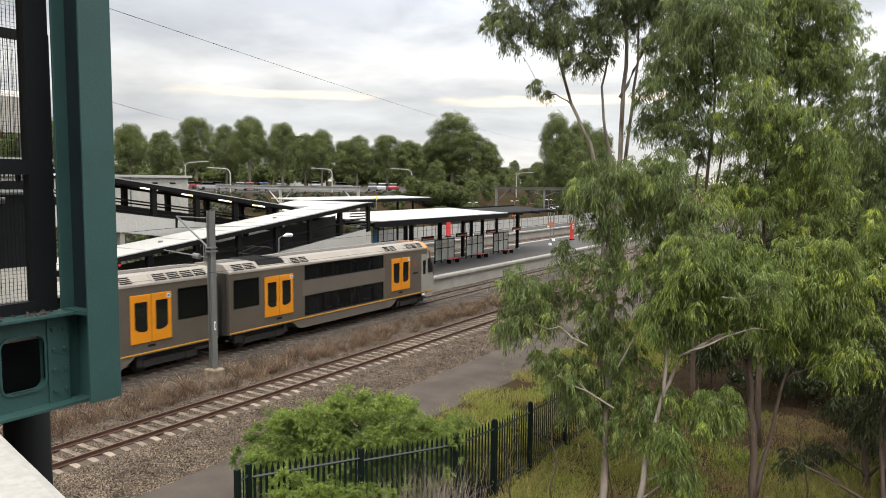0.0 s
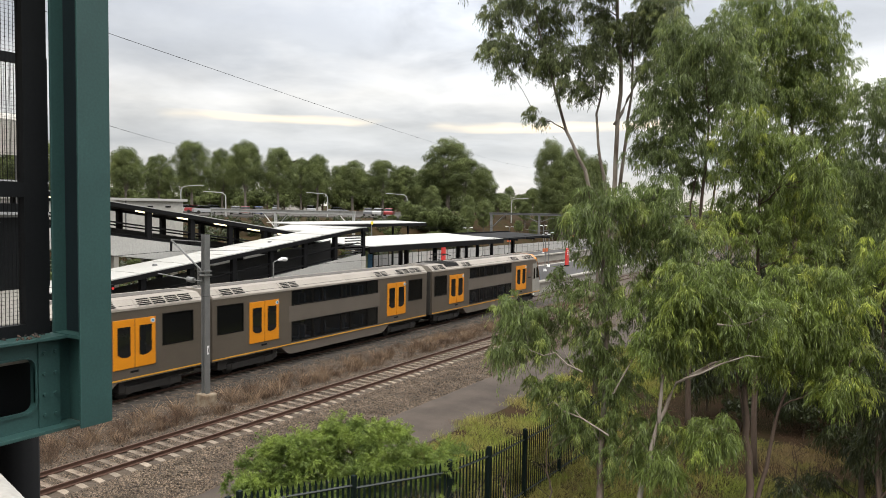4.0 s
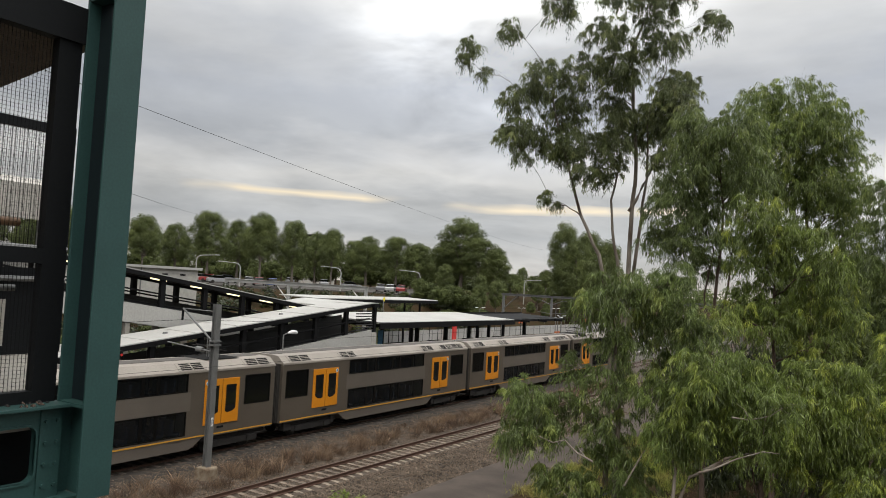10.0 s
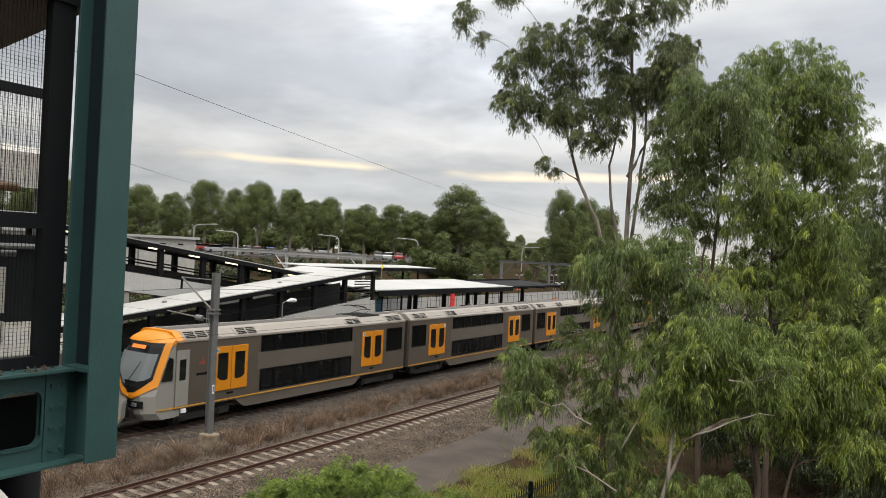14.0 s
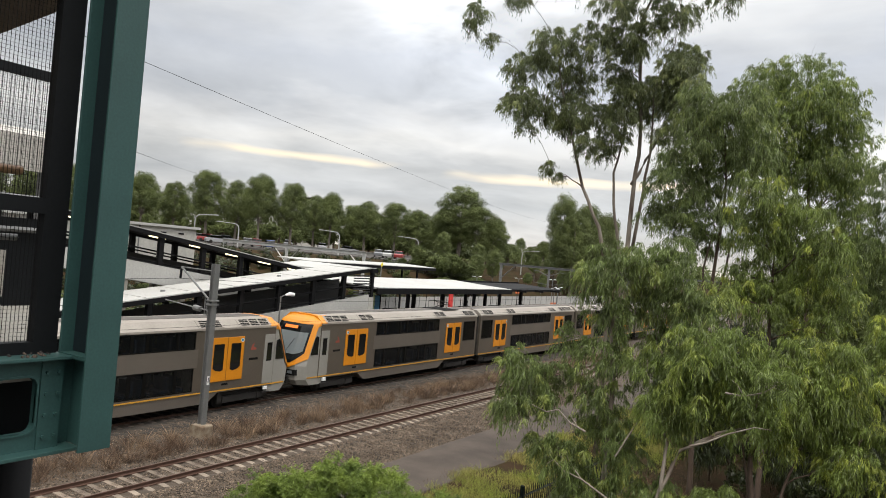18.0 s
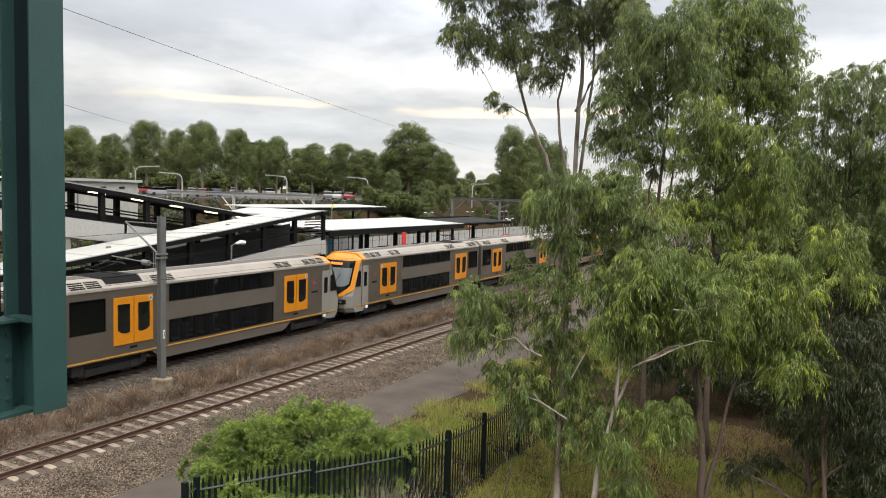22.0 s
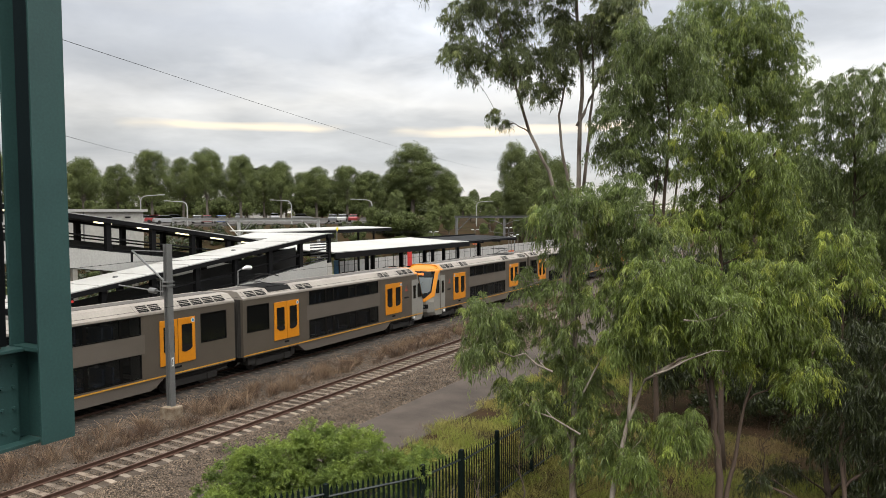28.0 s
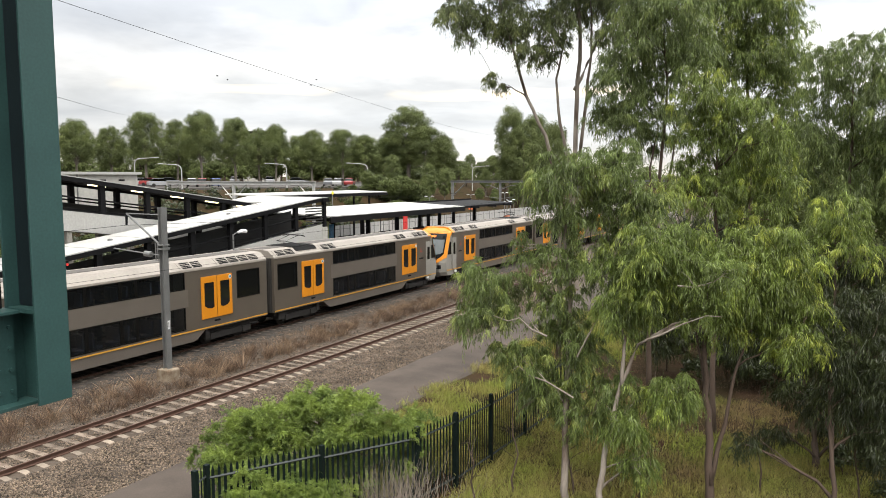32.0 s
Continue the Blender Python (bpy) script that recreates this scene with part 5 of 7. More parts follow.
for a, b in holes:
    ring = Shape()
    o, i = rounded(a - 0.012, b + 0.012, h0 - 0.012, h1 + 0.012, 0.07), rounded(a, b, h0, h1, 0.06)
    n = len(o)
    vs = [(-4.738, *p) for p in o] + [(-4.738, *p) for p in i] + [(-4.75, *p) for p in o] + [(-4.80, *p) for p in i]
    fs = [(k, (k + 1) % n, n + (k + 1) % n, n + k) for k in range(n)] + [(2 * n + k, 2 * n + (k + 1) % n, (k + 1) % n, k) for k in range(n)] + [(n + k, n + (k + 1) % n, 3 * n + (k + 1) % n, 3 * n + k) for k in range(n)]
    part("hole_rim", ring.add(vs, fs), GREEN_PAINT, bridge)
part("beam_top_flange", Shape().box(-4.85, -4.66, -1.4, 2.97, 8.09, 8.112), GREEN_PAINT, bridge, bevel=0.003)
part("beam_bottom_flange", Shape().box(-4.87, -4.64, -1.4, 2.97, 7.478, 7.50), GREEN_PAINT, bridge, bevel=0.003)
part("end_plate", Shape().box(-4.748, -4.735, 2.72, 2.865, 7.50, 8.08), GREEN_PAINT, bridge)
for z in (7.58, 7.72, 7.86, 8.0):
    for y in (2.755, 2.83):
        part("bolt", Shape().tube([(-4.735, y, z), (-4.717, y, z)], 0.013, 6), GREEN_PAINT, bridge)
part("deck", Shape().prism([(-4.86, -1.4), (-4.86, 2.84), (-5.4, 2.95), (-8.2, 4.8), (-8.2, -1.4)], "z", 7.93, 8.05), CONCRETE, bridge)
# Dark plate added behind the holes, so that their inside looks shaded.
part("hole_backing", Shape().box(-5.12, -5.06, -1.4, 2.86, 7.46, 7.93), DARK_PAINT, bridge, "dark backing that keeps the beam holes in shade")
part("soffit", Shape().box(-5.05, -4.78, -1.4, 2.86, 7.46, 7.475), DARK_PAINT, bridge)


def mesh_side(x, y0, y1, z0, z1, border=0.1, middle=True):
    s = Shape()
    for y in (y0, y1 - border):
        s.box(x - 0.04, x + 0.04, y, y + border, z0, z1)
    s.box(x - 0.04, x + 0.04, y0 + border, y1 - border, z0, z0 + 0.09).box(x - 0.04, x + 0.04, y0 + border, y1 - border, z1 - 0.1, z1)
    if middle:
        s.box(x - 0.045, x + 0.045, y0 + border, y1 - border, 9.03, 9.13)
    part("screen_frame", s, DARK_PAINT, bridge, "black painted screen border")
    wires = Shape()
    for y in np.arange(y0 + border, y1 - border, 0.0254):
        wires.box(x - 0.002, x + 0.002, y - 0.0010, y + 0.0010, z0 + 0.09, z1 - 0.1)
    for z in np.arange(z0 + 0.1, z1 - 0.1, 0.0254):
        wires.box(x - 0.004, x - 0.002, y0 + border, y1 - border, z - 0.0007, z + 0.0007)
    tagged(part("wire_mesh", wires, BLACK_STEEL, bridge, "fine black wire mesh"), kind="stuff")


mesh_side(-4.86, 1.2, 2.85, 8.10, 10.75, 0.16)
mesh_side(-4.86, -1.0, 1.19, 8.10, 10.75, 0.12)
mesh_side(-8.15, 0.6, 3.37, 8.05, 10.6, 0.05, False)
mesh_side(-8.15, 3.38, 4.8, 8.05, 10.6, 0.05, False)
part("handrail", Shape().tube([(-5.02, -1.0, 9.26), (-5.02, 2.62, 9.30)], 0.032, 10), material("varnished_timber_rail", (0.22, 0.12, 0.06), rough=0.5), bridge, "brown timber handrail", smooth=True)
part("handrail", Shape().tube([(-5.0, -1.0, 8.86), (-5.0, 2.62, 8.86)], 0.022, 8), GALV, bridge, smooth=True)
for k in range(11):
    part("kick_panel", Shape().box(-7.95, -7.9, 0.7 + 0.306 * k, 0.998 + 0.306 * k, 8.16, 8.64), CONCRETE, bridge, "grey lining panel")
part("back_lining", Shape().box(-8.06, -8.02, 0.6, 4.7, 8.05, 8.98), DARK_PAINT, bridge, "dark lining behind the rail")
part("seat_block", Shape().box(-7.0, -6.5, 0.0, 3.35, 8.05, 8.24), CONCRETE, bridge, "grey block on the deck", bevel=0.02)
for z in (8.86, 9.2):
    part("far_handrail", Shape().tube([(-7.96, 0.6, z), (-7.96, 4.7, z)], 0.03, 8), GALV, bridge)
part("roof_fascia", Shape().box(-4.84, -4.77, -1.4, 2.86, 10.95, 11.35), GREEN_PAINT, bridge)
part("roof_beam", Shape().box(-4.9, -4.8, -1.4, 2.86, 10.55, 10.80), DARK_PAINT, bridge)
part("roof_pane", Shape().box(-4.86, -4.85, -1.2, 2.7, 10.80, 10.95), CLEAR_GLASS, bridge)
part("ceiling", Shape().prism([(-4.92, 10.62), (-8.3, 10.2), (-8.3, 10.28), (-4.92, 10.72)], "y", -1.4, 3.05), material("brown_ceiling_lining", (0.10, 0.075, 0.06), rough=0.8), bridge)
part("ceiling_light", Shape().tube([(-6.5, 2.45, 10.44), (-6.5, 2.45, 10.36)], [0.16, 0.15], 14), LAMP_GLOW, bridge, "round warm ceiling light")
part("leg_column", Shape().tube([(-5.55, 3.0, -1.2), (-5.55, 3.0, 7.48)], 0.16, 14), BLACK_STEEL, bridge, "dark round support leg", smooth=True)
part("downpipe", Shape().tube([(-5.72, 2.8, -1.2), (-5.72, 2.8, 7.48)], 0.035, 8), BLACK_STEEL, bridge)

r = random.Random(88)
for k in range(2):
    crumbs = Shape()
    for i in range(16):
        y, x = 2.78 - abs(r.gauss(0, 0.35)), r.uniform(-4.84, -4.69)
        w, h = r.uniform(0.006, 0.022), r.uniform(0.003, 0.014)
        crumbs.tube([(x - w, y, 8.112), (x, y + r.uniform(-w, w), 8.112 + h), (x + w, y, 8.112)], [w * 0.3, w * 0.5, w * 0.3], 5)
    tagged(part("ledge_dirt", crumbs, (BROWN_BARK, UNDER)[k], bridge, "dirt and dry litter on the ledge"), kind="stuff")

onward = thing("walkway_roof", "grey sheet roof of the walkway beyond the mesh", "roof")
part("roof_sheet", Shape().prism([(-14.2, 9.95), (-13.8, 9.85), (-13.8, 10.5), (-14.2, 10.65)], "y", 3.5, 7.95), WHITE_WALL, onward)
part("post", Shape().box(-14.1, -13.9, 7.7, 7.85, ground_height(-14, 7.8) - 0.1, 10.0), GALV, onward)
part("post", Shape().box(-14.1, -13.9, 4.0, 4.15, ground_height(-14, 4.1) - 0.1, 10.0), GALV, onward)

# white coping of the parapet by the camera
coping = thing("parapet", "white painted parapet coping beside the stairs", "parapet")
d = Vector((-1.0, 0.26, 0)).normalized()
nrm = Vector((-d.y, d.x, 0))
if nrm.y > 0:
    nrm = -nrm
p1 = Vector((-0.10, 0.255, 0))
cap = Shape()
m = Matrix.Translation(p1) @ Matrix(((d.x, nrm.x, 0, 0), (d.y, nrm.y, 0, 0), (0, 0, 1, 0), (0, 0, 0, 1)))
part("coping", cap.box(0, 3.6, 0, 0.32, 8.605, 8.685, m), WHITE_CAP, coping, bevel=0.015)
part("parapet_wall", Shape().box(0.02, 3.58, 0.04, 0.28, 7.4, 8.605, m), WHITE_WALL, coping)
part("support", Shape().box(0.02, 3.58, 0.06, 0.26, -1.1, 7.4, m), CONCRETE, coping)

# the stair landing on which one stands
landing = thing("stair_landing", "plain concrete stair landing behind the parapet", "landing", kind="structure")
part("slab", Shape().prism([(-3.5, 1.0), (-4.62, 1.2), (-4.62, -3.2), (2.6, -3.2), (2.6, 0.05), (-0.12, 0.05)], "z", 7.2, 7.4), CONCRETE, landing)
for x, y in ((-3.6, -2.8), (2.2, -2.8), (2.2, -0.4)):
    part("column", Shape().tube([(x, y, -1.3), (x, y, 7.2)], 0.2, 14), CONCRETE, landing, smooth=True)

# ---- trees ----
def leaf_sprays(crown, leaf, density, seed, flat=0.8, droop=0.8, width=0.12, tuft=0.25):
    """Weeping shoots with narrow hanging leaves on the masses (x, y, z, radius) of a crown."""
    r = np.random.default_rng(seed)
    out, tips = [], []
    for cx, cy, cz, rad in crown:
        rt = min(tuft, rad * 0.5)
        m = max(6, int(3.4 * (rad / rt) ** 2))
        d = r.normal(size=(m, 3)) + (0, 0, 0.2)
        d /= np.linalg.norm(d, axis=1, keepdims=True)
        centres = np.array((cx, cy, cz)) + d * (rad * r.uniform(0.35, 1.10, (m, 1))) * (1, 1, flat)
        n = int(density * 3.3 * math.pi * rad * rad / (0.5 * leaf * leaf * width))
        # shoots leave the tuft outwards and bend down under their leaves
        k = 10
        sd = d[:, None] * 0.55 + r.normal(scale=0.62, size=(m, k, 3)) + (0, 0, 0.16)
        sd /= np.linalg.norm(sd, axis=2, keepdims=True)
        sl = rt * r.uniform(0.6, 1.9, (m, k)) * r.uniform(0.6, 1.2, (m, 1))
        weight = r.uniform(0.3, 1.0, m) ** 1.5
        it = r.choice(m, n, p=weight / weight.sum())
        ik = r.integers(0, k, n)
        f = r.random((n, 1)) ** 0.75
        reach = sl[it, ik][:, None] * f
        p = centres[it] + sd[it, ik] * reach - np.array((0, 0, 1)) * droop * 0.95 * reach * f + r.normal(scale=leaf * 0.16, size=(n, 3))
        ld = sd[it, ik] * (0.7, 0.7, 0.3) * (1.05 - 0.6 * f) + np.array((0, 0, -droop)) * (0.42 + 0.7 * f) + r.normal(scale=0.27, size=(n, 3))
        ld /= np.linalg.norm(ld, axis=1, keepdims=True)
        side = np.cross(ld, r.normal(size=(n, 3)))
        side /= np.linalg.norm(side, axis=1, keepdims=True) + 1e-9
        ll = leaf * r.uniform(0.6, 1.35, (n, 1))
        e = p + ld * ll + np.array((0, 0, -0.12)) * ll
        mid = p * 0.6 + e * 0.4 + np.cross(ld, side) * ll * 0.10
        w = side * ll * width * 0.5
        # Tufts far from the centre get the lighter, lit-looking leaf colour.
        young = (np.linalg.norm(centres - (cx, cy, cz), axis=1) / rad * r.uniform(0.6, 1.3, m) > 0.98)[it]
        quads = np.stack([p, mid + w, e, mid - w], 1)
        out.append(quads[~young]), tips.append(quads[young])
    return np.concatenate(out), np.concatenate(tips)


TREE_SEED = [100]


def limb_points(a, b, r, n=5, lift=0.12):
    a, b = Vector(a), Vector(b)
    span = (b - a).length
    pts = []
    for i in range(n + 1):
        f = i / n
        p = a.lerp(b, f) + Vector((0, 0, lift * span * math.sin(math.pi * f) * 0.6))
        if 0 < i < n:
            p += Vector((r.uniform(-1, 1), r.uniform(-1, 1), r.uniform(-1, 1))) * span * 0.045
        pts.append(p)
    return pts


def ill_suited(p, c):
    """How ill a point p of the wood suits as the foot of a rising limb to c."""
    away = math.hypot(p.x - c.x, p.y - c.y)
    return (p - c).length + 1.6 * max(0.0, p.z - (c.z - 0.45 * away))


def gum_tree(label, leaf_mat, bark, trunk, crown, radius, leaf, density, stems=(), wide=0.12):
    TREE_SEED[0] += 1
    r = random.Random(TREE_SEED[0])
    gx, gy = trunk[0][0], trunk[0][1]
    t = thing("gum_tree", label, "tree", group="gum trees")
    pts = [Vector((gx, gy, ground_height(gx, gy) - 0.15))] + [Vector(p) for p in trunk if p[2] > ground_height(gx, gy) + 0.4]
    fine = []
    for a, b in zip(pts, pts[1:]):
        for i in range(3):
            fine.append(a.lerp(b, i / 3) + Vector((r.uniform(-1, 1), r.uniform(-1, 1), 0)) * radius * 0.35)
    fine.append(pts[-1])
    n = len(fine)
    radii = [radius * (1.25 if i == 0 else 1.0) * (1 - 0.72 * i / (n - 1)) for i in range(n)]
    part("trunk", Shape().tube(fine, radii, 10), bark, t, smooth=True)
    bare = []
    for stem in stems:
        sp = [Vector(q) for q in stem]
        ext = []
        for a, b in zip(sp, sp[1:]):
            ext += [a.lerp(b, i / 3) + Vector((r.uniform(-1, 1), r.uniform(-1, 1), 0)) * radius * 0.25 for i in range(3)]
        ext.append(sp[-1])
        er = [radius * 0.62 * (1 - 0.75 * i / (len(ext) - 1)) for i in range(len(ext))]
        part("stem", Shape().tube(ext, er, 8), bark, t, smooth=True)
        bare += list(zip(ext, er))
    # limbs branch from the trunk, from the stems and from one another
    wood = [(p, q) for p, q in zip(fine[1:], radii[1:])] + bare
    twigs = Shape()
    masses = sorted(crown, key=lambda c: min((p - Vector(c[:3])).length for p, _ in wood))
    for cx, cy, cz, rad in masses:
        c = Vector((cx, cy, cz))
        start, thick = min(wood, key=lambda q: ill_suited(q[0], c))
        base = max(0.014, min(thick * 0.7, 0.014 + 0.02 * (c - start).length))
        lp = limb_points(start, c, r, 5, 0.2)
        lr = [base * (1 - 0.6 * k / (len(lp) - 1)) for k in range(len(lp))]
        part("limb", Shape().tube(lp, lr, 6), bark, t, smooth=True)
        wood += list(zip(lp[2:], lr[2:]))
        for _ in range(7):
            e = c + Vector((r.uniform(-1, 1), r.uniform(-1, 1), r.uniform(-0.5, 0.9))) * rad * 0.95
            s = lp[r.randrange(2, len(lp))]
            twigs.tube(limb_points(s, e, r, 3), [base * 0.35, base * 0.28, base * 0.2, base * 0.1], 4)
    tagged(part("twig_spray", twigs, bark, t), kind="stuff")
    old, tips = leaf_sprays(crown, leaf, 0.85 * density, TREE_SEED[0], droop=1.1, width=wide)
    tagged(part("crown", quads_mesh("crown", old), leaf_mat[0], t), kind="stuff")
    tagged(part("young_foliage", quads_mesh("young_foliage", tips), leaf_mat[1], t, "young leaves at the branch ends, lightened as if lit"), kind="stuff")
    return t


gums = []
gums.append(gum_tree('slender gum tree with pale trunk and drooping leaves by the fence', LEAF, BARK,
    trunk=[(-7.00, 20.74, -0.50), (-7.22, 21.41, 1.34), (-7.34, 21.89, 3.00), (-7.43, 22.29, 4.91), (-7.71, 22.47, 6.87), (-7.67, 22.57, 8.48)],
    crown=[(-7.6, 22.0, 9.0, 1.00), (-8.4, 22.2, 8.6, 0.70), (-7.0, 23.2, 9.2, 1.04), (-6.0, 22.6, 9.4, 0.90), (-7.6, 22.6, 7.5, 0.92), (-6.4, 23.4, 7.9, 1.12), (-5.2, 22.9, 8.1, 0.96), (-6.5, 22.9, 6.3, 0.89), (-5.3, 23.7, 6.4, 0.94), (-10.1, 21.1, 5.7, 0.89), (-9.8, 21.6, 4.8, 0.99), (-10.0, 20.5, 4.5, 0.70), (-9.1, 21.6, 5.5, 0.69), (-9.1, 22.3, 6.7, 0.52), (-7.7, 21.9, 6.4, 0.80), (-7.8, 22.2, 4.9, 0.94), (-7.7, 22.6, 4.1, 0.79), (-8.5, 21.2, 3.2, 0.90), (-8.2, 21.4, 2.1, 0.70), (-8.2, 22.0, 2.3, 0.75), (-9.3, 21.3, 3.4, 0.45), (-7.0, 21.9, 3.7, 0.81), (-6.8, 22.1, 2.3, 0.91), (-5.8, 21.6, 2.6, 0.84), (-6.6, 21.6, 1.6, 0.81)],
    radius=0.13, leaf=0.155, density=1.3))
gums.append(gum_tree('forked gum tree with bright young leaves', LEAF_MID, BARK,
    trunk=[(-5.70, 19.88, -0.26), (-5.73, 20.25, 0.60), (-5.66, 20.64, 1.57), (-5.45, 21.13, 2.91), (-5.08, 21.51, 4.05), (-4.04, 21.86, 4.67)],
    crown=[(-4.7, 21.5, 7.1, 0.90), (-3.9, 22.1, 7.1, 0.84), (-4.2, 22.4, 5.8, 0.89), (-3.1, 21.8, 6.3, 0.86), (-4.9, 21.8, 5.5, 0.84), (-5.7, 22.0, 4.8, 0.77), (-3.3, 21.7, 5.3, 0.66), (-4.2, 21.5, 2.7, 0.61), (-3.9, 22.0, 2.7, 0.45), (-4.9, 20.3, 0.9, 0.43), (-5.5, 22.0, 6.2, 1.18), (-4.4, 21.5, 6.5, 1.13), (-5.7, 21.4, 5.0, 0.81), (-5.2, 22.1, 5.3, 0.87), (-5.3, 20.4, 2.0, 0.72), (-5.0, 20.8, 1.6, 0.47), (-4.7, 21.0, 0.6, 0.55), (-4.0, 21.1, 2.9, 0.69), (-3.8, 21.5, 2.5, 0.51), (-4.4, 21.7, 2.1, 0.48)],
    radius=0.11, leaf=0.155, density=1.1, stems=[[(-5.44, 21.08, 2.75), (-5.48, 21.45, 4.19), (-5.77, 21.50, 4.83)], [(-4.78, 21.62, 4.23), (-4.19, 21.83, 4.67), (-3.44, 22.02, 4.95)]]))
gums.append(gum_tree('gum tree with brown stems and a bright spreading crown', LEAF_BRIGHT, BROWN_BARK,
    trunk=[(-3.10, 22.47, -0.66), (-3.22, 23.08, 0.95), (-3.42, 23.46, 2.23), (-3.56, 23.82, 3.74), (-3.27, 24.09, 4.97), (-2.51, 24.32, 5.88)],
    crown=[(-2.7, 23.8, 6.8, 0.89), (-1.9, 24.3, 6.8, 0.95), (-1.1, 24.8, 6.3, 0.89), (-2.8, 23.8, 5.6, 0.93), (-1.8, 24.3, 5.4, 0.95), (-1.0, 24.8, 5.1, 0.84), (-0.8, 23.8, 4.2, 0.50), (-1.3, 24.2, 3.7, 0.44), (-2.3, 24.7, 4.4, 0.79), (-3.0, 23.8, 4.3, 0.65), (-2.1, 24.7, 6.9, 0.74), (-1.3, 23.9, 7.0, 0.64), (-4.2, 24.0, 6.1, 1.05), (-3.3, 24.6, 5.8, 1.24), (-2.2, 23.9, 6.1, 1.20), (-1.4, 24.3, 5.5, 0.89), (-0.7, 24.8, 4.7, 0.65), (-1.0, 23.7, 4.0, 0.79), (-3.9, 24.1, 5.0, 0.89), (-2.8, 24.8, 4.9, 0.74)],
    radius=0.13, leaf=0.155, density=1, stems=[[(-3.10, 22.69, -0.13), (-2.92, 23.13, 0.99), (-2.71, 23.61, 2.47), (-2.54, 23.89, 3.49), (-2.26, 24.08, 4.27)], [(-3.11, 22.62, -0.28), (-3.34, 23.27, 1.58), (-3.61, 23.69, 3.23), (-3.99, 23.92, 4.58)]]))
gums.append(gum_tree('yellow-green leafy tree among the gums', LEAF_BRIGHT, BROWN_BARK,
    trunk=[(-4.00, 29.22, -0.72), (-4.20, 30.09, 2.62), (-4.31, 30.59, 5.91), (-4.36, 30.73, 8.58), (-4.38, 30.68, 10.77)],
    crown=[(-5.1, 29.6, 12.4, 1.03), (-4.5, 30.4, 11.8, 1.19), (-3.7, 31.2, 11.3, 1.12), (-3.0, 30.2, 11.5, 0.72), (-5.0, 30.6, 10.7, 1.15), (-3.8, 31.4, 10.1, 1.29), (-2.6, 30.4, 10.2, 1.04), (-5.2, 30.8, 9.2, 1.07), (-3.3, 31.6, 8.7, 1.23), (-4.3, 30.4, 8.4, 1.14), (-2.1, 31.3, 8.8, 0.93), (-5.6, 29.7, 8.4, 0.90), (-2.6, 30.7, 7.3, 0.96)],
    radius=0.12, leaf=0.18, density=1.1))
gums.append(gum_tree('dark dense gum tree with reddish trunk', LEAF_DARK, BROWN_BARK,
    trunk=[(-7.24, 32.69, 2.81), (-7.19, 33.17, 6.29), (-7.07, 33.28, 10.02), (-6.87, 33.16, 12.44), (-6.98, 32.77, 15.01)],
    crown=[(-8.8, 31.8, 12.9, 1.11), (-8.0, 32.8, 12.2, 1.31), (-7.2, 33.5, 13.7, 1.49), (-8.4, 32.2, 11.3, 1.04), (-6.7, 33.3, 11.4, 1.16), (-7.0, 33.4, 15.4, 1.50), (-8.1, 32.0, 15.0, 1.29), (-9.4, 32.8, 11.7, 0.86), (-7.7, 34.0, 10.6, 0.93), (-5.9, 32.8, 14.2, 1.25), (-8.6, 32.9, 14.0, 1.23), (-6.2, 31.8, 16.1, 1.28), (-7.7, 32.1, 16.4, 1.16)],
    radius=0.12, leaf=0.19, density=1.15, stems=[[(-7.20, 33.10, 5.54), (-7.52, 33.20, 9.28), (-7.20, 33.19, 11.24)], [(-7.21, 33.20, 6.79), (-6.59, 33.39, 9.52), (-6.40, 33.32, 11.71)]]))
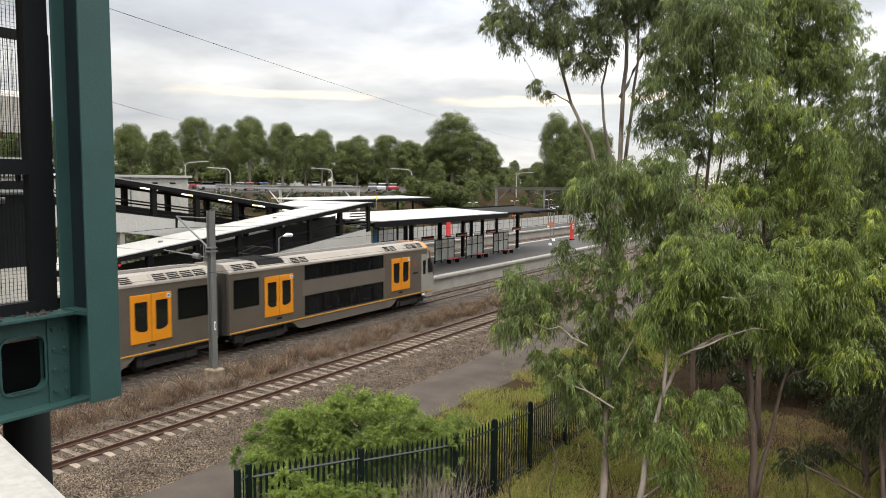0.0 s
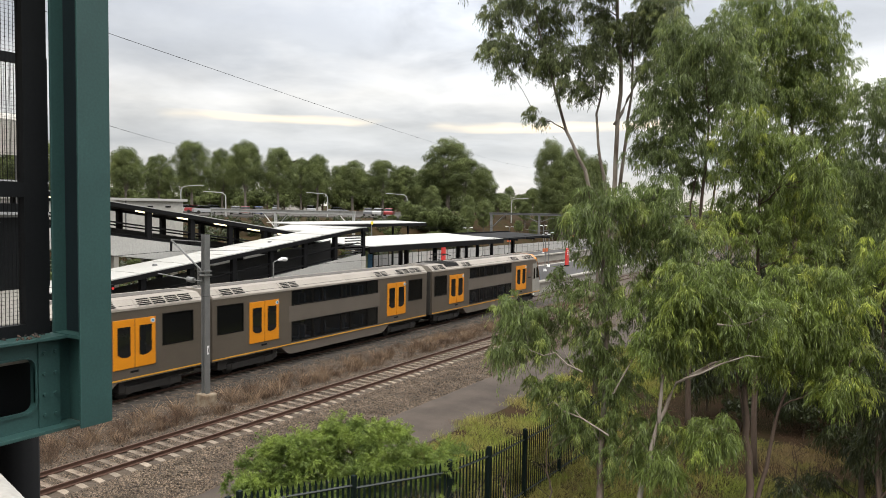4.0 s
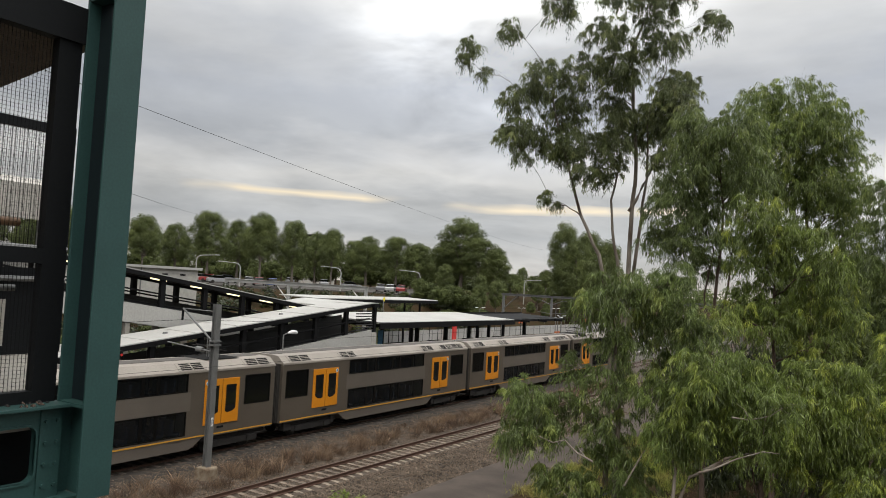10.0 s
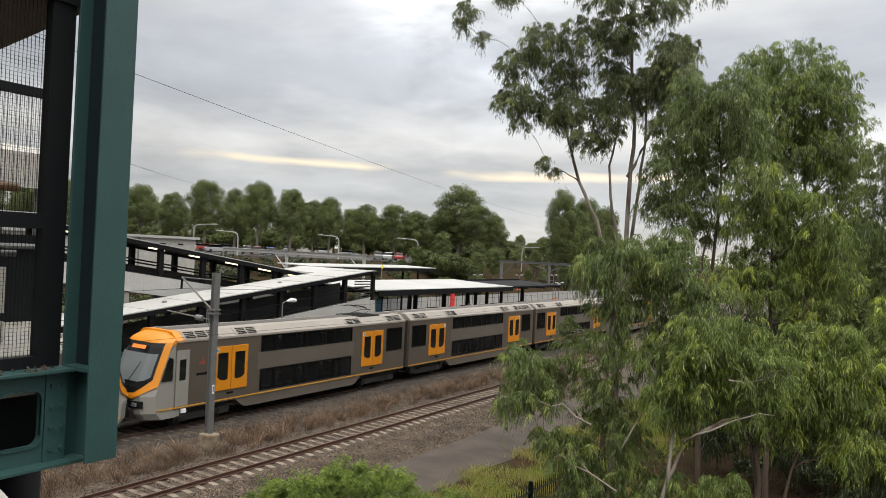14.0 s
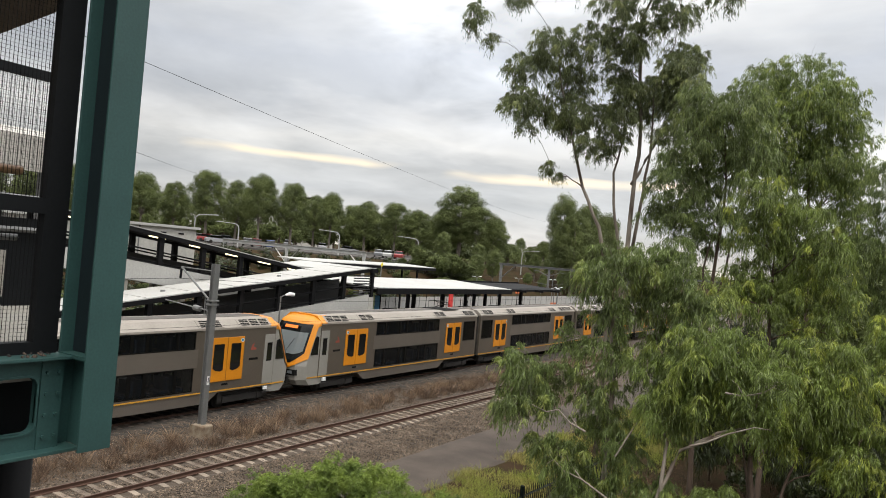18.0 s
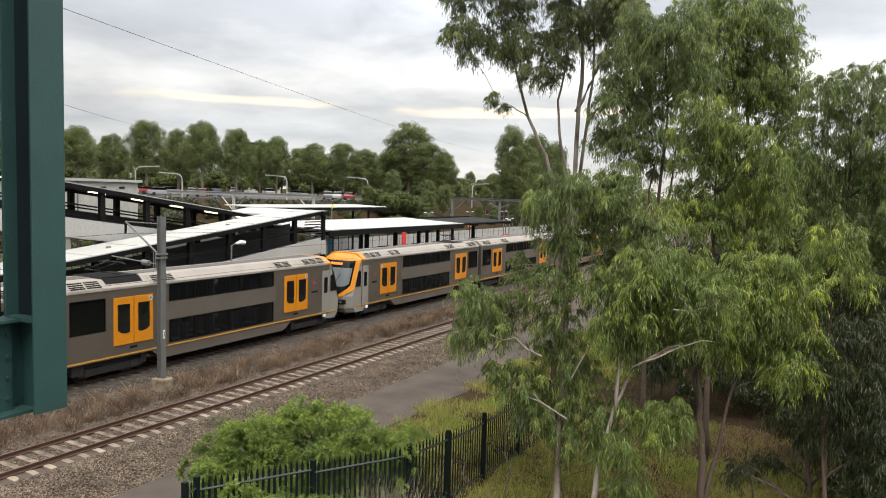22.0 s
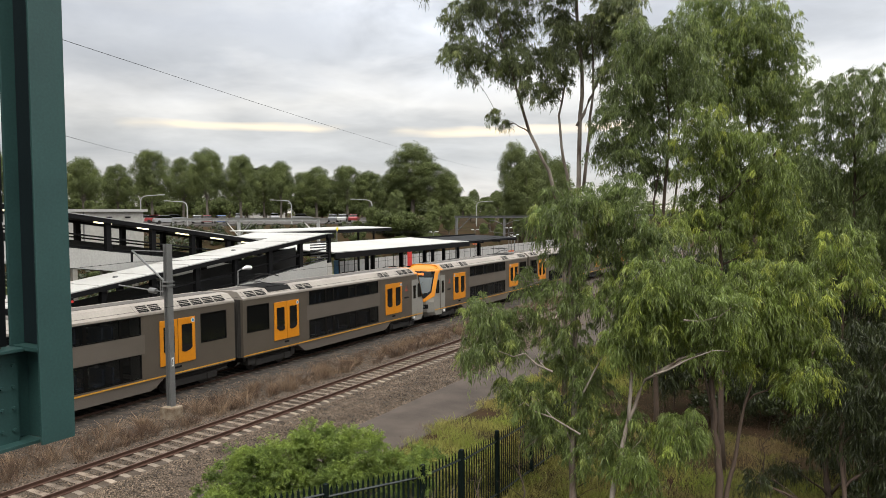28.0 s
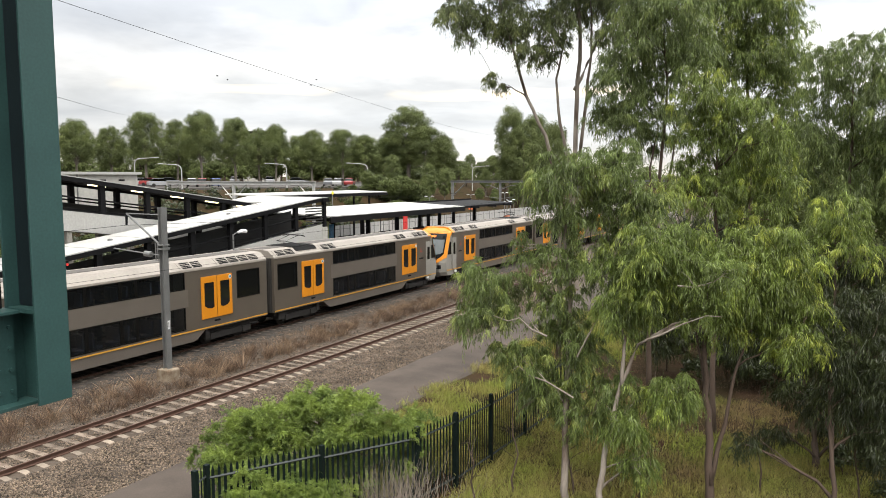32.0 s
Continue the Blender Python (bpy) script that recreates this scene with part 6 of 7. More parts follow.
gums.append(gum_tree('tall sparse gum tree with pale forked trunk', LEAF_GREY, BARK,
    trunk=[(-12.64, 37.60, 3.77), (-12.58, 37.99, 9.41), (-12.41, 37.85, 12.87), (-12.16, 37.48, 16.01), (-12.24, 36.83, 18.80), (-12.14, 36.04, 21.50), (-11.32, 35.66, 23.24)],
    crown=[(-13.0, 34.5, 21.9, 1.28), (-11.0, 35.5, 23.4, 1.30), (-8.5, 37.3, 22.8, 0.84), (-12.6, 35.3, 20.5, 1.34), (-10.7, 36.4, 21.8, 1.31), (-10.3, 37.9, 20.0, 1.21), (-12.7, 36.2, 18.1, 0.88), (-12.5, 35.0, 24.4, 1.31), (-10.2, 36.5, 24.7, 1.22), (-10.6, 37.0, 18.4, 1.18), (-11.5, 35.3, 24.9, 1.20), (-12.8, 36.1, 16.6, 0.99), (-13.5, 36.9, 15.7, 0.83), (-12.0, 37.9, 17.4, 0.91), (-11.1, 37.0, 16.1, 0.70), (-12.8, 36.9, 17.9, 1.07), (-11.4, 38.0, 18.5, 1.09), (-13.8, 36.4, 15.1, 0.59), (-10.2, 36.6, 19.2, 0.95), (-9.6, 36.4, 18.2, 0.95), (-10.6, 36.9, 17.6, 0.85), (-8.9, 36.7, 17.4, 0.85), (-13.0, 36.4, 20.2, 0.9), (-13.3, 36.7, 19.2, 0.85), (-10.0, 36.7, 16.2, 0.85), (-9.1, 36.9, 16.3, 0.8)],
    radius=0.16, leaf=0.18, density=1.35, stems=[[(-12.78, 37.92, 9.40), (-13.29, 37.65, 11.70), (-13.41, 37.37, 14.02), (-12.93, 37.22, 16.03), (-12.68, 36.88, 17.99)], [(-12.32, 38.06, 9.99), (-11.96, 37.97, 13.16), (-11.68, 37.78, 15.15), (-11.57, 37.19, 18.22), (-10.58, 36.82, 20.59)], [(-12.52, 37.75, 13.44), (-11.54, 37.78, 15.43), (-10.84, 37.73, 16.81)]]))
gums.append(gum_tree('leaning gum stem with hanging leaf clusters', LEAF_GREY, BARK,
    trunk=[(-12.88, 36.81, 7.69), (-13.65, 36.50, 11.05), (-14.51, 36.00, 13.04), (-15.05, 35.40, 15.60), (-15.54, 34.69, 17.86), (-15.71, 33.97, 20.06)],
    crown=[(-18.7, 30.8, 21.1, 0.62), (-19.4, 31.6, 20.6, 0.52), (-17.7, 32.8, 22.4, 0.71), (-14.6, 32.5, 22.9, 1.02), (-15.8, 33.9, 19.9, 1.28), (-17.3, 34.4, 19.1, 1.30), (-17.2, 33.4, 17.1, 0.97), (-16.7, 34.6, 17.1, 0.87), (-15.3, 35.6, 18.8, 1.37), (-14.7, 34.9, 16.7, 0.86), (-18.9, 32.7, 20.2, 0.41), (-13.7, 32.2, 24.0, 0.96), (-14.0, 34.5, 20.2, 1.10), (-18.0, 34.4, 17.1, 0.77), (-16.9, 33.6, 15.8, 0.45), (-15.5, 34.9, 17.2, 0.93), (-15.3, 36.0, 16.3, 0.89), (-14.4, 35.1, 15.2, 0.69), (-16.1, 35.0, 16.5, 0.58), (-14.2, 36.6, 16.9, 1.01), (-15.9, 34.9, 14.0, 0.46), (-15.9, 35.8, 13.6, 0.35)],
    radius=0.12, leaf=0.18, density=1.35))
gums.append(gum_tree('large rounded gum tree behind the others', LEAF_MID, BROWN_BARK,
    trunk=[(-3.98, 44.18, -3.37), (-4.48, 45.73, 6.13), (-4.86, 45.64, 12.56), (-5.10, 45.07, 16.88)],
    crown=[(-7.0, 43.5, 17.7, 2.07), (-5.1, 44.6, 18.2, 2.25), (-3.6, 45.8, 17.3, 1.94), (-2.9, 44.6, 15.3, 1.54), (-6.0, 45.1, 15.7, 2.12), (-3.8, 46.5, 14.2, 1.88), (-2.5, 45.1, 12.9, 1.21), (-7.5, 45.1, 16.1, 1.72), (-2.7, 47.1, 11.3, 1.54), (-4.5, 44.8, 15.9, 2.03), (-5.8, 44.8, 20.0, 2.28), (-3.9, 43.6, 18.9, 1.67), (-7.4, 43.9, 19.9, 1.70)],
    radius=0.16, leaf=0.23, density=1.0))
gums.append(gum_tree('rounded gum tree at the edge of the thicket', LEAF_DARK, BROWN_BARK,
    trunk=[(0.73, 36.07, -3.08), (0.41, 37.73, 4.20), (0.29, 38.03, 9.27), (0.22, 37.82, 13.00)],
    crown=[(-0.8, 36.7, 13.9, 1.16), (0.6, 37.5, 14.3, 1.29), (-0.4, 38.4, 12.6, 1.49), (1.3, 37.1, 12.1, 1.55), (-1.1, 38.0, 10.8, 1.41), (0.7, 38.8, 10.2, 1.67), (2.1, 37.2, 13.3, 1.39), (2.3, 38.1, 10.2, 1.70), (-1.7, 39.0, 8.8, 1.45), (0.0, 37.6, 8.0, 1.51), (1.8, 38.4, 8.0, 1.60), (3.1, 36.9, 8.5, 1.65)],
    radius=0.13, leaf=0.21, density=1.1))
gums.append(gum_tree('low bright sapling at the edge of the thicket', LEAF_BRIGHT, BROWN_BARK,
    trunk=[(0.11, 26.54, -1.51), (-0.01, 27.57, 1.62), (-0.09, 28.26, 4.98), (-0.13, 28.49, 7.28)],
    crown=[(-0.1, 27.8, 7.8, 0.78), (0.4, 28.3, 7.3, 0.63), (-0.6, 28.9, 7.0, 0.65), (-0.0, 27.9, 6.8, 0.83), (0.7, 28.4, 6.4, 0.72)],
    radius=0.09, leaf=0.2, density=0.9))
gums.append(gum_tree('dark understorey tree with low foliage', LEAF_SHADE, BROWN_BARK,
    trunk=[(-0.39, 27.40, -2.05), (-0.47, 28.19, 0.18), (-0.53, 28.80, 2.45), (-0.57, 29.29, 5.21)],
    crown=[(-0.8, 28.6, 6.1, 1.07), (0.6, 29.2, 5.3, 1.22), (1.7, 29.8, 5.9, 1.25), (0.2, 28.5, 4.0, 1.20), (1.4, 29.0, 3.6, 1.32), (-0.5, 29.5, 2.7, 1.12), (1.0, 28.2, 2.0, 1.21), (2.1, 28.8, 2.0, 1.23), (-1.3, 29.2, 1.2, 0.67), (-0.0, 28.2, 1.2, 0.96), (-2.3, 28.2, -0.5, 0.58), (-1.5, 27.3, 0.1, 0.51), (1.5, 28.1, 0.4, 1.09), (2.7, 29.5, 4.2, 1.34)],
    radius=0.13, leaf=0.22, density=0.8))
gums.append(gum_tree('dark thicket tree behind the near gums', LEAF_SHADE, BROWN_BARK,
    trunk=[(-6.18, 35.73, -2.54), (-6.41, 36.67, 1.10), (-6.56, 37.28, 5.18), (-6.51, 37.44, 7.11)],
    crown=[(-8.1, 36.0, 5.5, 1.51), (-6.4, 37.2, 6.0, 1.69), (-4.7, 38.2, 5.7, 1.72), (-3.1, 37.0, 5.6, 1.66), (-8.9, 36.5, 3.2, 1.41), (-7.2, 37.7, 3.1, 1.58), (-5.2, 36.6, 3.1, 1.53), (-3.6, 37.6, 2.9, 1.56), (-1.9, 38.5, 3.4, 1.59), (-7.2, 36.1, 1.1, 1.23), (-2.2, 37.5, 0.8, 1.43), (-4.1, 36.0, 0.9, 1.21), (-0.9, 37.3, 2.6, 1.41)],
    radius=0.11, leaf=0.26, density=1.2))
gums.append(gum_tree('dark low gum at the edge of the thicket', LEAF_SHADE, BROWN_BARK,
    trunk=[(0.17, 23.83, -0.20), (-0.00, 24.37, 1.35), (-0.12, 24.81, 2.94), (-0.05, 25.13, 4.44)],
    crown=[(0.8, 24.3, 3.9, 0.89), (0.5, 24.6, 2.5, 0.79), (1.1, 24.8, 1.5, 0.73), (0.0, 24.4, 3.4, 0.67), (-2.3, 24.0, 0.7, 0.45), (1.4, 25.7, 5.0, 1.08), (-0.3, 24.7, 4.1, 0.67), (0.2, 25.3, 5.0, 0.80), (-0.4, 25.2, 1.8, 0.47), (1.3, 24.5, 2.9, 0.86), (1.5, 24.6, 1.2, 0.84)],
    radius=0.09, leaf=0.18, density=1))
part("dead_branch", Shape().tube([(-7.75, 21.04, 4.11), (-8.21, 20.91, 4.31), (-8.58, 20.83, 4.64), (-8.89, 20.68, 4.54), (-9.31, 20.53, 4.70)], [0.035, 0.029, 0.023, 0.017, 0.011], 6), BLEACHED, gums[0], "bleached bare branch")
part("dead_branch", Shape().tube([(-8.00, 20.98, 4.25), (-8.14, 20.96, 4.40), (-8.38, 20.94, 4.76)], [0.022, 0.014, 0.007], 6), BLEACHED, gums[0], "bleached bare branch")
part("dead_branch", Shape().tube([(-6.80, 20.79, 2.39), (-7.60, 20.64, 2.82), (-8.11, 20.50, 2.98), (-8.43, 20.45, 3.24), (-8.58, 20.35, 3.12)], [0.030, 0.025, 0.019, 0.014, 0.009], 6), BLEACHED, gums[0], "bleached bare branch")
part("dead_branch", Shape().tube([(-7.60, 20.64, 2.82), (-7.96, 20.61, 3.18), (-8.16, 20.62, 3.50)], [0.018, 0.012, 0.005], 6), BLEACHED, gums[0], "bleached bare branch")
part("dead_branch", Shape().tube([(-6.85, 21.21, 3.54), (-6.56, 21.46, 4.22), (-6.25, 21.70, 4.90), (-6.22, 21.82, 5.58)], [0.030, 0.023, 0.016, 0.009], 6), BLEACHED, gums[0], "bleached bare branch")
part("dead_branch", Shape().tube([(-4.66, 20.64, 4.41), (-4.29, 20.75, 4.56), (-3.78, 20.91, 4.87), (-3.14, 21.07, 5.15), (-2.74, 21.12, 5.15)], [0.034, 0.028, 0.022, 0.016, 0.010], 6), BARK, gums[1], "bare grey branch")
part("dead_branch", Shape().tube([(-3.94, 21.06, 5.93), (-3.49, 21.13, 5.91), (-3.01, 21.23, 6.08), (-2.74, 21.30, 6.31)], [0.030, 0.023, 0.016, 0.009], 6), BLEACHED, gums[1], "bleached bare branch")
part("dead_branch", Shape().tube([(-3.49, 21.13, 5.91), (-3.67, 21.14, 6.19), (-3.85, 21.13, 6.31)], [0.016, 0.010, 0.005], 6), BLEACHED, gums[1], "bleached bare branch")


# ---- rows of gum trees behind the car park and along the line ----
def shell_leaves(crown, leaf, cover, seed, cap=10**9):
    """Loose leaves on the rounded surfaces of the masses of a crown that is seen from afar."""
    r = np.random.default_rng(seed)
    out = []
    for cx, cy, cz, rad in crown:
        n = int(min(cap, cover * 12.57 * rad * rad / (0.25 * leaf * leaf)))
        d = r.normal(size=(n, 3))
        d /= np.linalg.norm(d, axis=1, keepdims=True)
        lump = 1.0 + 0.13 * np.sin(5.0 * d[:, :1] + 3.0 * d[:, 1:2] + cx) * np.cos(4.0 * d[:, 2:] + cy)
        p = np.array((cx, cy, cz)) + d * rad * lump * (1.07 - 0.55 * r.random((n, 1)) ** 1.6) * (1, 1, 0.82)
        face = d + r.normal(scale=0.35, size=(n, 3))
        u = np.cross(face, r.normal(size=(n, 3)))
        u /= np.linalg.norm(u, axis=1, keepdims=True)
        w = np.cross(u, face)
        w /= np.linalg.norm(w, axis=1, keepdims=True) + 1e-9
        ll = leaf * r.uniform(0.6, 1.25, (n, 1))
        out.append(np.stack([p - u * ll * 0.5, p + w * ll * 0.25, p + u * ll * 0.5, p - w * ll * 0.25], 1))
    return np.concatenate(out)


def far_tree(seed, height, spread, blobs=58, leaf=0.20, cover=0.46, label="rounded grey-green gum tree in the row behind the station", mat=None, low=-0.75, bark=None):
    """A gum seen from afar: a domed crown of overlapping clumps over bare forking limbs."""
    r = random.Random(seed)
    t = thing("gum_tree", label, "tree", group="far gum trees")
    part("trunk", Shape().tube([(0, 0, -0.5), (0.1, 0, height * 0.25), (0.25, 0.1, height * 0.5), (0.1, 0, height * 0.8)], [0.021 * height * k for k in (1.0, 0.8, 0.55, 0.18)], 6), bark or PALE_TRUNK, t)
    crown = []
    lobes = [(r.uniform(0, 6.28), r.uniform(0.72, 1.12)) for _ in range(5)]
    for i in range(blobs):
        rise = low + (0.97 - low) * ((i + 0.5) / blobs) ** 0.85
        a = 2.4 * i + r.uniform(-0.4, 0.4)
        br = spread * r.uniform(0.08, 0.17)
        flat = math.sqrt(1 - min(0.98, rise * rise)) * (1.0 if rise > 0 else 1.0 + 0.35 * rise)
        k = r.uniform(0.55, 1.06) * max(lobes, key=lambda q: math.cos(a - q[0]))[1]
        crown.append(((spread * 0.5 - br) * flat * k * math.cos(a), (spread * 0.5 - br) * flat * k * math.sin(a), height * 0.56 + (height * 0.44 - br) * rise * r.uniform(0.88, 1.04), br))
    for c in crown[::7]:
        part("limb", Shape().tube(limb_points((0.1, 0, height * 0.3), c[:3], r, 3), [0.007 * height * k for k in (1.0, 0.8, 0.5, 0.3)], 5), bark or PALE_TRUNK, t)
    tagged(part("crown", quads_mesh("crown", shell_leaves(crown, leaf, cover, seed)), mat or LEAF_FAR, t), kind="stuff")
    return t


def place_far(source, x, y, turn, size, tall=None):
    m = pose(x, y, ground_height(x, y) - 0.1, 0, 0, turn)
    t = copy_thing(source, m)
    t.scale = (size, size, tall or size)
    return t


FAR_SIZES = ((14.0, 8.5, -0.72), (13.0, 8.0, -0.62), (15.0, 9.0, -0.85), (12.5, 8.5, -0.55))
far_sources = [far_tree(900 + i, h, s, low=lo) for i, (h, s, lo) in enumerate(FAR_SIZES)]
for i, s in enumerate(far_sources):
    x, y = -160 + 5.5 * i, 78 + 4.5 * i
    s.matrix_basis = pose(x, y, ground_height(x, y) - 0.1)
coarse = [far_tree(920 + i, h, s, 40, leaf=0.46, cover=0.42, low=-0.9, bark=BROWN_BARK) for i, (h, s) in enumerate(((14.0, 9.0), (15.5, 9.5)))]
for i, s in enumerate(coarse):
    s.matrix_basis = pose(-6 + 9 * i, 66 + 5 * i, ground_height(-6, 66) - 0.1)
low_tree = far_tree(931, 5.5, 6.0, 44, 0.30, 0.5, "low dark olive tree below the row of gums", LEAF_OLIVE, -0.95)
low_tree.matrix_basis = pose(-128, 80, ground_height(-128, 80) - 0.1)
rr = random.Random(77)
# the row behind the car park: bearing to the left of +y, rise of the top over the eye (degrees), distance, spread, which tree
ROW = ((57.5, 4.2, 131, 8, 0), (54.6, 4.0, 130, 7.5, 3), (52.4, 3.5, 140, 7.5, 1), (50.1, 4.75, 130, 8.5, 0), (48.0, 4.1, 142, 8, 1), (46.3, 4.85, 131, 8.5, 3), (43.9, 4.5, 133, 8, 0), (42.2, 3.6, 145, 7, 1), (41.0, 3.95, 135, 7, 3), (39.2, 3.2, 150, 8, 0),
       (38.3, 3.5, 136, 8, 1), (36.0, 3.7, 138, 8, 0), (34.3, 3.2, 140, 8, 3), (32.8, 2.9, 150, 8, 1), (31.0, 5.4, 160, 13, 2), (29.6, 4.0, 157, 10, 0), (28.3, 3.1, 158, 8, 1), (32.0, 3.6, 163, 9, 0), (23.1, 5.45, 162, 9, 2), (21.3, 5.0, 165, 9, 0), (22.2, 4.0, 160, 10, 1), (19.8, 4.3, 168, 8, 3), (26.2, 1.7, 210, 4.0, 2), (25.2, 1.1, 205, 7, 1), (27.1, 1.2, 205, 8, 0), (24.4, 1.6, 200, 6, 3))
for bearing, rise, away, spread, kind in ROW:
    away += 24 if away < 153 else 6
    x, y = -away * math.sin(radians(bearing)), away * math.cos(radians(bearing))
    tall = 9.6 + away * math.tan(radians(rise)) - ground_height(x, y)
    place_far(far_sources[kind], x, y, rr.uniform(0, 360), 1.13 * spread / FAR_SIZES[kind][1], tall / FAR_SIZES[kind][0])
# more crowns behind the row
for i in range(24):
    bearing, away = 29 + 1.45 * i + rr.uniform(-0.4, 0.4), rr.uniform(178, 200)
    place_far(rr.choice(coarse), -away * math.sin(radians(bearing)), away * math.cos(radians(bearing)), rr.uniform(0, 360), rr.uniform(0.75, 0.95), rr.uniform(0.62, 0.80))
# lower trees in front of the row, leafy to the ground
for i in range(32):
    bearing, away = 28 + 0.97 * i + rr.uniform(-0.5, 0.5), rr.uniform(176, 186)
    place_far(low_tree, -away * math.sin(radians(bearing)), away * math.cos(radians(bearing)), rr.uniform(0, 360), rr.uniform(0.8, 1.4), rr.uniform(0.6, 1.3))


# leafy to the ground at the end of the car park
for bearing, away, wide, tall in ((33.4, 129, 0.9, 0.75), (32.4, 127, 1.0, 0.9), (31.4, 130, 1.1, 1.0), (30.4, 131, 1.0, 0.85), (29.4, 129, 0.9, 0.7), (31.9, 122, 0.8, 0.6)):
    place_far(low_tree, -away * math.sin(radians(bearing)), away * math.cos(radians(bearing)), rr.uniform(0, 360), wide, tall)


# scrub on the bank below the car park
def shrub_source(seed, mat, label, leaf=0.15, low=-0.3, cover=0.4):
    t = far_tree(seed, 1.7, 2.0, 12, leaf, cover, label, mat, low, BROWN_BARK)
    tagged(t, label, "shrub", "low shrubs")
    t.name = "shrub"
    return t


scrub = shrub_source(950, LEAF_FAR, "low grey-green scrub on the bank")
scrub.matrix_basis = pose(-70, 60, ground_height(-70, 60))
for i in range(30):
    f = i / 29
    y = 70 + 95 * f
    x = -74 + 12 * rr.random()
    if y < 104:
        place_far(scrub, x, y, rr.uniform(0, 360), rr.uniform(0.8, 1.4))
    else:
        place_far(rr.choice(far_sources), x, y, rr.uniform(0, 360), rr.uniform(0.25, 0.5))
for i in range(44):
    place_far(low_tree, rr.uniform(-76, -61), rr.uniform(40, 112), rr.uniform(0, 360), rr.uniform(0.22, 0.5), rr.uniform(0.2, 0.42))
for i in range(36):
    place_far(scrub, rr.uniform(-75, -61), rr.uniform(26, 72), rr.uniform(0, 360), rr.uniform(0.7, 1.3))
for i in range(46):
    f = i / 45
    place_far(scrub, -172 + 112 * f + rr.uniform(-2, 2), 88 + 76 * f + rr.uniform(-3, 5), rr.uniform(0, 360), rr.uniform(1.8, 3.4))
# dark woodland behind the near trees
for i in range(16):
    x, y = rr.uniform(-14, 30), rr.uniform(50, 92)
    if x < -6 and y < 66:
        y += 20
    place_far(rr.choice(coarse), x, y, rr.uniform(0, 360), rr.uniform(0.7, 1.05))
for i in range(8):
    place_far(rr.choice(coarse), rr.uniform(-14, 20), rr.uniform(95, 150), rr.uniform(0, 360), rr.uniform(0.8, 1.2))
for i in range(8):
    place_far(rr.choice(coarse), rr.uniform(-2, 24), rr.uniform(40, 48), rr.uniform(0, 360), rr.uniform(0.3, 0.5))
# unseen trees beside the stairs, added to shade the clearing
for x, y, s in ((13.5, 18, 0.85), (12, 24, 0.8), (15, 29, 1.0)):
    place_far(rr.choice(coarse), x, y, rr.uniform(0, 360), s)
# undergrowth in the thicket, its leaves darkened for the shade there
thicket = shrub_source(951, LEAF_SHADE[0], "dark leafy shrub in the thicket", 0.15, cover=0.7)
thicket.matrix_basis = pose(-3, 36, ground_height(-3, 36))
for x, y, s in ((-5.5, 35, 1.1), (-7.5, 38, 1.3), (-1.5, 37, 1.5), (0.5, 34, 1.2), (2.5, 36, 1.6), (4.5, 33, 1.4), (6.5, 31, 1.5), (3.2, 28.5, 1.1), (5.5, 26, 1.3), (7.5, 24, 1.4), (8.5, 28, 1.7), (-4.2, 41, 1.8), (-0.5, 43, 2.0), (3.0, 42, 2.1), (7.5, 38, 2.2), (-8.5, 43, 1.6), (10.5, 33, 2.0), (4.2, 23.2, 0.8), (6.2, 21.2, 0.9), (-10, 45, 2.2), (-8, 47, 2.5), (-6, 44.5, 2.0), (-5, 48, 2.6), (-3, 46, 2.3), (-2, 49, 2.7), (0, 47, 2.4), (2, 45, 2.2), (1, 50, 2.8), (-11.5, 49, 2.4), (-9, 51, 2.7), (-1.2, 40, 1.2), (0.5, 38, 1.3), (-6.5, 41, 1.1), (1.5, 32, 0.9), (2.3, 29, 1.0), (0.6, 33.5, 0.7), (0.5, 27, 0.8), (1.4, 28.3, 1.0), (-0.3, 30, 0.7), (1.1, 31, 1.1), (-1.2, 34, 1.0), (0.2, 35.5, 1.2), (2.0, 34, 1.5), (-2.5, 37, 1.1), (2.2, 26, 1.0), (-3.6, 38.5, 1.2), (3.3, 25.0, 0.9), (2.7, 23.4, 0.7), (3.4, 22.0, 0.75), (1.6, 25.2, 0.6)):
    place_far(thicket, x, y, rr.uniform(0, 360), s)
# low scrub all over the bank
br = np.random.default_rng(19)
clumps = []
for i in range(1000):
    x, y = br.uniform(-101, -60), br.uniform(36, 118)
    if ground_height(x, y) > 7.05 or noise.noise((x * 0.12, y * 0.12, 1.0)) < -0.5:
        continue
    g = ground_height(x, y)
    size = br.uniform(0.5, 1.3) * (1.0 if g < 5.0 else 0.75 if g < 6.6 else 0.45)
    clumps.append((x, y, g + 0.3 * size, size))
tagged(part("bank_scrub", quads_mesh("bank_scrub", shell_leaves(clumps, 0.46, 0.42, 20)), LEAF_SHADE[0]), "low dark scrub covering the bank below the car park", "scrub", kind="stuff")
# distant woods closing the view
r = np.random.default_rng(5)
ridge = []
for i in range(150):
    f = i / 149
    x, y = -340 + 400 * f + r.uniform(-8, 8), 130 + 230 * math.sin(1.4 * f) + r.uniform(-10, 10)
    ridge.append((x, y, ground_height(x, y) + r.uniform(0.5, 4.5), r.uniform(4.0, 6.5)))
tagged(part("distant_woods", quads_mesh("distant_woods", shell_leaves(ridge, 1.3, 0.5, 6)), LEAF_FAR), "dark line of distant woods on the horizon", "woods", kind="stuff")

# ---- palisade fence ----
fence = thing("palisade_fence", "black-green steel palisade fence with pointed pales", "fence")
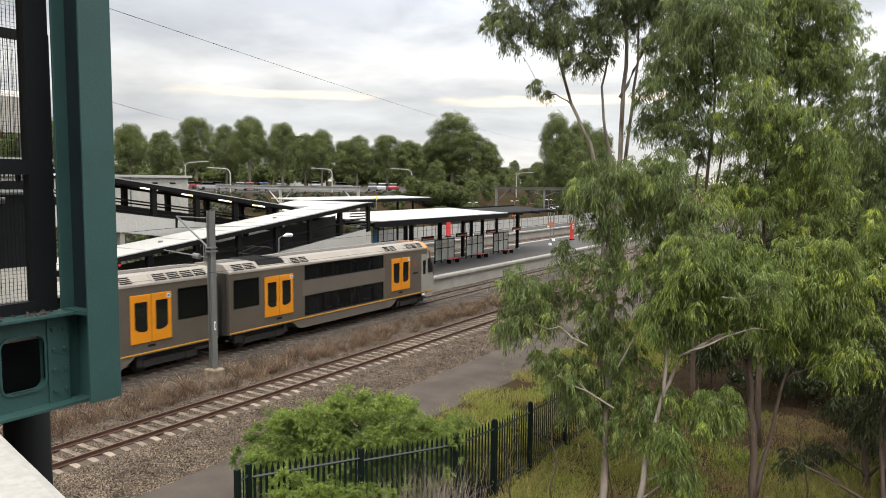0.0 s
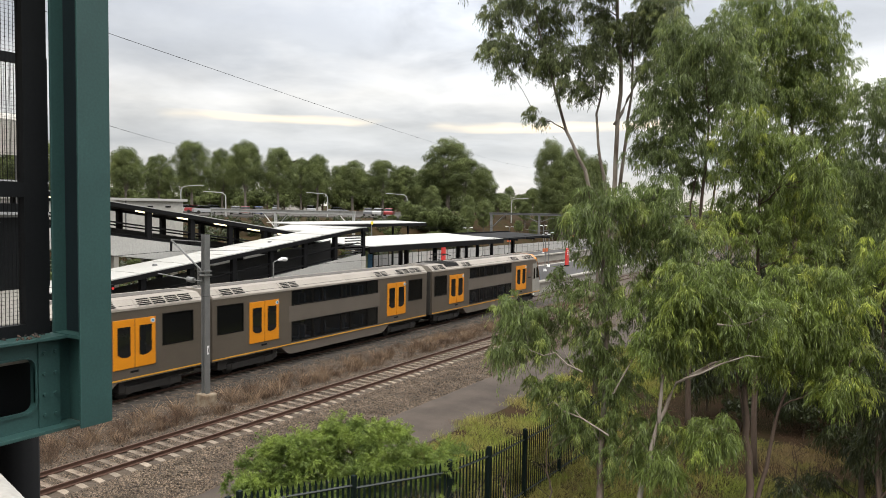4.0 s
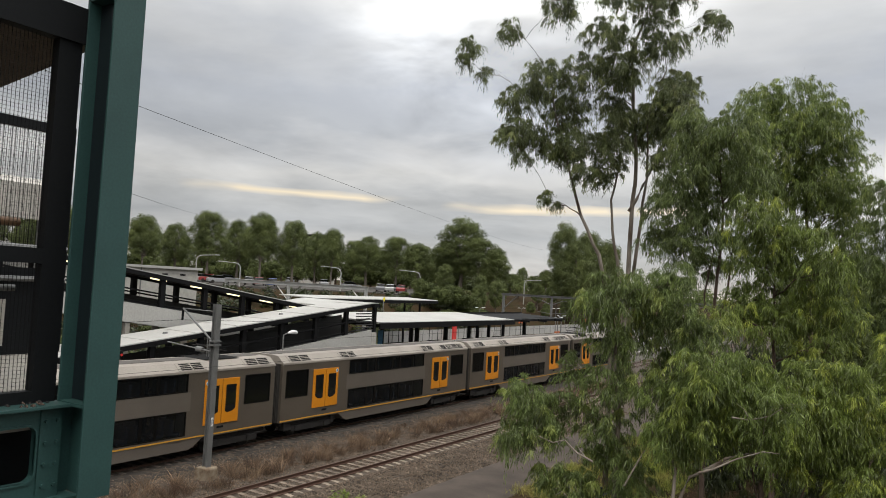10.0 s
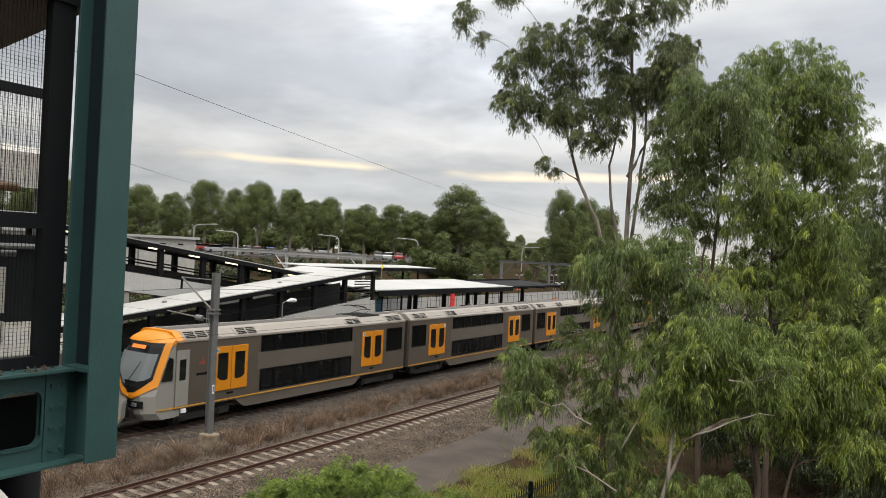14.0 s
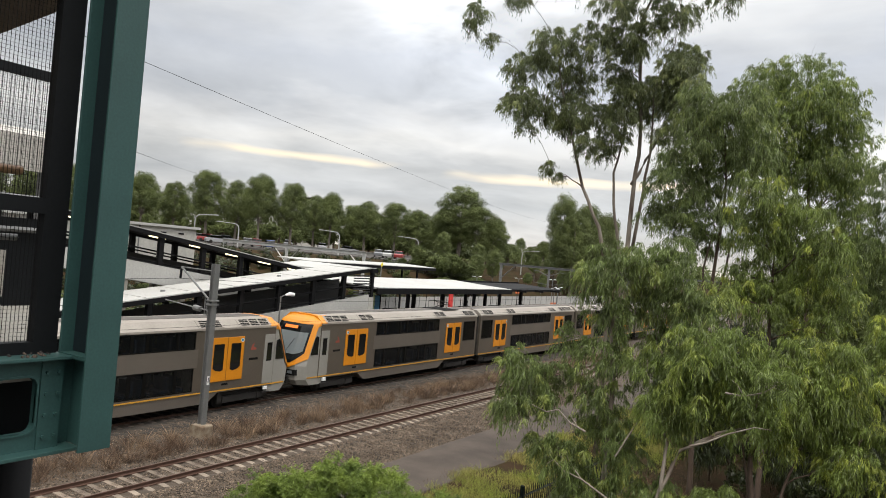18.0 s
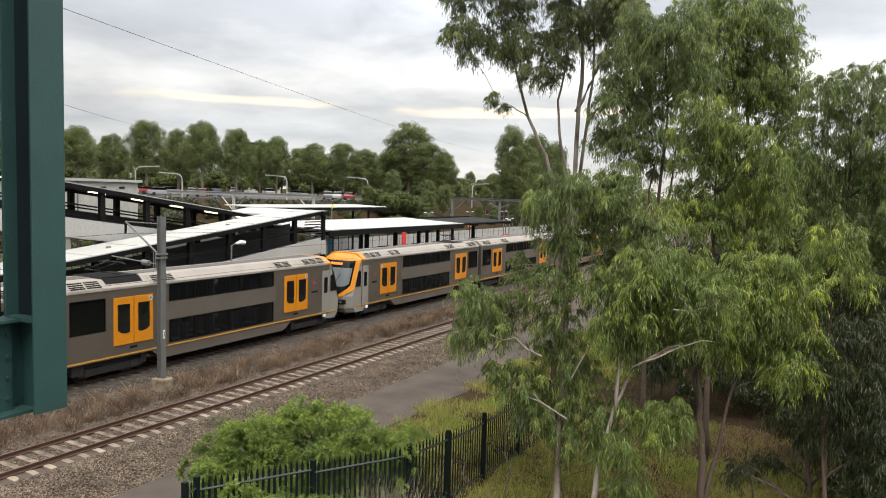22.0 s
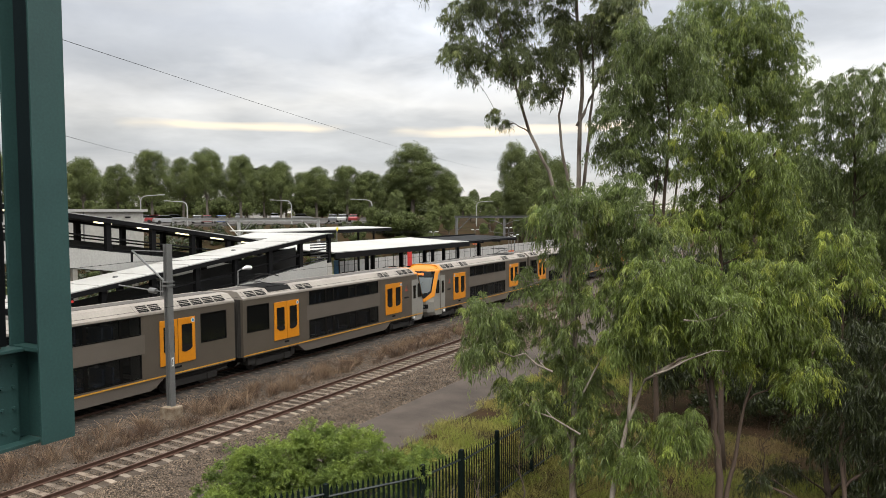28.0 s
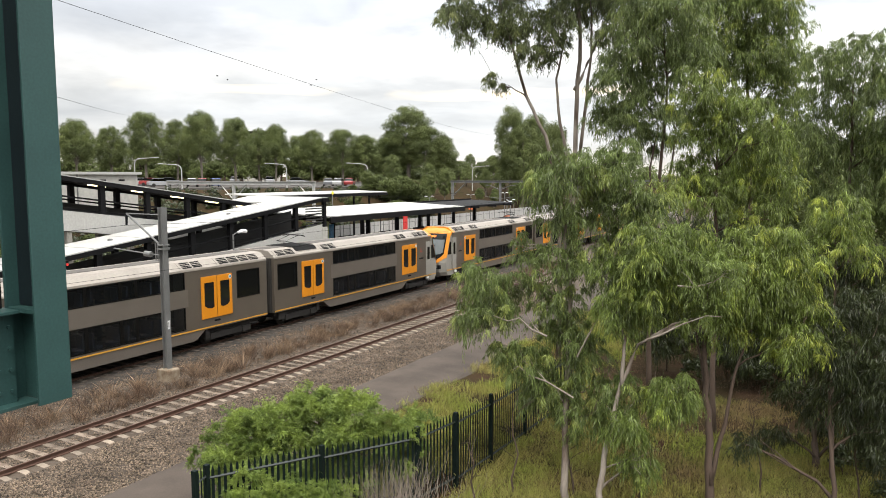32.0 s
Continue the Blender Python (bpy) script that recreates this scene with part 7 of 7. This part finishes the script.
FENCE = [(-13.72, 12.55), (-13.9, 13.1), (-12.3, 15.75), (-10.75, 18.3), (-10.45, 20.2), (-10.30, 22.55), (-10.15, 25.3), (-10.0, 28.1), (-9.85, 30.9)]
PAINT = material("fence_paint", (0.005, 0.010, 0.009), (0.008, 0.015, 0.013), rough=0.65, scale=3, bump=0.03, spec=0.12)
# Same paint as the pales, lightened for the sky on the rail tops.
LIT_RAIL_PAINT = material("lit_fence_rail_paint", (0.014, 0.020, 0.018), (0.008, 0.013, 0.012), rough=0.55, scale=3, bump=0.03)
pale = Shape().add([(-0.038, -0.008, 0), (0, 0.012, 0), (0.038, -0.008, 0), (-0.038, -0.008, 2.28), (0, 0.012, 2.28), (0.038, -0.008, 2.28), (-0.004, 0.0, 2.42), (0.004, 0.0, 2.42)],
                   [(0, 1, 4, 3), (1, 2, 5, 4), (3, 4, 6), (4, 5, 7), (4, 7, 6), (0, 3, 5, 2), (3, 6, 7, 5)]).mesh("pale")
pale.materials.append(PAINT)
for (ax, ay), (bx, by) in zip(FENCE, FENCE[1:]):
    a, b = Vector((ax, ay, 0)), Vector((bx, by, 0))
    turn = math.degrees(math.atan2(by - ay, bx - ax))
    n = round((b - a).length / 0.155)
    base = ground_height((ax + bx) / 2, (ay + by) / 2)
    part("post", Shape().box(ax - 0.06, ax + 0.06, ay - 0.06, ay + 0.06, base - 0.2, base + 2.48), PAINT, fence, "square fence post")
    for z in (0.30, 2.12):
        part("rail", Shape().rod((ax, ay, base + z), (bx, by, base + z), 0.04), LIT_RAIL_PAINT, fence, "dark green rail")
    for i in range(1, n):
        p = a.lerp(b, i / n)
        part("pale", pale, PAINT, fence, at=pose(p.x, p.y, base + 0.02, 0, 0, turn))

# ---- wattle bush leaning over the fence ----
def bush(label, mat, crown, base, leaf, density, seed):
    r = random.Random(seed)
    t = thing("shrub", label, "shrub")
    for c in crown:
        lp = limb_points(base, c[:3], r, 4)
        part("stem", Shape().tube(lp, [0.05, 0.04, 0.03, 0.02, 0.01], 6), BROWN_BARK, t)
    tagged(part("crown", quads_mesh("crown", np.concatenate(leaf_sprays(crown, leaf, density, seed, flat=0.7, droop=0.15, width=0.2, tuft=0.26))), mat, t), kind="stuff")


bush("bright green feathery wattle bush behind the fence", WATTLE, [(-14.3, 16.3, 1.9, 0.9), (-13.6, 17.4, 2.0, 1.0), (-12.9, 18.2, 1.6, 0.9), (-15.0, 15.6, 1.2, 0.8), (-14.0, 16.0, 0.8, 1.0), (-13.0, 16.8, 0.8, 1.0), (-12.2, 18.4, 0.9, 0.8), (-11.7, 19.2, 0.5, 0.7), (-12.6, 17.2, 1.7, 0.8), (-14.6, 15.9, 1.5, 0.9), (-13.2, 15.6, 0.2, 0.9), (-12.4, 16.6, 0.1, 0.8), (-15.6, 15.4, 0.5, 0.6), (-14.6, 14.9, 0.3, 0.8), (-13.5, 14.7, 0.6, 0.6), (-13.9, 17.0, 2.0, 0.6), (-11.1, 18.6, 1.2, 0.5), (-11.4, 18.2, 0.6, 0.6), (-16.2, 15.6, 1.3, 0.35), (-13.3, 13.9, 1.0, 0.45), (-12.9, 14.5, 0.7, 0.5), (-13.0, 14.0, 0.2, 0.5), (-12.4, 15.2, 0.5, 0.5), (-12.0, 15.8, 0.2, 0.4), (-14.9, 14.6, 0.9, 0.55), (-15.9, 15.0, 0.9, 0.4), (-12.3, 19.0, 1.3, 0.5), (-11.9, 20.2, 0.9, 0.6), (-15.3, 15.9, 1.7, 0.5)], (-13.6, 16.8, -0.7), 0.10, 1.7, 501)
bush("low green shrub in front of the fence", LEAF_BRIGHT[1], [(-13.0, 13.4, -0.1, 0.6), (-12.4, 14.4, 0.0, 0.5), (-13.6, 12.6, 0.2, 0.5)], (-12.9, 13.6, -0.9), 0.12, 0.9, 502)
bush("yellow-green low growth along the fence", LUSH_GRASS, [(-11.6, 20.0, -0.2, 0.8), (-11.5, 22.0, -0.2, 0.9), (-11.4, 24.0, -0.2, 0.8), (-12.0, 18.6, 0.1, 0.8), (-11.4, 19.6, 0.5, 0.7), (-12.3, 21.0, -0.3, 0.7), (-11.2, 26.0, -0.2, 0.8), (-12.5, 23.0, -0.4, 0.6)], (-11.5, 21.0, -0.9), 0.13, 0.8, 503)

dead = thing("dead_shrub", "tangle of grey dead twigs in front of the fence", "shrub")
r = random.Random(61)
tw = Shape()
for i in range(400):
    bx, by = r.gauss(-10.55, 0.6), r.gauss(16.9, 0.75)
    h, lean = r.uniform(0.8, 2.1), r.uniform(0, 6.28)
    p = Vector((bx, by, -0.95))
    pts = [p]
    for k in range(4):
        p = p + Vector((math.cos(lean) * 0.16 + r.uniform(-0.12, 0.12), math.sin(lean) * 0.16 + r.uniform(-0.12, 0.12), h / 4))
        pts.append(p)
    tw.tube(pts, [0.008, 0.007, 0.005, 0.004, 0.002], 3)
tagged(part("twig_tangle", tw, TWIG, dead), kind="stuff")


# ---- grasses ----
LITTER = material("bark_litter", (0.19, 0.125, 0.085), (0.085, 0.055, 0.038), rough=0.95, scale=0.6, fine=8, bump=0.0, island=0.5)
def blades(name, label, mat, count, place, height, spread, seed, per=10, thick=0.022, fan=0.0):
    r = np.random.default_rng(seed)
    px, py = place(r, count)
    pz = np.array([max(ground_height(a, b), float(np.interp(a, [p[0] for p in bed], [p[1] for p in bed])) if -32 < a < -19.3 else -9) for a, b in zip(px, py)])
    off = r.normal(scale=(spread, spread, 0.0), size=(count, per, 3))
    root = np.stack([px, py, pz - 0.02], 1)[:, None] + off
    h = height * r.uniform(0.45, 1.2, (count, 1, 1)) * r.uniform(0.6, 1.1, (count, per, 1))
    lean = r.normal(scale=0.42, size=(count, per, 3)) * (1, 1, 0) * (1.0 - 0.6 * min(1.0, fan)) + off / spread * 0.45 * fan
    tip = root + h * ((0, 0, 1) + lean)
    mid = root + h * ((0, 0, 0.55) + lean * 0.3)
    side = np.cross(tip - root, r.normal(size=(count, per, 3)))
    side /= np.linalg.norm(side, axis=2, keepdims=True) + 1e-9
    w = side * np.maximum(0.005, thick * h)
    co = np.stack([root, mid + w, tip, mid - w], 2).reshape(-1, 4, 3)
    return tagged(part(name, quads_mesh(name, co), mat), label, "grass", kind="stuff")


def clumped(x0, x1, y0, y1, power=1.0, cut=0.0, scale=0.6):
    def place(r, n):
        xs_, ys_ = [], []
        while len(xs_) < n:
            x, y = r.uniform(x0, x1), y0 + (y1 - y0) * r.random() ** power
            if noise.noise((x * scale, y * scale, 3.3)) + r.uniform(-0.25, 0.25) > cut and math.hypot(x + 26.4, y - 22.8) > 1.2:
                xs_.append(x), ys_.append(y)
        return np.array(xs_), np.array(ys_)
    return place


blades("dry_grass", "tall dry brown grass tufts between the tracks", DRY_GRASS, 430, clumped(-26.7, -24.8, 8, 80, 1.3, 0.06, 1.6), 0.66, 0.085, 71, 46, 0.012, 0.8)
blades("dead_weeds", "dead dark brown weeds among the dry grass", BROWN_WEED, 520, clumped(-27.4, -24.7, 8, 80, 1.3, 0.02, 1.3), 0.5, 0.10, 78, 26, 0.017, 0.7)
blades("dry_grass", "short dry straw beside the track", DRY_GRASS, 1600, clumped(-28.2, -24.6, 8, 80, 1.4, 0.08, 0.9), 0.2, 0.14, 72, 8, 0.02)
blades("green_grass", "bright green and straw grass between path and fence", LUSH_GRASS, 12000, clumped(-15.9, -9.6, 8, 50, 1.2, -0.15), 0.36, 0.14, 73, 9)
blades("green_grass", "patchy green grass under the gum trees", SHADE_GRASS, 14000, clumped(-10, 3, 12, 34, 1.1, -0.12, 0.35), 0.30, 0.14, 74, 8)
blades("green_grass", "bright patches of grass in the clearing", LUSH_GRASS, 9000, clumped(-10, 3.5, 11, 29, 1.1, -0.05, 0.32), 0.34, 0.15, 77, 9)
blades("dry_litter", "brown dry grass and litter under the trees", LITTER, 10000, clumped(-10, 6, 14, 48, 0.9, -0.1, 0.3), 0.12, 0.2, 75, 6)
blades("dry_grass", "straw at the edge of the service path", DRY_GRASS, 1800, clumped(-16.4, -14.6, 8, 50, 1.2, -0.05), 0.2, 0.15, 76, 8)

# bare saplings and thin stems under the trees
for i, (x, y, h) in enumerate(((-8.6, 20.6, 3.4), (-9.2, 18.9, 2.4), (-4.9, 21.0, 2.0), (-1.9, 24.5, 3.0), (0.9, 25.0, 4.0), (-6.9, 21.3, 2.6))):
    r = random.Random(300 + i)
    t = thing("bare_sapling", "thin leafless brown sapling", "shrub", group="bare saplings")
    g = ground_height(x, y)
    top = Vector((x + r.uniform(-0.4, 0.4), y, g + h))
    part("stem", Shape().tube(limb_points((x, y, g - 0.1), top, r, 5, 0.02), [0.035, 0.03, 0.024, 0.018, 0.012, 0.006], 6), BROWN_BARK, t)
    for k in range(9):
        f = r.uniform(0.25, 0.9)
        s = Vector((x, y, g)).lerp(top, f)
        e = s + Vector((r.uniform(-1, 1), r.uniform(-1, 1), r.uniform(0.3, 1.0))) * h * 0.22
        part("twig", Shape().tube(limb_points(s, e, r, 3), [0.012, 0.009, 0.006, 0.003], 4), BROWN_BARK, t)

# ---- sleepers, as pieces of the tracks ----
for i in range(150):
    y = 8.0 + 0.6 * i
    part("sleeper", SLEEPER_MESH, SLEEPER, near_track, at=pose(-23.1, y, 0, 0, 0, 0))
rest = Shape()
for i in range(150, 260):
    rest.box(-24.35, -21.85, 8.0 + 0.6 * i - 0.11, 8.0 + 0.6 * i + 0.11, -0.3, -0.09)
tagged(part("sleepers_far", rest, SLEEPER, near_track), kind="stuff")
rest = Shape()
for i in range(260):
    rest.box(-31.87, -29.37, 4.0 + 0.6 * i - 0.11, 4.0 + 0.6 * i + 0.11, -0.3, -0.10)
tagged(part("sleepers", rest, material("grimy_sleeper", (0.14, 0.11, 0.09), rough=0.9, scale=3, fine=20, bump=0.2), main_track), kind="stuff")

# ---- birds crossing the sky near the end ----
BIRD = material("dark_bird", (0.03, 0.03, 0.035), rough=0.8, bump=0.0)
birds = []
for i in range(4):
    b = thing("bird", "small dark bird flying in the distance", "bird", group="birds")
    part("body", Shape().tube([(0, -0.28, 0), (0, -0.1, 0.02), (0, 0.1, 0.03), (0, 0.24, 0.02)], [0.01, 0.07, 0.08, 0.02], 6), BIRD, b)
    for s in (-1, 1):
        part("wing", Shape().add([(s * 0.05, -0.12, 0.03), (s * 0.05, 0.12, 0.03), (s * 0.32, 0.08, 0.14), (s * 0.62, -0.06, 0.06), (s * 0.3, -0.1, 0.13)], [(0, 1, 2, 4), (4, 2, 3)]), BIRD, b)
    birds.append(b)

# ---- movement ----
RUN = [(0, 0.00), (0.5, 2.62), (1, 5.21), (1.5, 7.83), (2, 10.41), (2.5, 12.95), (3, 15.50), (3.5, 17.88), (5.5, 27.20), (6, 29.50), (6.5, 31.80), (7, 34.05), (7.5, 36.20), (8, 38.20), (8.5, 40.15), (9, 42.00), (9.5, 43.70), (10, 45.35), (10.5, 47.00), (11, 48.60), (11.5, 50.20), (12, 51.75), (12.5, 53.30), (13, 54.80), (13.5, 56.30), (14, 57.75), (14.5, 59.25), (16.5, 64.60), (17, 65.85)]
RUN += [(17.5, 67.00), (18, 68.25), (18.5, 69.35), (19, 70.55), (19.5, 71.75), (20, 72.90), (20.5, 74.05), (21, 75.10), (21.5, 76.18), (22, 77.22), (22.5, 78.22), (23, 79.19), (23.5, 80.16), (24, 81.08), (24.5, 82.00), (25, 82.88), (25.5, 83.75), (27.5, 86.78), (28, 87.50), (28.5, 88.10), (29, 88.70), (29.5, 89.25), (30, 89.65), (30.5, 90.00), (31, 90.25), (31.5, 90.37), (32, 90.40)]


# where each bird is at the end, and its speed
FLIGHTS = (((-111.1, 111.0, 29.1), (6.2, 6.6, -0.6)), ((-109.7, 112.4, 28.4), (5.7, 5.9, -1.0)), ((-97.3, 123.3, 27.8), (12.0, 10.5, -1.2)), ((-96.4, 124.0, 28.9), (10.1, 8.6, 0.2)))


def motions():
    for car, centre, turn in carriages:
        walk(car, [(t, pose(TRACK_X, centre + d, 0, 0, 0, turn)) for t, d in RUN])
    for i, (b, (place, speed)) in enumerate(zip(birds, FLIGHTS)):
        walk(b, [(t, pose(*(Vector(place) + Vector(speed) * (t - 32)), 0, 9 * math.sin(2.3 * t + i), -49)) for t in np.arange(0, 32.5, 0.5)])


motions()
